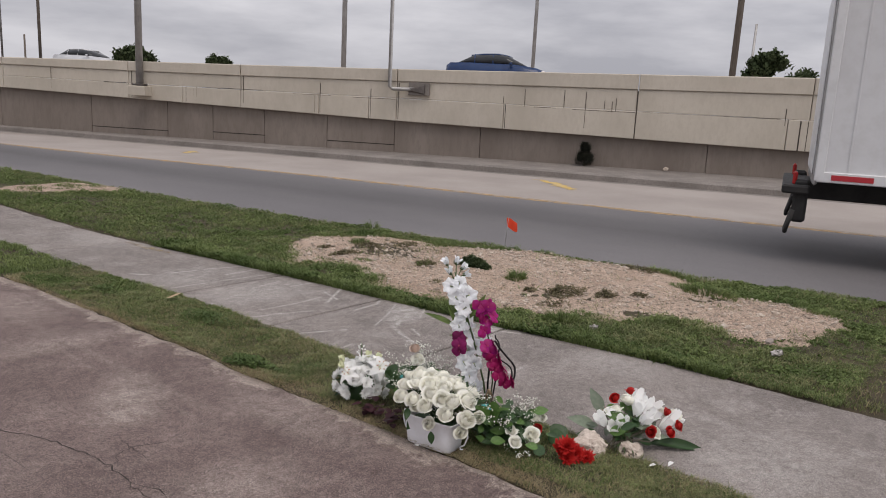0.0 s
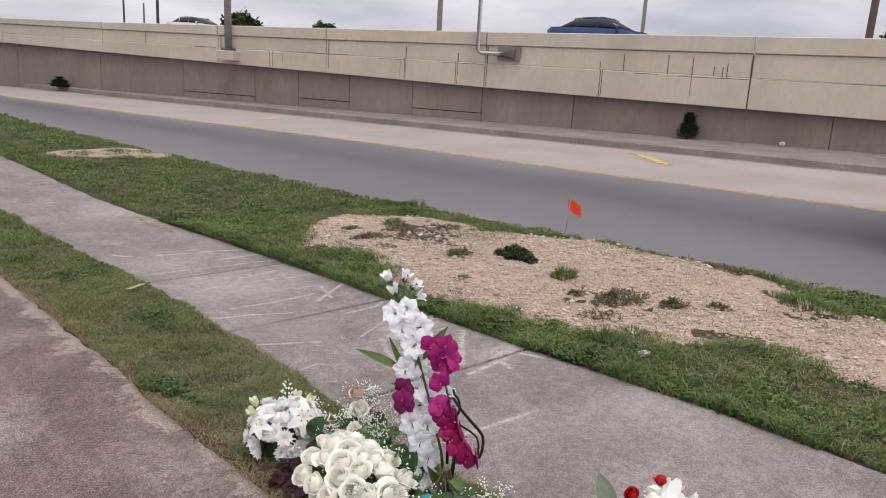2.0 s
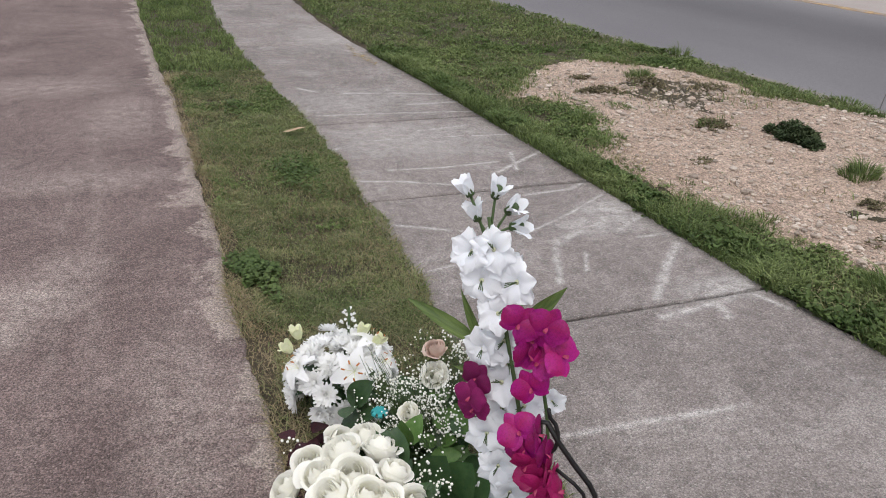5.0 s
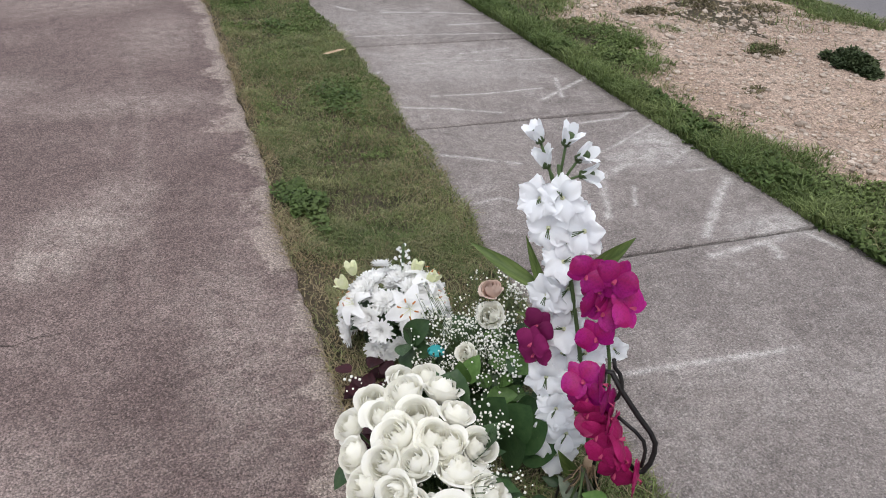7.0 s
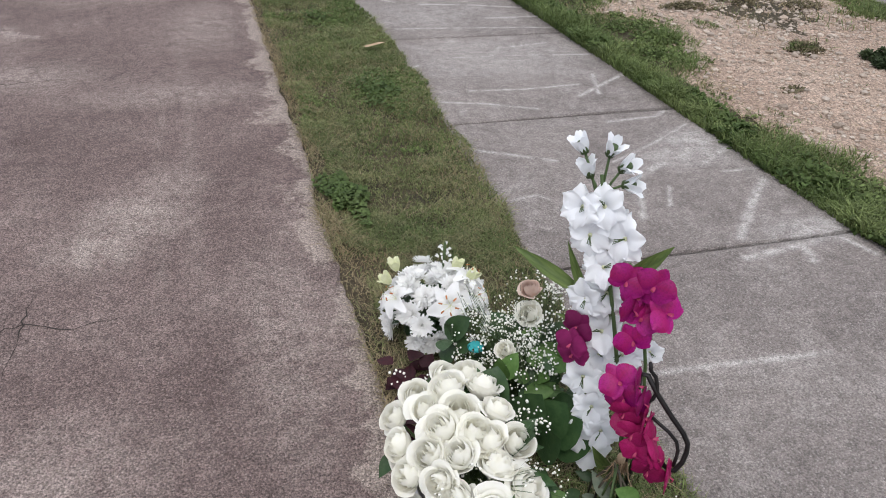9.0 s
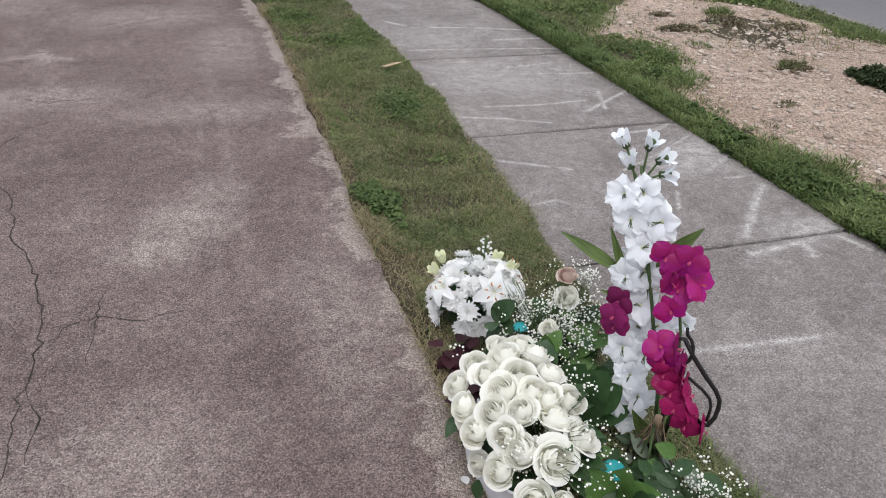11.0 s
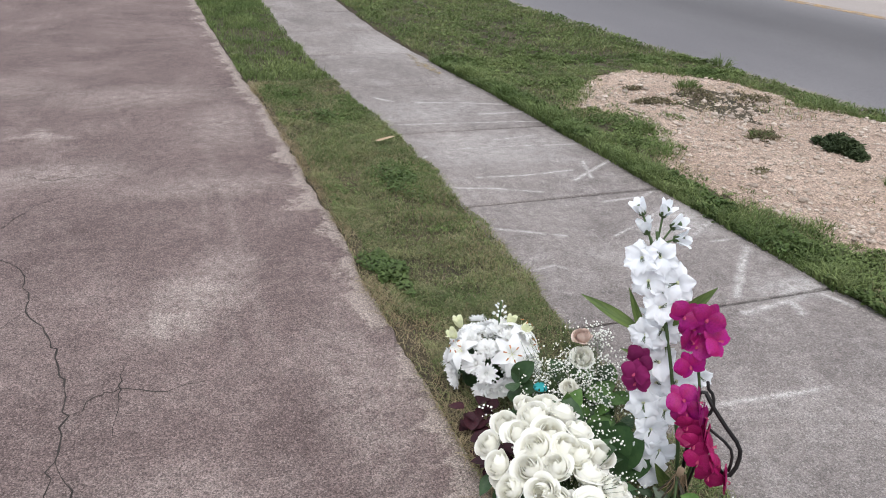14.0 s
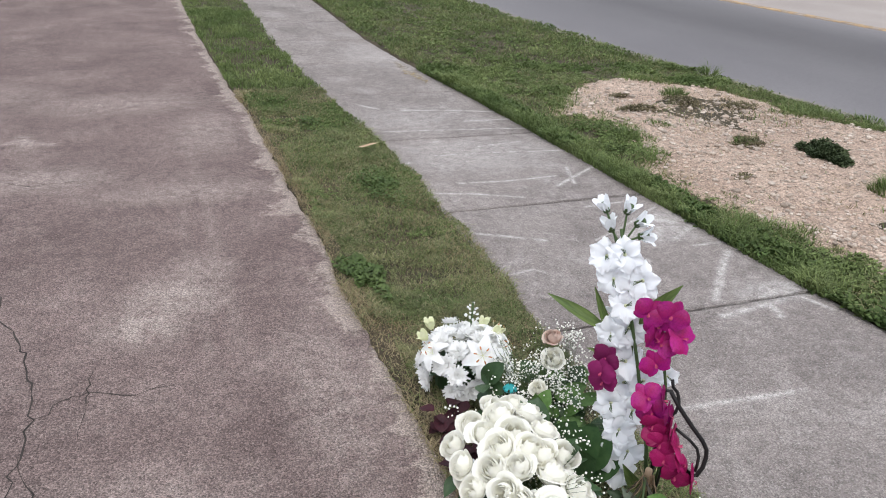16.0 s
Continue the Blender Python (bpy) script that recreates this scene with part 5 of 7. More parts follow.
def one_petal(name, mat, length, width, rise, flare, ruffle, seed):
    """A single silk petal that leaves the throat along +x, widest near its wavy, faintly notched rim."""
    verts, faces = [], []
    nv, nu = 9, 8
    for i in range(nv + 1):
        v = i / nv
        w = width * (0.18 + 0.82 * math.sin(math.pi / 2 * min(1, v / 0.72)) if v < 0.72 else 0.55 + 0.45 * math.sqrt(max(0, 1 - ((v - 0.72) / 0.28) ** 2)))
        for j in range(nu + 1):
            u = -1 + 2 * j / nu
            reach = length * (1 - 0.20 * u * u + 0.035 * math.sin(6.5 * u + seed) + 0.02 * math.sin(13 * u + 2 * seed))
            wave = ruffle * v * v * (math.sin(5.2 * u + seed) + 0.6 * math.sin(9 * u + 2.3 * seed))
            verts.append((0.04 + reach * v ** (1 + rise), u * w, rise * math.sin(min(1, v * 1.25) * math.pi / 2) * 0.8 - flare * v ** 3 + 0.13 * u * u * w + wave))
    for i in range(nv):
        for j in range(nu):
            q = i * (nu + 1) + j
            faces.append((q, q + 1, q + nu + 2, q + nu + 1))
    return shape(name, verts, faces, mat)


GLADPETALS = [one_petal("petal", SILKWHITE, 0.97, 0.43, 0.36, 0.05 + 0.09 * (k % 3), 0.055, 1.7 * k) for k in range(6)]
THROAT = tube_mesh("floret", [(0, 0, -0.25), (0, 0, 0.0), (0, 0, 0.12)], 0.06, 8, 1.6)
THROAT.materials.append(CREAM)
STAMENS = [tube_mesh("stamen", [(0, 0, 0.05), (0.05 + 0.03 * k, 0.03 * k - 0.03, 0.32), (0.22 + 0.05 * k, 0.08 * k - 0.08, 0.55)], 0.017, 5, 1.3) for k in range(3)]
for one in STAMENS:
    one.materials.append(STEM)


def floret(parent, p, way, size, spin, rs):
    m = facing(p, way, size, spin)
    ob = put("floret", THROAT, None, parent, m)
    for k in range(6):
        put("petal", GLADPETALS[rs.randrange(6)], None, ob, m @ Matrix.Translation((0, 0, 0.04 * (k % 2))) @ Matrix.Rotation(k * math.pi / 3 + rs.uniform(-0.12, 0.12), 4, "Z") @ Matrix.Rotation(rs.uniform(-0.22, 0.22), 4, "Y"))
    for one in STAMENS:
        put("stamen", one, None, ob, m)


ORCHIDS = [orchid_shape("orchid_bloom", (MAGENTA, LIP), k) for k in range(3)]
LOWORCHIDS = [orchid_shape("orchid_bloom", (CRIMSON, LIP), 9 + k) for k in range(2)]
DARKORCHID = orchid_shape("orchid_bloom", (MAROON, LIP), 14)
GLADBUDS = [bud_shape("flower_bud", SILKWHITE, k) for k in range(3)]
LILYBUD = bud_shape("lily_bud", CREAM, 7)
WHITEBUDS = [bud_shape("white_bud", PUREWHITE, 50 + k) for k in range(2)]
PEACHBUD = rose_shape("peach_rose", PEACH, 33, 0.3)
OVAL = leaf_shape("leaf", LEAFDARK, 0.26, 0.15, 0.25)
ROUND = leaf_shape("leaf", LEAFDARK, 0.42, 0.12, 0.18, 0.7)
FRESH = leaf_shape("leaf", LEAFMID, 0.32, 0.15, 0.25, 0.8)
GREYLEAF = leaf_shape("leaf", LEAFGREY, 0.22, 0.2, 0.3)
BURGLEAF = leaf_shape("leaf", BURGUNDY, 0.36, 0.2, 0.2)
LONG = leaf_shape("sword_leaf", SWORD, 0.085, 0.08, 0.5)


def bloom(name, me, parent, p, way, size, spin, stretch=1.0, label=""):
    return put(name, me, None, parent, facing(p, way, size, spin, stretch), label)


def leaf(me, parent, p, q, up=(0, 0, 1), wide=1.0, name="leaf"):
    return put(name, me, None, parent, along(p, q, up, wide))


def ball_faces(n=1):
    bm = bmesh.new()
    bmesh.ops.create_icosphere(bm, subdivisions=1, radius=1.0)
    vs, fs = [tuple(v.co) for v in bm.verts], [tuple(v.index for v in f.verts) for f in bm.faces]
    bm.free()
    return vs, fs


def breath(parent, centre, radii, n, seed, foot, name="babys_breath"):
    """A cloud of tiny blossoms on hair-thin stalks."""
    rs = random.Random(seed)
    ball = ball_faces()
    places, verts, faces = [], [], []
    clusters = [(rs.gauss(0, 0.5), rs.gauss(0, 0.5), rs.gauss(0, 0.5)) for _ in range(max(5, n // 11))]
    for i in range(n):
        cx, cy, cz = clusters[i % len(clusters)]
        p = Vector((centre[0] + radii[0] * (cx + rs.gauss(0, 0.12)), centre[1] + radii[1] * (cy + rs.gauss(0, 0.12)), max(0.015, centre[2] + radii[2] * (cz + rs.gauss(0, 0.12)))))
        places.append((p.x, p.y, p.z, rs.uniform(0.0014, 0.0034), rs.uniform(0, 6)))
        if i % 2 == 0:
            f = Vector(foot) + Vector((rs.uniform(-0.03, 0.03), rs.uniform(-0.03, 0.03), 0))
            m = p.lerp(f, 0.5) + Vector((rs.uniform(-0.02, 0.02), rs.uniform(-0.02, 0.02), 0.01))
            q = len(verts)
            d = Vector((0.0006, 0.0006, 0))
            verts += [p - d, p + d, m - d, m + d, f - d, f + d]
            faces += [(q, q + 1, q + 3, q + 2), (q + 2, q + 3, q + 5, q + 4)]
    me = scatter(name, [ball], places, BREATH)
    ob = put(name, me, BREATH, parent)
    ob["kind"] = "stuff"
    put("stalk_haze", mesh_of("stalk_haze", verts, faces), STEM, parent)["kind"] = "stuff"
    return ob


# ---- white rose box ----
box = thing("rose_arrangement", 3.61, 2.2, 0.0, "cream white roses and baby's breath in a white metal tub", "flower arrangement")


def tub():
    """A small oblong tub of painted sheet metal with rounded ends and a rolled rim."""
    a = math.radians(97)
    ux, uy = Vector((math.cos(a), math.sin(a), 0)), Vector((-math.sin(a), math.cos(a), 0))
    c = Vector((3.562, 2.225, 0))
    verts, faces = [], []
    rings = ((0.0, 0.112, 0.055), (0.004, 0.116, 0.058), (0.06, 0.122, 0.064), (0.132, 0.130, 0.071), (0.138, 0.134, 0.075), (0.142, 0.131, 0.072), (0.132, 0.126, 0.067), (0.02, 0.11, 0.054))
    n = 40
    for z, rx, ry in rings:
        for k in range(n):
            t = 2 * math.pi * k / n
            ct, st = math.cos(t), math.sin(t)
            sx, sy = math.copysign(abs(ct) ** 0.28, ct), math.copysign(abs(st) ** 0.28, st)
            p = c + ux * (rx * sx) + uy * (ry * sy)
            verts.append((p.x, p.y, z + 0.004))
    for i in range(len(rings) - 1):
        for k in range(n):
            q, r = i * n + k, i * n + (k + 1) % n
            faces.append((q, r, r + n, q + n))
    faces.append(tuple(range(n))[::-1])
    faces.append(tuple(range(len(verts) - n, len(verts))))
    ob = put("tub", mesh_of("tub", verts, faces, True), ENAMEL, box, None, "white painted metal tub")
    for s in (-1, 1):
        e = c + ux * (0.137 * s)
        pts = [e + Vector((0, 0, 0.12)), e + ux * (0.03 * s) + Vector((0, 0, 0.125)), e + ux * (0.036 * s) + Vector((0, 0, 0.085)), e + ux * (0.022 * s) + Vector((0, 0, 0.045)), e + ux * (0.0 * s) + Vector((0, 0, 0.03)), e + ux * (0.002 * s) + Vector((0, 0, 0.018)), e + ux * (0.014 * s) + Vector((0, 0, 0.022))]
        put("handle", tube_mesh("handle", pts, 0.0035, 7), ENAMEL, ob, None, "scrolled white wire handle")
    put("foam", box_mesh("foam", 0.1, 0.2, 0.05, 0.01, (3.565, 2.225, 0.10)), LEAFDARK, box)


tub()
CEN, RAD = Vector((3.60, 2.26, 0.14)), Vector((0.17, 0.27, 0.165))
HEADS = [(3.587, 2.416), (3.598, 2.341), (3.523, 2.389), (3.527, 2.315), (3.479, 2.359), (3.662, 2.33), (3.593, 2.282), (3.554, 2.249), (3.666, 2.261), (3.477, 2.273), (3.609, 2.222), (3.521, 2.211), (3.583, 2.172),
         (3.652, 2.188), (3.480, 2.202), (3.54, 2.152), (3.641, 2.131), (3.517, 2.095), (3.572, 2.092), (3.622, 2.075), (3.578, 2.027), (3.66, 2.40), (3.70, 2.20), (3.69, 2.10)]
rs = random.Random(8)
for i, (x, y) in enumerate(HEADS):
    x -= 0.014 + 0.14 * max(0, 2.24 - y)
    d = Vector(((x - CEN.x) / RAD.x, (y - CEN.y) / RAD.y, 0))
    k = max(0.05, 1 - d.x * d.x - d.y * d.y)
    z = CEN.z + RAD.z * math.sqrt(k)
    way = Vector((d.x / RAD.x, d.y / RAD.y, math.sqrt(k) / RAD.z)) + Vector((-0.2, -0.7, 2.0))
    size = rs.uniform(0.037, 0.047)
    p = Vector((x, y, z)) - way.normalized() * size * 0.8
    bloom("rose", ROSES[i % 4], box, p, way + Vector((rs.uniform(-4, 4), rs.uniform(-4, 4), 0)), size, rs.uniform(0, 6))
    put("rose_stem", tube_mesh("rose_stem", [p, p.lerp(Vector((3.605, 2.2, 0.1)), 0.5) + Vector((0, 0, 0.01)), Vector((3.605 + rs.uniform(-0.03, 0.03), 2.2 + rs.uniform(-0.08, 0.08), 0.1))], 0.003, 5), STEM, box)
for x, y, z in ((3.47, 2.185, 0.14), (3.51, 2.035, 0.135), (3.585, 2.0, 0.195), (3.46, 2.25, 0.205), (3.49, 2.11, 0.205)):
    bloom("rose", ROSES[rs.randrange(4)], box, Vector((x + 0.02, y + 0.015, z - 0.01)), (-1.0, -0.7, 0.55), 0.031, rs.uniform(0, 6))
for i in range(34):
    a, e = rs.uniform(-1.6, 1.9), rs.uniform(0.0, 0.9)
    o = Vector((math.cos(a) * 0.1 * math.cos(e), math.sin(a) * 0.18 * math.cos(e), 0.05 + 0.1 * math.sin(e)))
    p = Vector((3.6, 2.24, 0.11)) + o
    leaf(OVAL if i % 3 else ROUND, box, p, p + o.normalized() * rs.uniform(0.05, 0.085) + Vector((0, 0, rs.uniform(-0.02, 0.015))))
for p, q in (((3.47, 2.17, 0.11), (3.462, 2.155, 0.055)), ((3.52, 2.3, 0.13), (3.47, 2.31, 0.07)), ((3.46, 2.30, 0.18), (3.42, 2.27, 0.15))):
    leaf(OVAL, box, p, q, (-1, -1, 0.5))
breath(box, (3.6, 2.2, 0.235), (0.11, 0.20, 0.055), 800, 5, (3.6, 2.2, 0.12))
breath(box, (3.70, 2.2, 0.23), (0.06, 0.18, 0.05), 160, 7, (3.62, 2.2, 0.12))

# ---- white mum arrangement ----
mums = thing("mum_arrangement", 3.67, 2.86, 0.0, "white chrysanthemums with lilies and dark foliage set on grass", "flower arrangement")
MC, MR = Vector((3.680, 2.838, 0.092)), 0.132
rs = random.Random(21)
heads = []
for k in range(46):
    z = rs.uniform(-0.3, 1.0)
    a = k * 2.39996
    r = math.sqrt(max(0, 1 - z * z))
    heads.append(Vector((r * math.cos(a), r * math.sin(a), z)))
heads += [Vector(d).normalized() for d in ((-0.3, -0.4, 0.85), (-0.55, -0.15, 0.8), (-0.05, -0.5, 0.85), (0, 0, 1), (-0.3, 0.2, 0.9), (0.35, -0.3, 0.85), (-0.6, -0.6, 0.5))]
for i, d in enumerate(heads):
    p = MC + Vector((d.x * MR, d.y * MR, d.z * MR * 0.85)) * rs.uniform(0.80, 1.16)
    if p.z > 0.035:
        bloom("mum", MUMS[i % 3], mums, p - d * 0.012, d + Vector((rs.uniform(-0.2, 0.2), rs.uniform(-0.2, 0.2), 0.1)), rs.uniform(0.027, 0.035), rs.uniform(0, 6))
bloom("lily", LILY, mums, Vector((3.692, 2.715, 0.195)), (-0.35, -0.75, 0.6), 0.062, 0.4)
for p, d, s in (((3.77, 2.77, 0.165), (0.5, -0.5, 0.7), 0.05), ((3.575, 2.80, 0.165), (-0.7, -0.1, 0.7), 0.055), ((3.755, 2.80, 0.20), (0.5, 0.1, 0.9), 0.055)):
    bloom("lily", LILY, mums, Vector(p), d, s, rs.uniform(0, 5))
for p, d in (((3.56, 2.83, 0.20), (-0.6, 0.1, 0.8)), ((3.585, 2.86, 0.215), (-0.3, 0.2, 1)), ((3.76, 2.80, 0.205), (0.7, 0.0, 0.7)), ((3.735, 2.84, 0.21), (0.5, 0.2, 0.9))):
    bloom("lily_bud", LILYBUD, mums, Vector(p), d, 0.042, rs.uniform(0, 5))
spire = tube_mesh("spire_stem", [(3.69, 2.86, 0.12), (3.71, 2.86, 0.2), (3.713, 2.862, 0.285)], 0.003, 6)
put("spire_stem", spire, STEM, mums)
for k in range(26):
    z = 0.175 + 0.108 * k / 26
    a = k * 2.4
    r = 0.021 * (1.15 - 0.8 * k / 26)
    p = Vector((3.703 + 0.01 * k / 26 + r * math.cos(a), 2.86 + r * math.sin(a), z))
    bloom("stock_floret", MUMS[0] if k < 8 else WHITEBUDS[k % 2], mums, p, (math.cos(a), math.sin(a), 0.6), 0.012 * (1.2 - 0.5 * k / 26), a)
for i in range(46):
    a, e = rs.uniform(0, 6.28), rs.uniform(-0.2, 0.7)
    d = Vector((math.cos(a) * math.cos(e), math.sin(a) * math.cos(e), math.sin(e)))
    p = Vector((3.672, 2.85, 0.07)) + d * 0.05
    leaf(OVAL, mums, p, p + d * rs.uniform(0.05, 0.085), (0, 0, 1) if abs(e) < 0.6 else (-1, -1, 0.3))
put("core", tube_mesh("core", [(3.672, 2.85, 0.005), (3.672, 2.85, 0.05), (3.672, 2.85, 0.11)], 0.07, 10, 0.8), LEAFDARK, mums)
for p, q in (((3.655, 2.62, 0.18), (3.70, 2.60, 0.245)), ((3.665, 2.63, 0.18), (3.655, 2.60, 0.225)), ((3.66, 2.62, 0.17), (3.63, 2.565, 0.195)), ((3.665, 2.62, 0.16), (3.70, 2.565, 0.18)), ((3.66, 2.62, 0.15), (3.645, 2.56, 0.15))):
    leaf(ROUND, mums, p, q, (-0.5, -0.6, 0.7), 0.85)

# ---- burgundy clump beside the tub ----
burg = thing("burgundy_foliage", 3.53, 2.56, 0.0, "dark burgundy leaves lying between mums and tub", "foliage")
rs = random.Random(31)
for i in range(38):
    a = rs.uniform(0, 6.28)
    c = Vector((3.56 + rs.uniform(-0.05, 0.07), 2.58 + rs.uniform(-0.13, 0.13), rs.uniform(0.01, 0.07)))
    leaf(BURGLEAF, burg, c, c + Vector((math.cos(a), math.sin(a), rs.uniform(-0.1, 0.5))) * rs.uniform(0.035, 0.06))

# ---- mixed bouquet with baby's breath ----
mix = thing("mixed_bouquet", 3.84, 2.54, 0.0, "baby's breath bouquet with cream rose, pale buds and glossy leaves", "bouquet")
breath(mix, (3.82, 2.55, 0.19), (0.115, 0.135, 0.085), 1700, 41, (3.84, 2.52, 0.0))
breath(mix, (3.93, 2.66, 0.26), (0.06, 0.07, 0.05), 150, 42, (3.84, 2.52, 0.0))
breath(mix, (3.72, 2.6, 0.17), (0.06, 0.07, 0.05), 150, 43, (3.84, 2.52, 0.0))
bloom("cream_rose", ROSES[0], mix, Vector((3.865, 2.61, 0.215)), (-0.5, -0.5, 0.8), 0.036, 1)
bloom("cream_rose", ROSES[2], mix, Vector((3.765, 2.50, 0.215)), (-0.5, -0.5, 0.8), 0.027, 2)
bloom("peach_rose", PEACHBUD, mix, Vector((3.87, 2.635, 0.26)), (-0.3, -0.2, 1), 0.03, 2, 1.2)
rs = random.Random(44)
for i in range(60):
    a = rs.uniform(0, 6.28)
    c = Vector((3.84 + rs.gauss(0, 0.05), 2.52 + rs.gauss(0, 0.08), rs.uniform(0.03, 0.2)))
    d = Vector((math.cos(a), math.sin(a), rs.uniform(0.1, 0.9))).normalized()
    leaf((OVAL, ROUND, FRESH)[i % 3] if i % 5 else FRESH, mix, c, c + d * rs.uniform(0.05, 0.08), (-0.4, -0.5, 0.8))
for p, q, me in (((3.73, 2.44, 0.17), (3.69, 2.385, 0.215), FRESH), ((3.74, 2.44, 0.19), (3.72, 2.44, 0.25), FRESH), ((3.74, 2.45, 0.18), (3.77, 2.46, 0.245), FRESH), ((3.75, 2.35, 0.13), (3.775, 2.33, 0.235), ROUND), ((3.79, 2.33, 0.13), (3.82, 2.30, 0.23), ROUND),
                 ((3.80, 2.32, 0.12), (3.85, 2.28, 0.215), ROUND), ((3.78, 2.32, 0.10), (3.79, 2.25, 0.18), ROUND), ((3.82, 2.33, 0.10), (3.87, 2.25, 0.15), ROUND), ((3.77, 2.34, 0.08), (3.74, 2.30, 0.17), OVAL), ((3.74, 2.5, 0.12), (3.70, 2.44, 0.17), ROUND)):
    leaf(me, mix, p, q, (-0.6, -0.6, 0.5), 1.0)
for i in range(5):
    put("stem", tube_mesh("stem", [(3.84 + 0.01 * i, 2.5 + 0.01 * i, 0.0), (3.83, 2.51 + 0.008 * i, 0.1), (3.80 + 0.03 * i, 2.5 + 0.03 * i, 0.2)], 0.0028, 5), STEM, mix)


def bow(x, y, z, s, name="ribbon_bow"):
    """A small bow of ribbon: four loops and two tails."""
    ob = thing(name, x, y, z, "small shiny teal ribbon bow among the flowers", "ribbon", "teal bows")
    for k in range(7):
        a = k * 0.9
        pts = [(0, 0, 0), (s * math.cos(a) * 0.7, s * math.sin(a) * 0.7, s * 0.5), (s * math.cos(a), s * math.sin(a), s * 0.1), (s * 0.6 * math.cos(a + 0.3), s * 0.6 * math.sin(a + 0.3), -s * 0.1)]
        verts, faces = [], []
        for p in pts:
            verts += [(p[0] - 0.25 * s * math.sin(a), p[1] + 0.25 * s * math.cos(a), p[2]), (p[0] + 0.25 * s * math.sin(a), p[1] - 0.25 * s * math.cos(a), p[2])]
        for i in range(3):
            faces.append((2 * i, 2 * i + 1, 2 * i + 3, 2 * i + 2))
        put("loop", mesh_of("loop", verts, faces, True), TEAL, ob, pose(x, y, z))


bow(3.735, 2.075, 0.17, 0.028)
bow(3.71, 2.56, 0.185, 0.02)

# ---- gladiolus and orchid spray on an iron frame ----
spray = thing("gladiolus_spray", 3.94, 2.22, 0.0, "tall white silk gladiolus with magenta orchids on black iron frame", "flower spray")
put("main_stem", tube_mesh("main_stem", [(3.945, 2.21, 0.0), (3.93, 2.24, 0.2), (3.90, 2.30, 0.42), (3.875, 2.37, 0.62), (3.865, 2.40, 0.72)], 0.005, 8, 0.7), STEM, spray)
FLORETS = [(3.861, 2.365, 0.671), (3.894, 2.333, 0.615), (3.843, 2.365, 0.607), (3.871, 2.336, 0.552), (3.842, 2.341, 0.474), (3.875, 2.309, 0.414), (3.91, 2.278, 0.373), (3.853, 2.302, 0.297), (3.893, 2.274, 0.288),
           (3.873, 2.277, 0.231), (3.955, 2.243, 0.397), (3.893, 2.254, 0.175), (3.91, 2.40, 0.62), (3.90, 2.38, 0.50), (3.849, 2.278, 0.151), (3.826, 2.391, 0.66), (3.93, 2.36, 0.45), (3.885, 2.33, 0.49), (3.885, 2.31, 0.345), (3.88, 2.265, 0.11)]
rs = random.Random(61)
for i, p in enumerate(FLORETS):
    way = Vector((-0.62 + rs.uniform(-0.35, 0.35), -0.78 + rs.uniform(-0.35, 0.35), rs.uniform(0.05, 0.45)))
    if i in (12, 13, 16):
        way = Vector((0.5, 0.6, 0.4))
    floret(spray, Vector(p) - way.normalized() * 0.016, way, rs.uniform(0.043, 0.049) * (0.6 if i == 10 else 1), rs.uniform(0, 6), rs)
for i, (x, y, z, dx, dz) in enumerate(((3.829, 2.432, 0.772, -0.6, 0.8), (3.880, 2.400, 0.775, 0.25, 1), (3.905, 2.378, 0.746, 0.7, 0.75), (3.842, 2.417, 0.729, -0.5, 0.8), (3.915, 2.366, 0.711, 1.0, 0.3))):
    way = Vector((dx * 0.7, -dx * 0.6 - 0.2, dz)).normalized()
    b = bloom("flower_bud", GLADBUDS[i % 3], spray, Vector((x, y, z)) - way * 0.02, way, 0.043, rs.uniform(0, 6))
    foot = Vector((3.866, 2.392, 0.655 + 0.004 * i))
    tip = Vector((x, y, z)) - way * 0.017
    put("bud_stalk", tube_mesh("bud_stalk", [foot, foot.lerp(tip, 0.5) + Vector((0, 0, 0.008)), tip], 0.0026, 6), STEM, spray)
    put("calyx", tube_mesh("calyx", [tip - way * 0.004, tip + way * 0.008, tip + way * 0.02], 0.009, 7, 0.8), STEM, spray)
ORCH = [(3.916, 2.23, 0.581), (3.936, 2.209, 0.531), (3.874, 2.257, 0.579), (3.887, 2.24, 0.525), (3.893, 2.226, 0.462), (3.907, 2.234, 0.507), (3.925, 2.25, 0.555), (3.90, 2.25, 0.55)]
for i, p in enumerate(ORCH):
    way = Vector((-0.55 + rs.uniform(-0.6, 0.9), -0.8, rs.uniform(-0.1, 0.8)))
    bloom("orchid_bloom", ORCHIDS[i % 3], spray, Vector(p), way, rs.uniform(0.034, 0.040), rs.uniform(-0.9, 0.9))
for i, p in enumerate(((3.855, 2.175, 0.411), (3.868, 2.150, 0.351), (3.884, 2.133, 0.308), (3.915, 2.100, 0.236), (3.865, 2.160, 0.381), (3.893, 2.120, 0.271), (3.880, 2.150, 0.326))):
    for turn in (-1, 1):
        way = Vector((rs.uniform(-0.2, 0.3) + 0.7 * turn, -0.7, rs.uniform(-0.2, 0.9)))
        bloom("orchid_bloom", LOWORCHIDS[i % 2] if i not in (0, 4) else ORCHIDS[turn + 1], spray, Vector(p) + Vector((0.010, -0.006, 0)) + Vector((0.014, -0.010, 0)) * turn, way, rs.uniform(0.033, 0.039), rs.uniform(-0.9, 0.9))
for p in ((3.818, 2.314, 0.393), (3.83, 2.32, 0.36), (3.835, 2.33, 0.42)):
    bloom("orchid_bloom", DARKORCHID, spray, Vector(p), (-0.8, -0.5, 0.2), 0.036, rs.uniform(-0.6, 0.6))
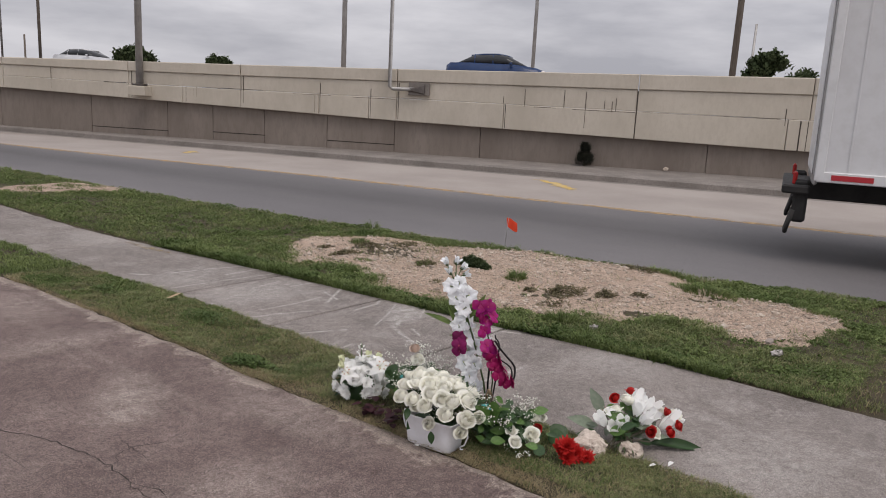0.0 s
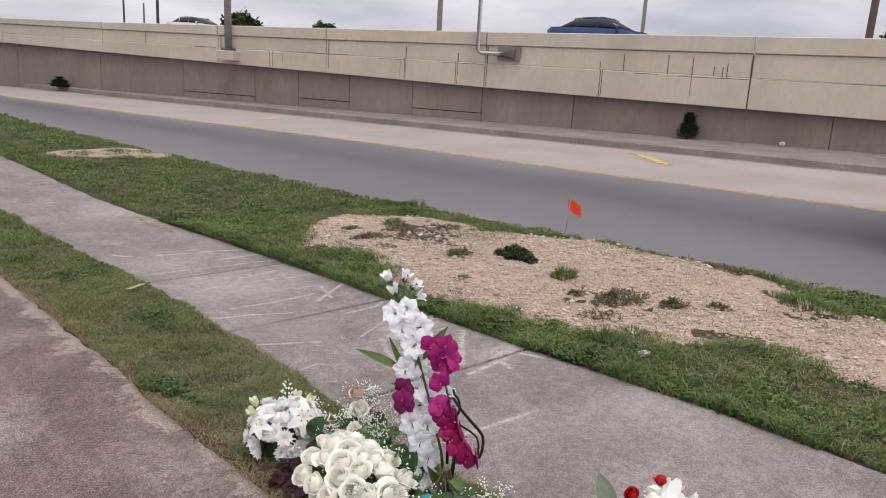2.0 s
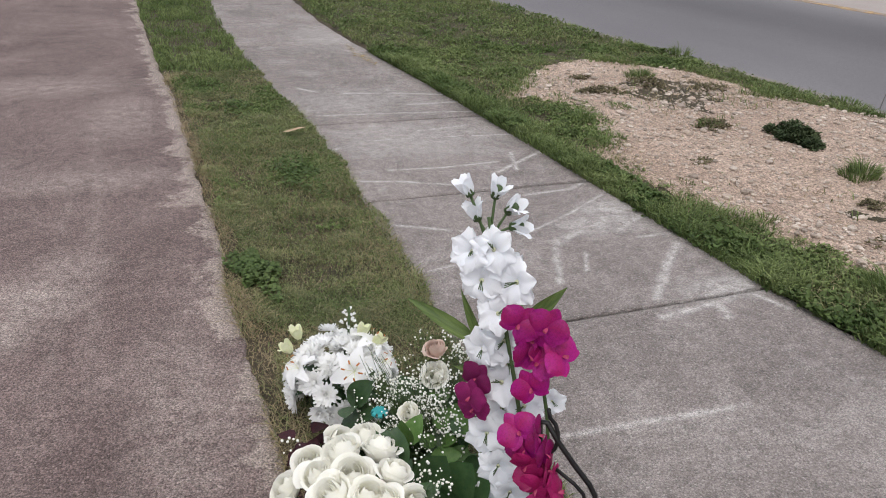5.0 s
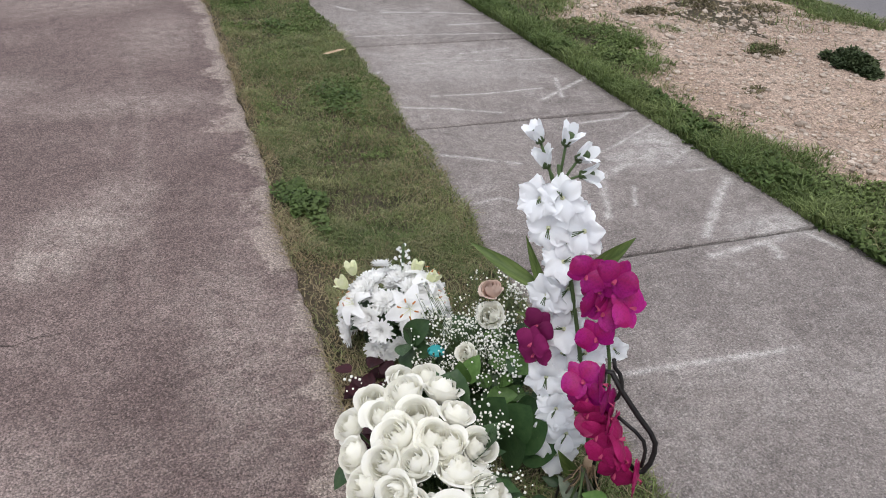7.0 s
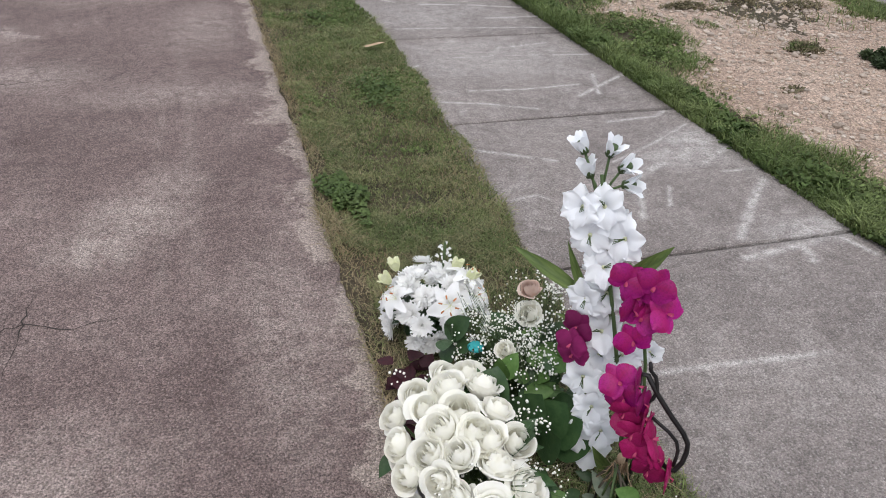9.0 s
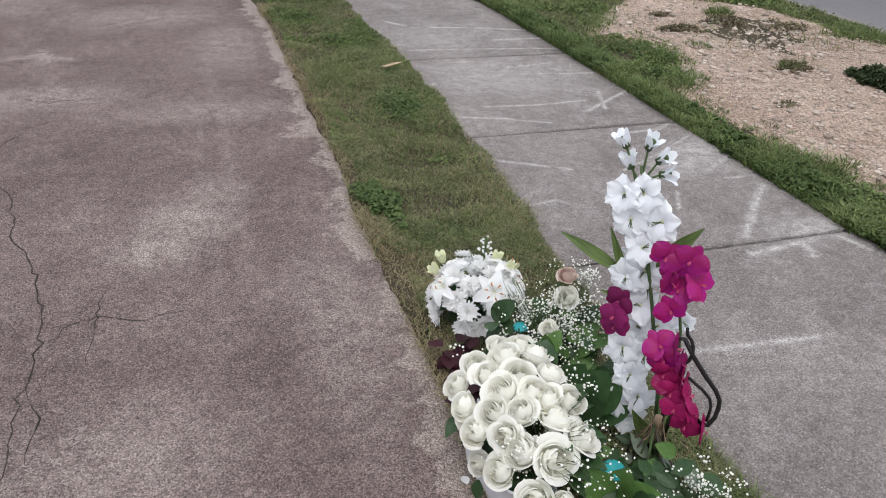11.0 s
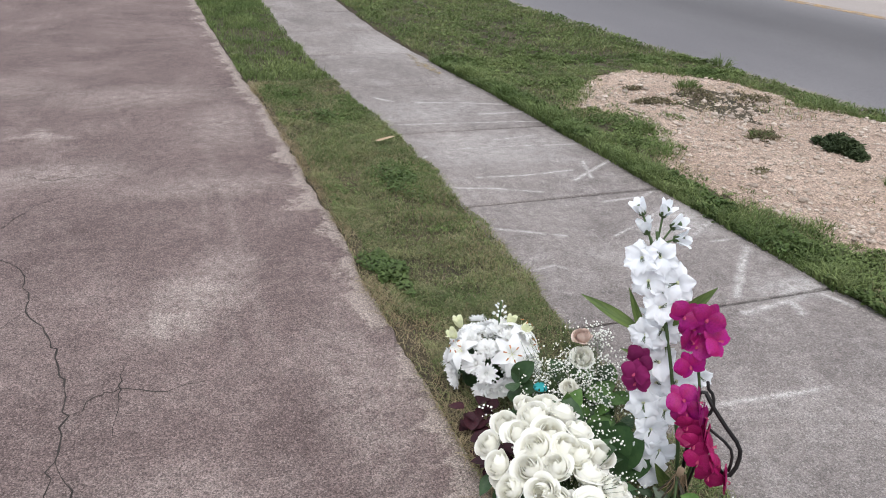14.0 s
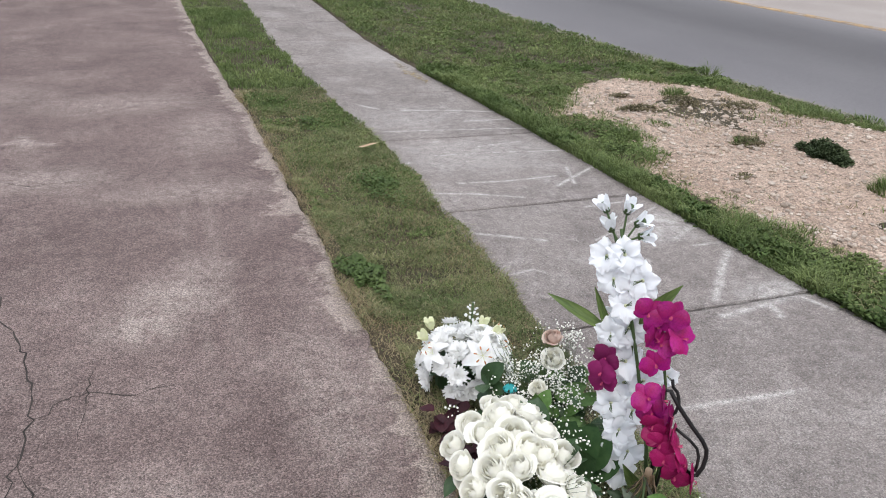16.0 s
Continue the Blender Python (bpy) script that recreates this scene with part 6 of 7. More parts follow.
put("orchid_stem", tube_mesh("orchid_stem", [(3.95, 2.215, 0.0), (3.955, 2.205, 0.2), (3.93, 2.22, 0.4), (3.905, 2.255, 0.56), (3.885, 2.28, 0.6)], 0.0035, 7), STEM, spray)
for p, q, up, w in (((3.86, 2.375, 0.46), (3.738, 2.468, 0.535), (-0.2, -0.8, 0.7), 1.0), ((3.91, 2.335, 0.5), (3.975, 2.29, 0.615), (-0.6, -0.6, 0.4), 1.3), ((3.892, 2.325, 0.36), (3.884, 2.335, 0.515), (-0.8, -0.6, 0.1), 1.2), ((3.87, 2.36, 0.44), (3.815, 2.395, 0.575), (-0.6, -0.7, 0.2), 0.8),
                    ((3.89, 2.33, 0.40), (3.80, 2.36, 0.435), (-0.3, -0.6, 0.7), 1.1), ((3.91, 2.33, 0.50), (3.945, 2.31, 0.575), (-0.6, -0.6, 0.4), 1.5), ((3.94, 2.22, 0.05), (3.86, 2.22, 0.17), (-0.6, -0.6, 0.5), 1.4)):
    leaf(LONG, spray, p, q, up, w, "sword_leaf")
rod = [(3.955, 2.225, 0.0), (3.945, 2.225, 0.2), (3.890, 2.173, 0.426), (3.900, 2.165, 0.428), (3.918, 2.149, 0.393), (3.944, 2.125, 0.352), (3.966, 2.106, 0.321), (3.975, 2.097, 0.301), (3.976, 2.094, 0.281), (3.972, 2.092, 0.255), (3.962, 2.094, 0.232), (3.954, 2.100, 0.230), (3.944, 2.107, 0.238), (3.930, 2.120, 0.261)]
put("iron_rod", tube_mesh("iron_rod", rod, 0.0050, 8), IRON, spray, None, "black wrought iron rod")
put("iron_rod", tube_mesh("iron_rod", [(3.96, 2.22, 0.0), (3.920, 2.150, 0.316), (3.917, 2.141, 0.338), (3.944, 2.120, 0.316), (3.958, 2.108, 0.299), (3.962, 2.102, 0.281), (3.962, 2.100, 0.263), (3.959, 2.098, 0.242)], 0.0036, 8), IRON, spray)
curl = [(3.900, 2.167, 0.456), (3.904, 2.165, 0.438), (3.912, 2.158, 0.428), (3.916, 2.153, 0.413), (3.917, 2.150, 0.399), (3.913, 2.150, 0.378), (3.906, 2.153, 0.368), (3.898, 2.159, 0.371), (3.895, 2.160, 0.382), (3.899, 2.158, 0.390)]
put("scroll", tube_mesh("scroll", curl, 0.0038, 7), IRON, spray)
put("iron_foot", tube_mesh("iron_foot", [(3.93, 2.22, 0.0), (3.935, 2.23, 0.1), (3.975, 2.25, 0.12)], 0.0045, 8), IRON, spray)
rs = random.Random(66)
for i in range(44):
    a = rs.uniform(0, 6.28)
    c = Vector((3.90 + rs.gauss(0, 0.04), 2.13 + rs.gauss(0, 0.06), rs.uniform(0.005, 0.07)))
    leaf((OVAL, ROUND, GREYLEAF)[i % 3], spray, c, c + Vector((math.cos(a), math.sin(a), rs.uniform(-0.05, 0.6))).normalized() * rs.uniform(0.04, 0.075), (-0.4, -0.5, 0.8))
for i in range(9):
    x, y = 3.90 + rs.gauss(0, 0.025), 2.16 + rs.gauss(0, 0.03)
    put("stem", tube_mesh("stem", [(x, y, 0.0), (x + rs.gauss(0, 0.01), y - 0.01, 0.07), (3.905 + rs.gauss(0, 0.008), 2.19, 0.16)], 0.0028, 5), BROWNSTEM if i % 2 else STEM, spray)
tassel = thing("raffia_tie", 3.91, 2.19, 0.10, "dry tan raffia tied round the flower stems", "tie")
rs = random.Random(70)
xyz = np.array([(rs.gauss(0, 0.006), rs.gauss(0, 0.006), 0) for _ in range(90)])
put("fringe", blades_mesh("fringe", xyz, 0.06, 0.003, 0.5, 3), RAFFIA, tassel, pose(3.91, 2.19, 0.165, 180, 0, 0))
put("knot", tube_mesh("knot", [(3.91, 2.19, 0.155), (3.91, 2.19, 0.165), (3.91, 2.19, 0.178)], 0.009, 7), RAFFIA, tassel)

# ---- loose white roses and greenery ----
loose = thing("white_rose_bunch", 3.80, 1.97, 0.0, "loose bunch of white roses with greenery lying on grass", "bouquet")
rs = random.Random(81)
for x, y, z, s in ((3.80, 1.865, 0.085, 0.035), (3.735, 1.935, 0.10, 0.026), (3.71, 1.895, 0.07, 0.028), (3.91, 1.93, 0.115, 0.03), (3.775, 1.855, 0.07, 0.026), (3.945, 1.91, 0.11, 0.024)):
    bloom("rose", ROSES[rs.randrange(4)], loose, Vector((x, y, z)), (-0.5 + rs.uniform(-0.3, 0.3), -0.5, 0.7), s, rs.uniform(0, 6))
bloom("red_rose", REDROSES[0], loose, Vector((3.895, 1.90, 0.08)), (-0.6, -0.6, 0.4), 0.024, 1)
for i in range(130):
    a = rs.uniform(0, 6.28)
    c = Vector((3.80 + rs.gauss(0, 0.055), 2.02 + rs.gauss(0, 0.07), rs.uniform(0.02, 0.16)))
    d = Vector((math.cos(a), math.sin(a), rs.uniform(-0.1, 0.8))).normalized()
    leaf((ROUND, OVAL, OVAL, FRESH)[i % 4], loose, c, c + d * rs.uniform(0.045, 0.075), (-0.4, -0.5, 0.8))
for p, q in (((3.72, 2.05, 0.12), (3.67, 2.06, 0.20)), ((3.73, 2.04, 0.12), (3.70, 1.99, 0.185)), ((3.74, 2.05, 0.13), (3.735, 2.03, 0.215)), ((3.75, 2.04, 0.11), (3.79, 1.99, 0.18)), ((3.72, 2.06, 0.10), (3.66, 2.03, 0.15)), ((3.96, 1.86, 0.03), (4.03, 1.82, 0.07)), ((3.95, 1.87, 0.03), (3.98, 1.80, 0.05))):
    leaf(FRESH if q[1] > 1.9 else ROUND, loose, p, q, (-0.5, -0.5, 0.8), 1.2)
breath(loose, (3.82, 1.95, 0.12), (0.11, 0.10, 0.07), 320, 83, (3.82, 2.0, 0.0))
breath(loose, (3.72, 1.90, 0.05), (0.08, 0.07, 0.04), 60, 84, (3.78, 2.0, 0.0))
breath(loose, (3.93, 1.99, 0.14), (0.06, 0.08, 0.05), 240, 85, (3.82, 2.0, 0.0))
for i in range(8):
    x = 3.79 + 0.02 * i
    put("stem", tube_mesh("stem", [(x, 2.02, 0.01), (x + 0.01, 1.95, 0.03), (x + rs.uniform(-0.03, 0.05), 1.87, rs.uniform(0.03, 0.08))], 0.0022, 5), STEM, loose)

# ---- red and white bouquet lying on the sidewalk edge ----
bq = thing("red_white_bouquet", 4.28, 1.6, 0.0, "wilting bouquet of white lilies and red roses lying on its side", "bouquet")
rs = random.Random(91)
for x, y, z, me, s in ((4.35, 1.64, 0.15, 0, 0.042), (4.40, 1.66, 0.16, 1, 0.04), (4.22, 1.68, 0.14, 2, 0.04), (4.13, 1.70, 0.11, 1, 0.04), (4.41, 1.58, 0.13, 0, 0.044), (4.24, 1.49, 0.09, 2, 0.038), (4.40, 1.48, 0.10, 1, 0.048), (4.45, 1.49, 0.10, 2, 0.05), (4.30, 1.66, 0.17, 2, 0.038), (4.18, 1.62, 0.11, 1, 0.04), (4.33, 1.55, 0.12, 0, 0.04), (4.36, 1.60, 0.15, 1, 0.04), (4.28, 1.60, 0.15, 0, 0.04), (4.25, 1.55, 0.12, 1, 0.042), (4.15, 1.64, 0.08, 0, 0.04), (4.37, 1.70, 0.15, 2, 0.038), (4.44, 1.55, 0.11, 2, 0.036), (4.18, 1.70, 0.13, 0, 0.036), (4.36, 1.49, 0.09, 0, 0.044)):
    out = Vector((x - 4.25, y - 1.63, 0.08 + rs.uniform(0, 0.1)))
    if me == 0 and y > 1.65:
        bloom("lily", LILY, bq, Vector((x, y, z)), out, s * 1.25, rs.uniform(0, 6))
    elif me < 2:
        bloom("white_bud", WHITEBUDS[rs.randrange(2)], bq, Vector((x, y, z)) - out.normalized() * 0.03, out, s * 1.9, rs.uniform(0, 6))
    else:
        bloom("white_rose", ROSES[rs.randrange(4)], bq, Vector((x, y, z)) - out.normalized() * 0.02, out, s * 0.9, rs.uniform(0, 6))
for x, y, z in ((4.255, 1.70, 0.175), (4.40, 1.70, 0.165), (4.40, 1.52, 0.12), (4.31, 1.46, 0.075), (4.37, 1.45, 0.09), (4.20, 1.50, 0.10)):
    bloom("red_rose", REDROSES[rs.randrange(2)], bq, Vector((x, y, z)), (x - 4.25 - 0.1, y - 1.68, 0.12), 0.028, rs.uniform(0, 6))
for i in range(34):
    a = rs.uniform(0, 6.28)
    c = Vector((4.25 + rs.gauss(0, 0.06), 1.6 + rs.gauss(0, 0.06), rs.uniform(0.03, 0.12)))
    d = Vector((math.cos(a), math.sin(a), rs.uniform(0.0, 0.7))).normalized()
    leaf((GREYLEAF, OVAL, FRESH)[i % 3], bq, c, c + d * rs.uniform(0.05, 0.10), (-0.4, -0.4, 0.8))
for p, q, me in (((4.22, 1.75, 0.1), (4.25, 1.83, 0.21), GREYLEAF), ((4.15, 1.74, 0.06), (4.06, 1.83, 0.12), GREYLEAF), ((4.12, 1.72, 0.06), (4.02, 1.76, 0.07), OVAL), ((4.26, 1.50, 0.03), (4.44, 1.30, 0.015), OVAL), ((4.25, 1.52, 0.02), (4.42, 1.38, 0.012), OVAL)):
    leaf(me, bq, p, q, (-0.5, -0.4, 0.9), 1.0 if me is GREYLEAF else 0.38)
for i in range(38):
    a0, b0 = rs.gauss(0, 0.02), rs.gauss(0, 0.02)
    put("stem", tube_mesh("stem", [(4.12 + rs.uniform(-0.06, 0.04), 1.58 + rs.uniform(-0.08, 0.06), 0.012 + 0.03 * rs.random()), (4.19 + a0, 1.62 + b0, 0.05 + 0.02 * rs.random()), (4.28 + a0 * 3, 1.63 + b0 * 4, 0.09 + rs.uniform(-0.02, 0.05))], 0.003, 5), BROWNSTEM if i % 3 else STEM, bq)


def rock(x, y, r, seed, label):
    bm = bmesh.new()
    bmesh.ops.create_icosphere(bm, subdivisions=4, radius=1.0)
    for v in bm.verts:
        n0 = v.co.normalized()
        k = 1 + 0.35 * noise.noise(n0 * 1.3 + Vector((seed, 0, 0))) + 0.16 * noise.noise(n0 * 3.5 + Vector((0, seed, 0))) + 0.07 * noise.noise(n0 * 9)
        v.co = Vector((n0.x * r * k * 1.1, n0.y * r * k, max(-0.35, n0.z) * r * k * 0.85))
    ob = put("rock", bm_mesh("rock", bm), ROCK, None, pose(x, y, r * 0.25))
    tagged(ob, label, "rock", "rocks holding the flowers")


rock(4.03, 1.70, 0.075, 3, "rough pale pinkish limestone rock beside the bouquet")
rock(4.13, 1.545, 0.052, 9, "smaller flat pale rock under the bouquet stems")

carn = thing("red_carnations", 3.865, 1.70, 0.0, "bright red artificial carnation blooms dropped on the grass", "flower")
for x, y, z, s in ((3.845, 1.745, 0.065, 0.045), (3.885, 1.685, 0.05, 0.044), (3.865, 1.72, 0.085, 0.043), (3.905, 1.645, 0.045, 0.036), (3.84, 1.70, 0.045, 0.038)):
    bloom("carnation", CARNATION, carn, Vector((x, y, z - 0.02)), (rs.uniform(-0.8, 0.0), rs.uniform(-0.8, 0.0), 1), s, rs.uniform(0, 6), 0.9)
for i, (x, y) in enumerate(((3.47, 2.235), (4.08, 1.40), (4.16, 1.36))):
    pt = put("fallen_petal", strip := leaf_shape("fallen_petal", PUREWHITE, 0.3, 0.3, 0.3), None, None, pose(x, y, 0.02, 0, 0, 40 * i) @ Matrix.Diagonal((0.035, 0.035, 0.035, 1)))
    tagged(pt, "single white petal fallen on the ground", "petal", "fallen petals")

# ---- roadside things ----
fl = thing("marker_flag", 7.79, 4.87, 0.0, "orange-red utility marker flag on a thin wire stake", "flag")
put("stake", tube_mesh("stake", [(7.78, 4.87, 0.0), (7.80, 4.87, 0.15), (7.815, 4.87, 0.32)], 0.003, 6), STEEL, fl)
verts, faces = [], []
for i in range(7):
    for j in range(5):
        u, v = i / 6, j / 4
        verts.append((7.80 + 0.006 * v + 0.11 * u * 0.85, 4.87 - 0.11 * u * 0.5 + 0.02 * math.sin(5 * u + v), 0.215 + 0.10 * v - 0.05 * u + 0.012 * math.sin(6 * u)))
for i in range(6):
    for j in range(4):
        q = i * 5 + j
        faces.append((q, q + 5, q + 6, q + 1))
put("pennant", mesh_of("pennant", verts, faces, True), FLAG, fl)


def barrel(x, y):
    ob = thing("traffic_barrel", x, y, 0.0, "orange plastic traffic barrel with white reflective bands", "traffic barrel")
    levels = [(0.0, 0.30), (0.08, 0.30), (0.10, 0.27), (0.30, 0.265), (0.46, 0.255), (0.62, 0.245), (0.78, 0.235), (0.94, 0.225), (1.0, 0.2)]
    for k, ((z0, r0), (z1, r1)) in enumerate(zip(levels, levels[1:])):
        n = 20
        verts = [(r * math.cos(2 * math.pi * i / n), r * math.sin(2 * math.pi * i / n), z) for z, r in ((z0, r0), ((z0 + z1) / 2, (r0 + r1) / 2 + 0.006), (z1, r1 - 0.004)) for i in range(n)]
        faces = [(j * n + i, j * n + (i + 1) % n, (j + 1) * n + (i + 1) % n, (j + 1) * n + i) for j in range(2) for i in range(n)]
        if k == len(levels) - 2:
            faces.append(tuple(range(2 * n, 3 * n)))
        put("band" if k > 1 else "base", mesh_of("band", verts, faces, True), REFLECT if k in (3, 5) else ORANGE, ob, pose(x, y, 0))
    return ob


barrel(5.06, 22.5)
for i, (x0, y0, x1, y1, z) in enumerate(((3.9, 23.6, 4.5, 22.2, 0.1), (4.0, 24.2, 4.75, 22.4, 0.1), (4.2, 23.9, 4.9, 22.9, 0.2))):
    pp = thing("pipe", x0, y0, z, "grey plastic pipe lying in the grass", "pipe", "pipes in the grass")
    n = 12
    put("tube", tube_mesh("tube", [(x0, y0, z), ((x0 + x1) / 2, (y0 + y1) / 2, z), (x1, y1, z)], 0.1, 12), PIPE, pp)
    # The pipe is solid; a near-black disc stands in for its shaded inside.
    put("mouth", tube_mesh("mouth", [(x1, y1, z), (x1 + 0.005, y1 - 0.01, z)], 0.08, 12), CRACK_AND_HOLLOW, pp)


SHRUBDARK = material("sooty_dark_foliage", (0.012, 0.014, 0.010), (0.03, 0.032, 0.02), 6, rough=0.9, bump=0.0, island=0.3)


def shrub(x, y, z, r, h, seed, label):
    ob = thing("shrub", x, y, z, label, "shrub")
    rs2 = np.random.RandomState(seed)
    n = 900
    t = rs2.rand(n)
    a = rs2.uniform(0, 6.283, n)
    rr = r * (1 - t) ** 0.7 * np.sqrt(rs2.rand(n))
    xyz = np.stack([rr * np.cos(a), rr * np.sin(a), t * h * 0.9], 1)
    put("foliage", blades_mesh("foliage", xyz, 0.12, 0.03, 1.0, seed), SHRUBDARK, ob, pose(x, y, z))
    put("trunk", tube_mesh("trunk", [(0, 0, -0.05), (0, 0, h * 0.5), (0, 0, h * 0.85)], 0.03, 6, 0.3), BROWNSTEM, ob, pose(x, y, z))


q = at_wall(-4.5, 0.32, 0.03)
shrub(q.x, q.y, q.z, 0.25, 0.62, 4, "dark weedy shrub growing at the foot of the wall")
q = at_wall(16.5, 0.4, 0.03)
shrub(q.x, q.y, q.z, 0.3, 0.3, 5, "low brown weed at the foot of the wall")


# ---- far trees ----
def tree(x, y, base, top, r, seed, label):
    ob = thing("tree", x, y, base, label, "tree", "trees beyond the freeway")
    rs2 = np.random.RandomState(seed)
    h = top - base
    limbs = [[(0, 0, 0), (0.1, 0, h * 0.4), (0.1, 0.1, h * 0.75)]]
    put("trunk", tube_mesh("trunk", limbs[0], 0.2, 8, 0.4), BROWNSTEM, ob, pose(x, y, base))
    for k in range(5):
        a = k * 1.3
        put("limb", tube_mesh("limb", [(0.1, 0, h * (0.4 + 0.06 * k)), (r * 0.4 * math.cos(a), r * 0.4 * math.sin(a), h * (0.6 + 0.05 * k)), (r * 0.75 * math.cos(a), r * 0.75 * math.sin(a), h * (0.7 + 0.05 * k))], 0.08, 6, 0.3), BROWNSTEM, ob, pose(x, y, base))
    cl_n = 26
    cs = np.stack([rs2.normal(0, 0.42 * r, cl_n), rs2.normal(0, 0.42 * r, cl_n), h - 0.35 * r + rs2.normal(-0.35 * r, 0.3 * r, cl_n)], 1)
    cs[:, 2] = np.minimum(cs[:, 2], h - 0.15 * r)
    pts = np.concatenate([c0 + rs2.normal(0, 0.16 * r, (220, 3)) for c0 in cs])
    put("crown", blades_mesh("crown", pts, 0.22, 0.16, 1.2, seed), WEED, ob, pose(x, y, base))


tree(29.2, 53.3, -0.2, 4.15, 1.25, 1, "dark green leafy tree beyond the freeway")
tree(45.2, 67.2, -0.2, 4.85, 1.0, 2, "small rounded dark tree beyond the freeway")
tree(49.2, 15.9, -0.2, 5.2, 0.95, 3, "dark green leafy tree beyond the freeway wall")
tree(59.4, 16.6, -0.2, 4.75, 1.3, 4, "far dark treetop just above the wall")


# ---- vehicles ----
CARBLUE = material("blue_car_paint", (0.015, 0.035, 0.10), (0.02, 0.045, 0.12), 2, rough=0.25, bump=0.0)
CARSILVER = material("silver_car_paint", (0.50, 0.50, 0.51), (0.58, 0.58, 0.59), 2, rough=0.25, bump=0.0, metallic=0.4)
GLASS = material("dark_car_glass", (0.02, 0.022, 0.025), (0.03, 0.032, 0.036), 2, rough=0.08, bump=0.0)
TYRE = material("black_rubber", (0.02, 0.02, 0.02), (0.035, 0.035, 0.034), 9, rough=0.85, bump=0.2)
LAMP = material("red_lamp_lens", (0.35, 0.02, 0.02), (0.4, 0.03, 0.03), 4, rough=0.2, bump=0.0)
PLATE = material("plain_pale_plate", (0.6, 0.62, 0.66), (0.66, 0.68, 0.7), 4, rough=0.5, bump=0.0)


def loft(name, sections, mat, parent, m):
    """A closed body through cross-sections of equal length."""
    n = len(sections[0])
    verts = [p for s in sections for p in s]
    faces = [(i * n + k, i * n + (k + 1) % n, (i + 1) * n + (k + 1) % n, (i + 1) * n + k) for i in range(len(sections) - 1) for k in range(n)]
    faces += [tuple(range(n))[::-1], tuple(range(len(verts) - n, len(verts)))]
    return put(name, mesh_of(name, verts, faces, True), mat, parent, m)


def wheel(parent, m):
    w = put("wheel", tube_mesh("wheel", [(0, -0.1, 0), (0, -0.08, 0), (0, 0.08, 0), (0, 0.1, 0)], 0.33, 20), TYRE, parent, m)
    put("rim", tube_mesh("rim", [(0, -0.11, 0), (0, 0.11, 0)], 0.2, 14), STEEL, w, m)


def sedan(x, y, z, turn, paint, label):
    m = pose(x, y, z, 0, 0, turn)
    ob = thing("car", x, y, z, label, "car", "cars on the freeway")

    def ring(px, w0, z0, z1, tuck):
        return [(px, -w0, z0), (px, -w0 * 1.0, (z0 + z1) / 2), (px, -w0 * tuck, z1), (px, w0 * tuck, z1), (px, w0, (z0 + z1) / 2), (px, w0, z0)]

    loft("body", [ring(*r) for r in ((-2.3, 0.72, 0.35, 0.85, 0.9), (-2.1, 0.85, 0.25, 0.98, 0.92), (-1.2, 0.9, 0.2, 1.0, 0.94), (1.0, 0.9, 0.2, 0.97, 0.94), (1.9, 0.87, 0.22, 0.85, 0.9), (2.3, 0.7, 0.35, 0.7, 0.9))], paint, ob, m)
    loft("cabin_glass", [ring(*r) for r in ((-1.75, 0.72, 0.95, 0.99, 0.95), (-1.0, 0.78, 0.95, 1.36, 0.8), (0.0, 0.79, 0.95, 1.42, 0.8), (0.5, 0.78, 0.95, 1.36, 0.8), (1.3, 0.72, 0.93, 0.97, 0.95))], GLASS, ob, m)
    loft("roof", [ring(*r) for r in ((-1.15, 0.6, 1.3, 1.36, 0.95), (-0.6, 0.64, 1.36, 1.43, 0.95), (0.1, 0.64, 1.38, 1.45, 0.95), (0.55, 0.6, 1.32, 1.38, 0.95))], paint, ob, m)
    for sx in (-1.4, 1.4):
        for sy in (-0.82, 0.82):
            wheel(ob, m @ pose(sx, sy, 0.33))
    for s in (-1, 1):
        put("headlight", box_mesh("headlight", 0.25, 0.3, 0.12, 0.03), REFLECT, ob, m @ pose(2.12, 0.58 * s, 0.68))
        put("mirror", box_mesh("mirror", 0.12, 0.18, 0.12, 0.03), paint, ob, m @ pose(0.75, 0.95 * s, 1.0))
        for px in (-0.95, -0.1):
            put("pillar", tube_mesh("pillar", [(px, 0.82 * s, 0.97), (px - 0.02, 0.65 * s, 1.38)], 0.035, 6), paint, ob, m)


WALL_TURN = math.degrees(math.atan2(-WALL_D.y, -WALL_D.x))
sedan(30.0, 21.5, 2.36, WALL_TURN, CARBLUE, "dark blue sedan on the freeway behind the barrier")
sedan(26.6, 55.1, 2.5, WALL_TURN, CARSILVER, "silver sedan far along the freeway")


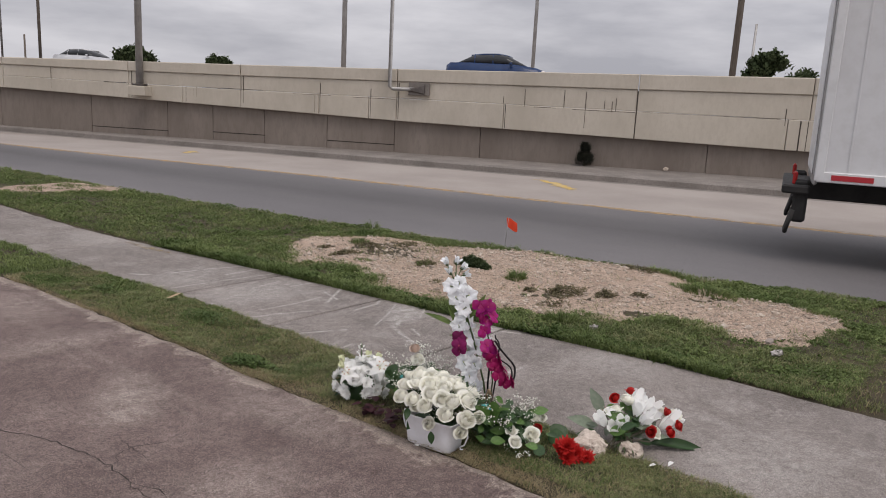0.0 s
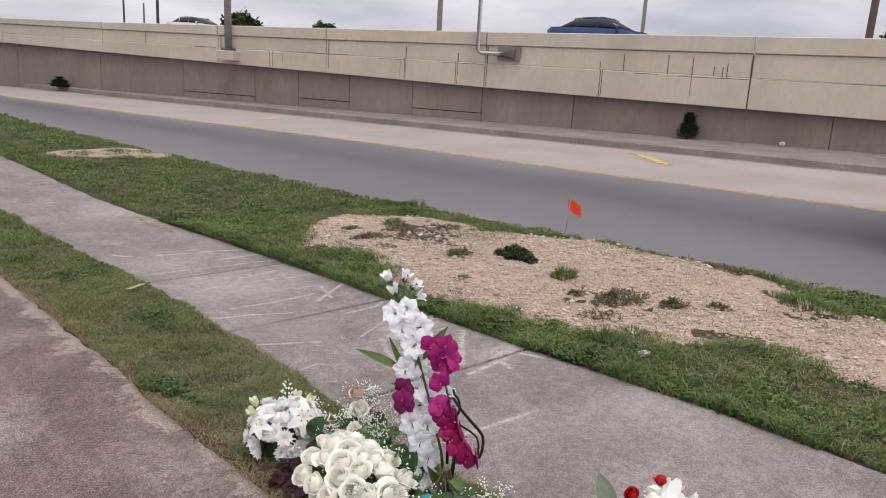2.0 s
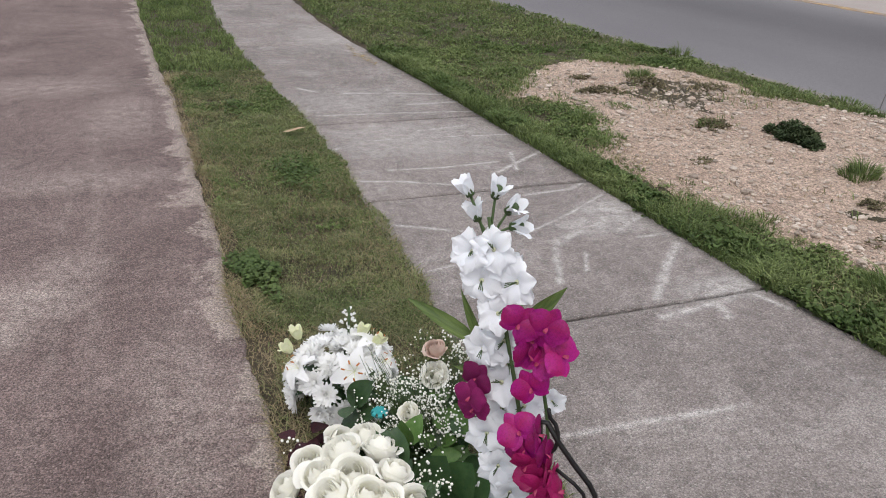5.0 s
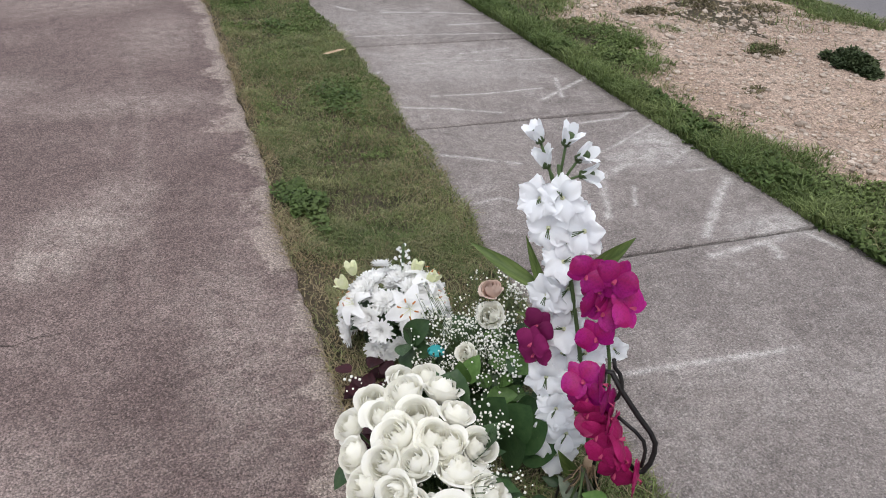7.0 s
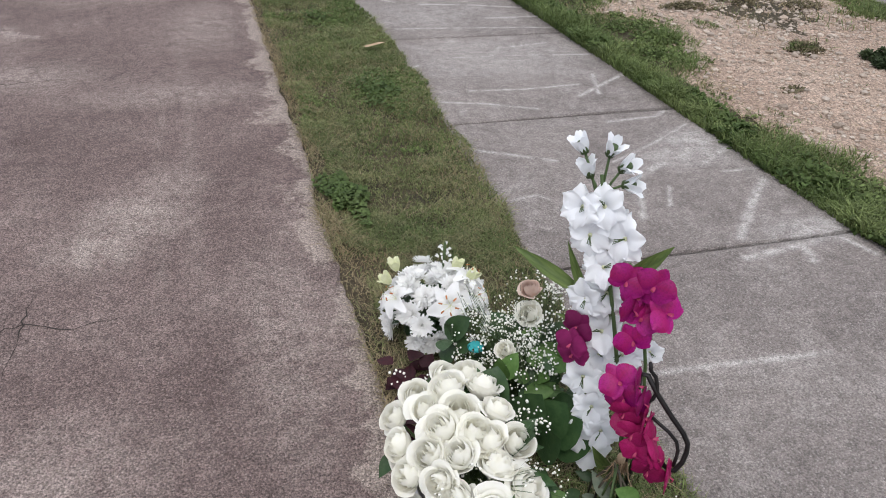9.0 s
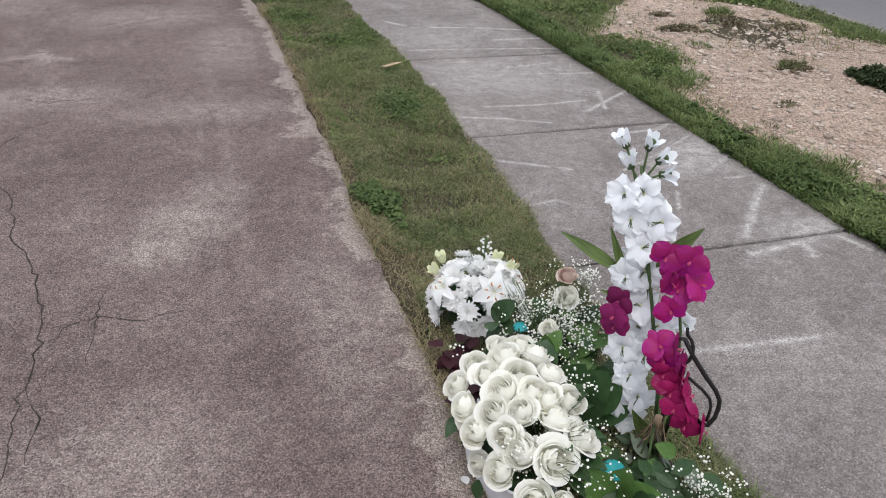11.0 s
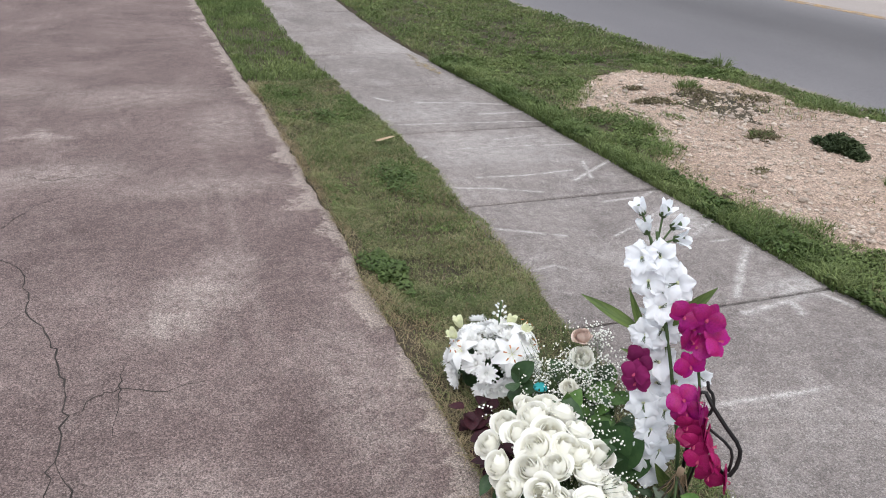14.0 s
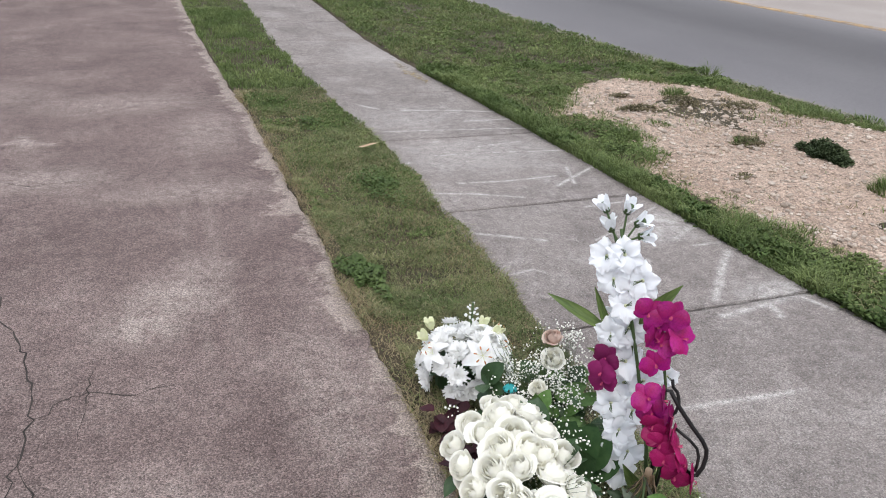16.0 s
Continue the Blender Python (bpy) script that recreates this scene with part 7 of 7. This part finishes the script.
def pickup(x, y, z, turn):
    m = pose(x, y, z, 0, 0, turn)
    ob = thing("pickup_truck", x, y, z, "blue pickup truck standing far down the road", "truck")
    sec = lambda px, w0, z0, z1, t: [(px, -w0, z0), (px, -w0, (z0 + z1) / 2), (px, -w0 * t, z1), (px, w0 * t, z1), (px, w0, (z0 + z1) / 2), (px, w0, z0)]
    loft("body", [sec(*r) for r in ((-2.7, 0.9, 0.5, 1.05, 0.97), (-2.5, 0.95, 0.42, 1.1, 0.97), (1.0, 0.95, 0.42, 1.12, 0.96), (2.4, 0.93, 0.42, 1.05, 0.92), (2.7, 0.85, 0.5, 0.95, 0.9))], CARBLUE, ob, m)
    loft("cab", [sec(*r) for r in ((-0.9, 0.84, 1.08, 1.12, 0.95), (-0.6, 0.86, 1.08, 1.78, 0.82), (0.6, 0.86, 1.08, 1.8, 0.82), (1.4, 0.84, 1.08, 1.12, 0.9))], GLASS, ob, m)
    loft("roof", [sec(*r) for r in ((-0.65, 0.7, 1.74, 1.8, 0.95), (0.0, 0.72, 1.79, 1.86, 0.95), (0.65, 0.7, 1.74, 1.8, 0.95))], CARBLUE, ob, m)
    for sx in (-1.7, 1.8):
        for sy in (-0.85, 0.85):
            wheel(ob, m @ pose(sx, sy, 0.36))
    for s in (-1, 1):
        put("tail_lamp", box_mesh("tail_lamp", 0.06, 0.14, 0.36, 0.02), LAMP, ob, m @ pose(-2.7, 0.83 * s, 0.86))
    put("bumper", box_mesh("bumper", 0.16, 1.8, 0.2, 0.04), STEEL, ob, m @ pose(-2.78, 0, 0.5))
    put("plate", box_mesh("plate", 0.02, 0.32, 0.15, 0.01), PLATE, ob, m @ pose(-2.87, 0, 0.55))


pickup(5.75, 30.2, ROAD_Z, 97)

# ---- box truck on the road ----
TRUCKWHITE = material("white_truck_paint", (0.62, 0.62, 0.63), (0.70, 0.70, 0.71), 0.8, (0.50, 0.49, 0.48), 6, 0.25, 0.4, 0.03, 12)
BOXPANEL = material("white_box_panel", (0.60, 0.60, 0.615), (0.67, 0.67, 0.68), 0.6, (0.48, 0.47, 0.46), 4, 0.25, 0.45, 0.04, 10)
BLACKPART = material("black_chassis_paint", (0.018, 0.017, 0.017), (0.04, 0.038, 0.036), 3, rough=0.7, bump=0.15)
REDTAPE = material("red_reflective_tape", (0.40, 0.03, 0.04), (0.46, 0.04, 0.05), 5, rough=0.4, bump=0.0)
LETTER = material("black_lettering", (0.015, 0.015, 0.017), (0.02, 0.02, 0.022), 5, rough=0.5, bump=0.0)
LIME = material("green_fruit_picture", (0.20, 0.36, 0.08), (0.30, 0.44, 0.14), 8, rough=0.5, bump=0.0)
AMBER = material("amber_lamp_lens", (0.55, 0.13, 0.03), (0.6, 0.18, 0.04), 4, rough=0.25, bump=0.0)


def box_truck(x, y, way):
    """x, y: the near rear corner on the road; way: its heading. Local axes: +x ahead, +y away from the near side, z up."""
    a = math.degrees(math.atan2(way[1], way[0]))
    m = pose(x, y, ROAD_Z, 0, 0, a)
    ob = thing("box_truck", x, y, ROAD_Z, "white box truck with produce lettering driving on the frontage road", "truck")
    P = lambda name, me, mat, at=(0, 0, 0), parent=None, label="": put(name, me, mat, parent or ob, m @ pose(*at), label)
    W = 2.3
    L = 5.2
    box_ob = P("cargo_box", box_mesh("cargo_box", L, W, 2.3, 0.04, (L / 2, W / 2, 2.15)), BOXPANEL)
    for k in range(11):
        P("panel_seam", box_mesh("panel_seam", 0.02, 0.012, 2.1, 0.003, (0.3 + 0.46 * k, -0.004, 2.15)), BOXPANEL, parent=box_ob)
    for z in (1.03, 3.27):
        P("side_rail", box_mesh("side_rail", L + 0.02, 0.04, 0.12, 0.01, (L / 2, -0.012, z)), TRUCKWHITE, parent=box_ob)
    for px in (0.35, 2.5, 4.6):
        P("reflective_tape", box_mesh("reflective_tape", 0.42, 0.006, 0.06, 0.001, (px, -0.036, 1.03)), REDTAPE, parent=box_ob)
    for px in (0.02, L - 0.06):
        P("corner_post", box_mesh("corner_post", 0.1, 0.05, 2.34, 0.01, (px, -0.008, 2.15)), TRUCKWHITE, parent=box_ob)
    P("rear_frame", box_mesh("rear_frame", 0.05, W + 0.04, 2.4, 0.02, (-0.02, W / 2, 2.13)), STEEL, parent=box_ob)
    P("roll_door", box_mesh("roll_door", 0.02, W - 0.3, 2.1, 0.01, (-0.055, W / 2, 2.1)), TRUCKWHITE, parent=box_ob)
    for px in (0.18, L - 0.3):
        P("marker_plate", box_mesh("marker_plate", 0.16, 0.012, 0.2, 0.003, (px, -0.01, 3.08)), BLACKPART, parent=box_ob)
    # lettering: the brand as plain shapes, the word that can be read
    for k in range(10):
        u = (k - 4.5) / 4.5
        P("brand_shape", box_mesh("brand_shape", 0.17, 0.006, 0.3, 0.02, (2.3 - 1.05 * u * -1, -0.012, 2.98 - 0.22 * u * u)), REDTAPE, parent=box_ob)
    word = bpy.data.curves.new("word", "FONT")
    word.body, word.size, word.space_character, word.extrude, word.align_x = "PRODUCE", 0.3, 1.45, 0.002, "CENTER"
    word.materials.append(LETTER)
    t = new("lettering", word)
    t.parent = box_ob
    t.matrix_basis = pose(2.3, -0.014, 2.42, 90, 0, 0)
    for k in range(3):
        P("small_writing", box_mesh("small_writing", 0.9 - 0.2 * k, 0.005, 0.025, 0.002, (2.3, -0.012, 2.08 - 0.07 * k)), LETTER, parent=box_ob)
    for px, mt in ((0.95, AMBER), (3.75, LIME)):
        me = tube_mesh("fruit_picture", [(px, -0.008, 2.5), (px, -0.014, 2.5)], 0.16, 18)
        P("fruit_picture", me, mt, parent=box_ob)
    # chassis and lift
    P("chassis_rail", box_mesh("chassis_rail", 7.0, 0.9, 0.22, 0.02, (3.4, W / 2, 0.82)), BLACKPART)
    P("fuel_tank", box_mesh("fuel_tank", 0.9, 0.45, 0.42, 0.06, (3.1, 0.4, 0.62)), BLACKPART)
    P("battery_box", box_mesh("battery_box", 0.5, 0.4, 0.35, 0.04, (4.1, 0.4, 0.62)), BLACKPART)
    P("lift_gate", box_mesh("lift_gate", 0.3, W - 0.1, 0.1, 0.02, (-0.2, W / 2, 0.86)), BLACKPART)
    for py in (0.25, W - 0.25):
        P("lift_arm", box_mesh("lift_arm", 0.16, 0.16, 0.5, 0.03, (-0.14, py, 0.72)), BLACKPART)
        P("step_loop", tube_mesh("step_loop", [(-0.2, py - 0.16, 0.62), (-0.26, py - 0.16, 0.36), (-0.26, py + 0.16, 0.36), (-0.2, py + 0.16, 0.62)], 0.025, 7), BLACKPART)
        P("tail_lamp", box_mesh("tail_lamp", 0.05, 0.12, 0.16, 0.02, (-0.22, py, 0.98)), LAMP)
    P("mudflap", box_mesh("mudflap", 0.02, 0.6, 0.6, 0.005, (0.98, 0.4, 0.5)), BLACKPART)

    def big_wheel(px, py):
        w = P("wheel", tube_mesh("wheel", [(px, py - 0.13, 0.4), (px, py - 0.1, 0.4), (px, py + 0.1, 0.4), (px, py + 0.13, 0.4)], 0.4, 26, 1.0), TYRE)
        P("rim", tube_mesh("rim", [(px, py - 0.14, 0.4), (px, py - 0.09, 0.4)], 0.23, 18), STEEL, parent=w)
        P("hub", tube_mesh("hub", [(px, py - 0.17, 0.4), (px, py - 0.1, 0.4)], 0.08, 12), KERB, parent=w)

    for px, ys in ((1.75, (0.14, 0.42, W - 0.42, W - 0.14)), (5.7, (0.16, W - 0.16))):
        for py in ys:
            big_wheel(px, py)
    # cab
    def sec(px, z0, z1, tuck, y0=0.1):
        w0, mid = W / 2 - y0, W / 2
        return [(px, mid - w0, z0), (px, mid - w0, (z0 + z1) / 2), (px, mid - w0 * tuck, z1), (px, mid + w0 * tuck, z1), (px, mid + w0, (z0 + z1) / 2), (px, mid + w0, z0)]
    loft("cab", [sec(*r) for r in ((5.25, 0.75, 2.42, 0.94), (5.4, 0.7, 2.5, 0.93), (6.35, 0.7, 2.48, 0.92), (6.75, 0.6, 2.0, 0.94), (7.0, 0.55, 1.4, 0.97), (7.1, 0.55, 1.1, 0.98))], TRUCKWHITE, ob, m)
    v = [(6.45, 0.24, 2.36), (6.45, W - 0.24, 2.36), (6.98, W - 0.16, 1.5), (6.98, 0.16, 1.5)]
    P("windscreen", mesh_of("windscreen", [(p[0] + 0.03, p[1], p[2] + 0.01) for p in v] + [(p[0] - 0.02, p[1], p[2]) for p in v], [(0, 1, 2, 3), (0, 4, 5, 1), (2, 6, 7, 3)]), GLASS)
    P("door_window", box_mesh("door_window", 0.78, 0.03, 0.6, 0.02, (6.2, 0.135, 1.9)), GLASS)
    P("rear_side_window", box_mesh("rear_side_window", 0.16, 0.03, 0.6, 0.02, (5.55, 0.135, 1.9)), GLASS)
    P("door_handle", box_mesh("door_handle", 0.2, 0.03, 0.04, 0.01, (5.75, 0.08, 1.4)), BLACKPART)
    P("wheel_arch", tube_mesh("wheel_arch", [(5.18, 0.1, 0.62), (5.3, 0.08, 0.85), (5.7, 0.06, 0.98), (6.1, 0.08, 0.85), (6.22, 0.1, 0.62)], 0.06, 7), TRUCKWHITE)
    P("bumper", box_mesh("bumper", 0.22, W - 0.05, 0.28, 0.05, (7.12, W / 2, 0.55)), BLACKPART)
    P("grille", box_mesh("grille", 0.04, 1.3, 0.3, 0.02, (7.1, W / 2, 0.95)), BLACKPART)
    for py in (0.3, W - 0.3):
        P("headlight", box_mesh("headlight", 0.08, 0.36, 0.18, 0.03, (7.06, py, 0.82)), REFLECT)
        P("mirror", box_mesh("mirror", 0.12, 0.2, 0.4, 0.03, (6.75, -0.08 if py < 1 else W + 0.08, 1.85)), BLACKPART)
    for k in range(5):
        P("roof_lamp", box_mesh("roof_lamp", 0.1, 0.14, 0.07, 0.02, (6.2, 0.3 + 0.42 * k, 2.52)), AMBER)
    P("air_stack", box_mesh("air_stack", 0.16, 0.3, 1.3, 0.04, (5.15, 0.25, 1.75)), BLACKPART)
    return ob


box_truck(10.38, 2.47, (0.272, -0.962))
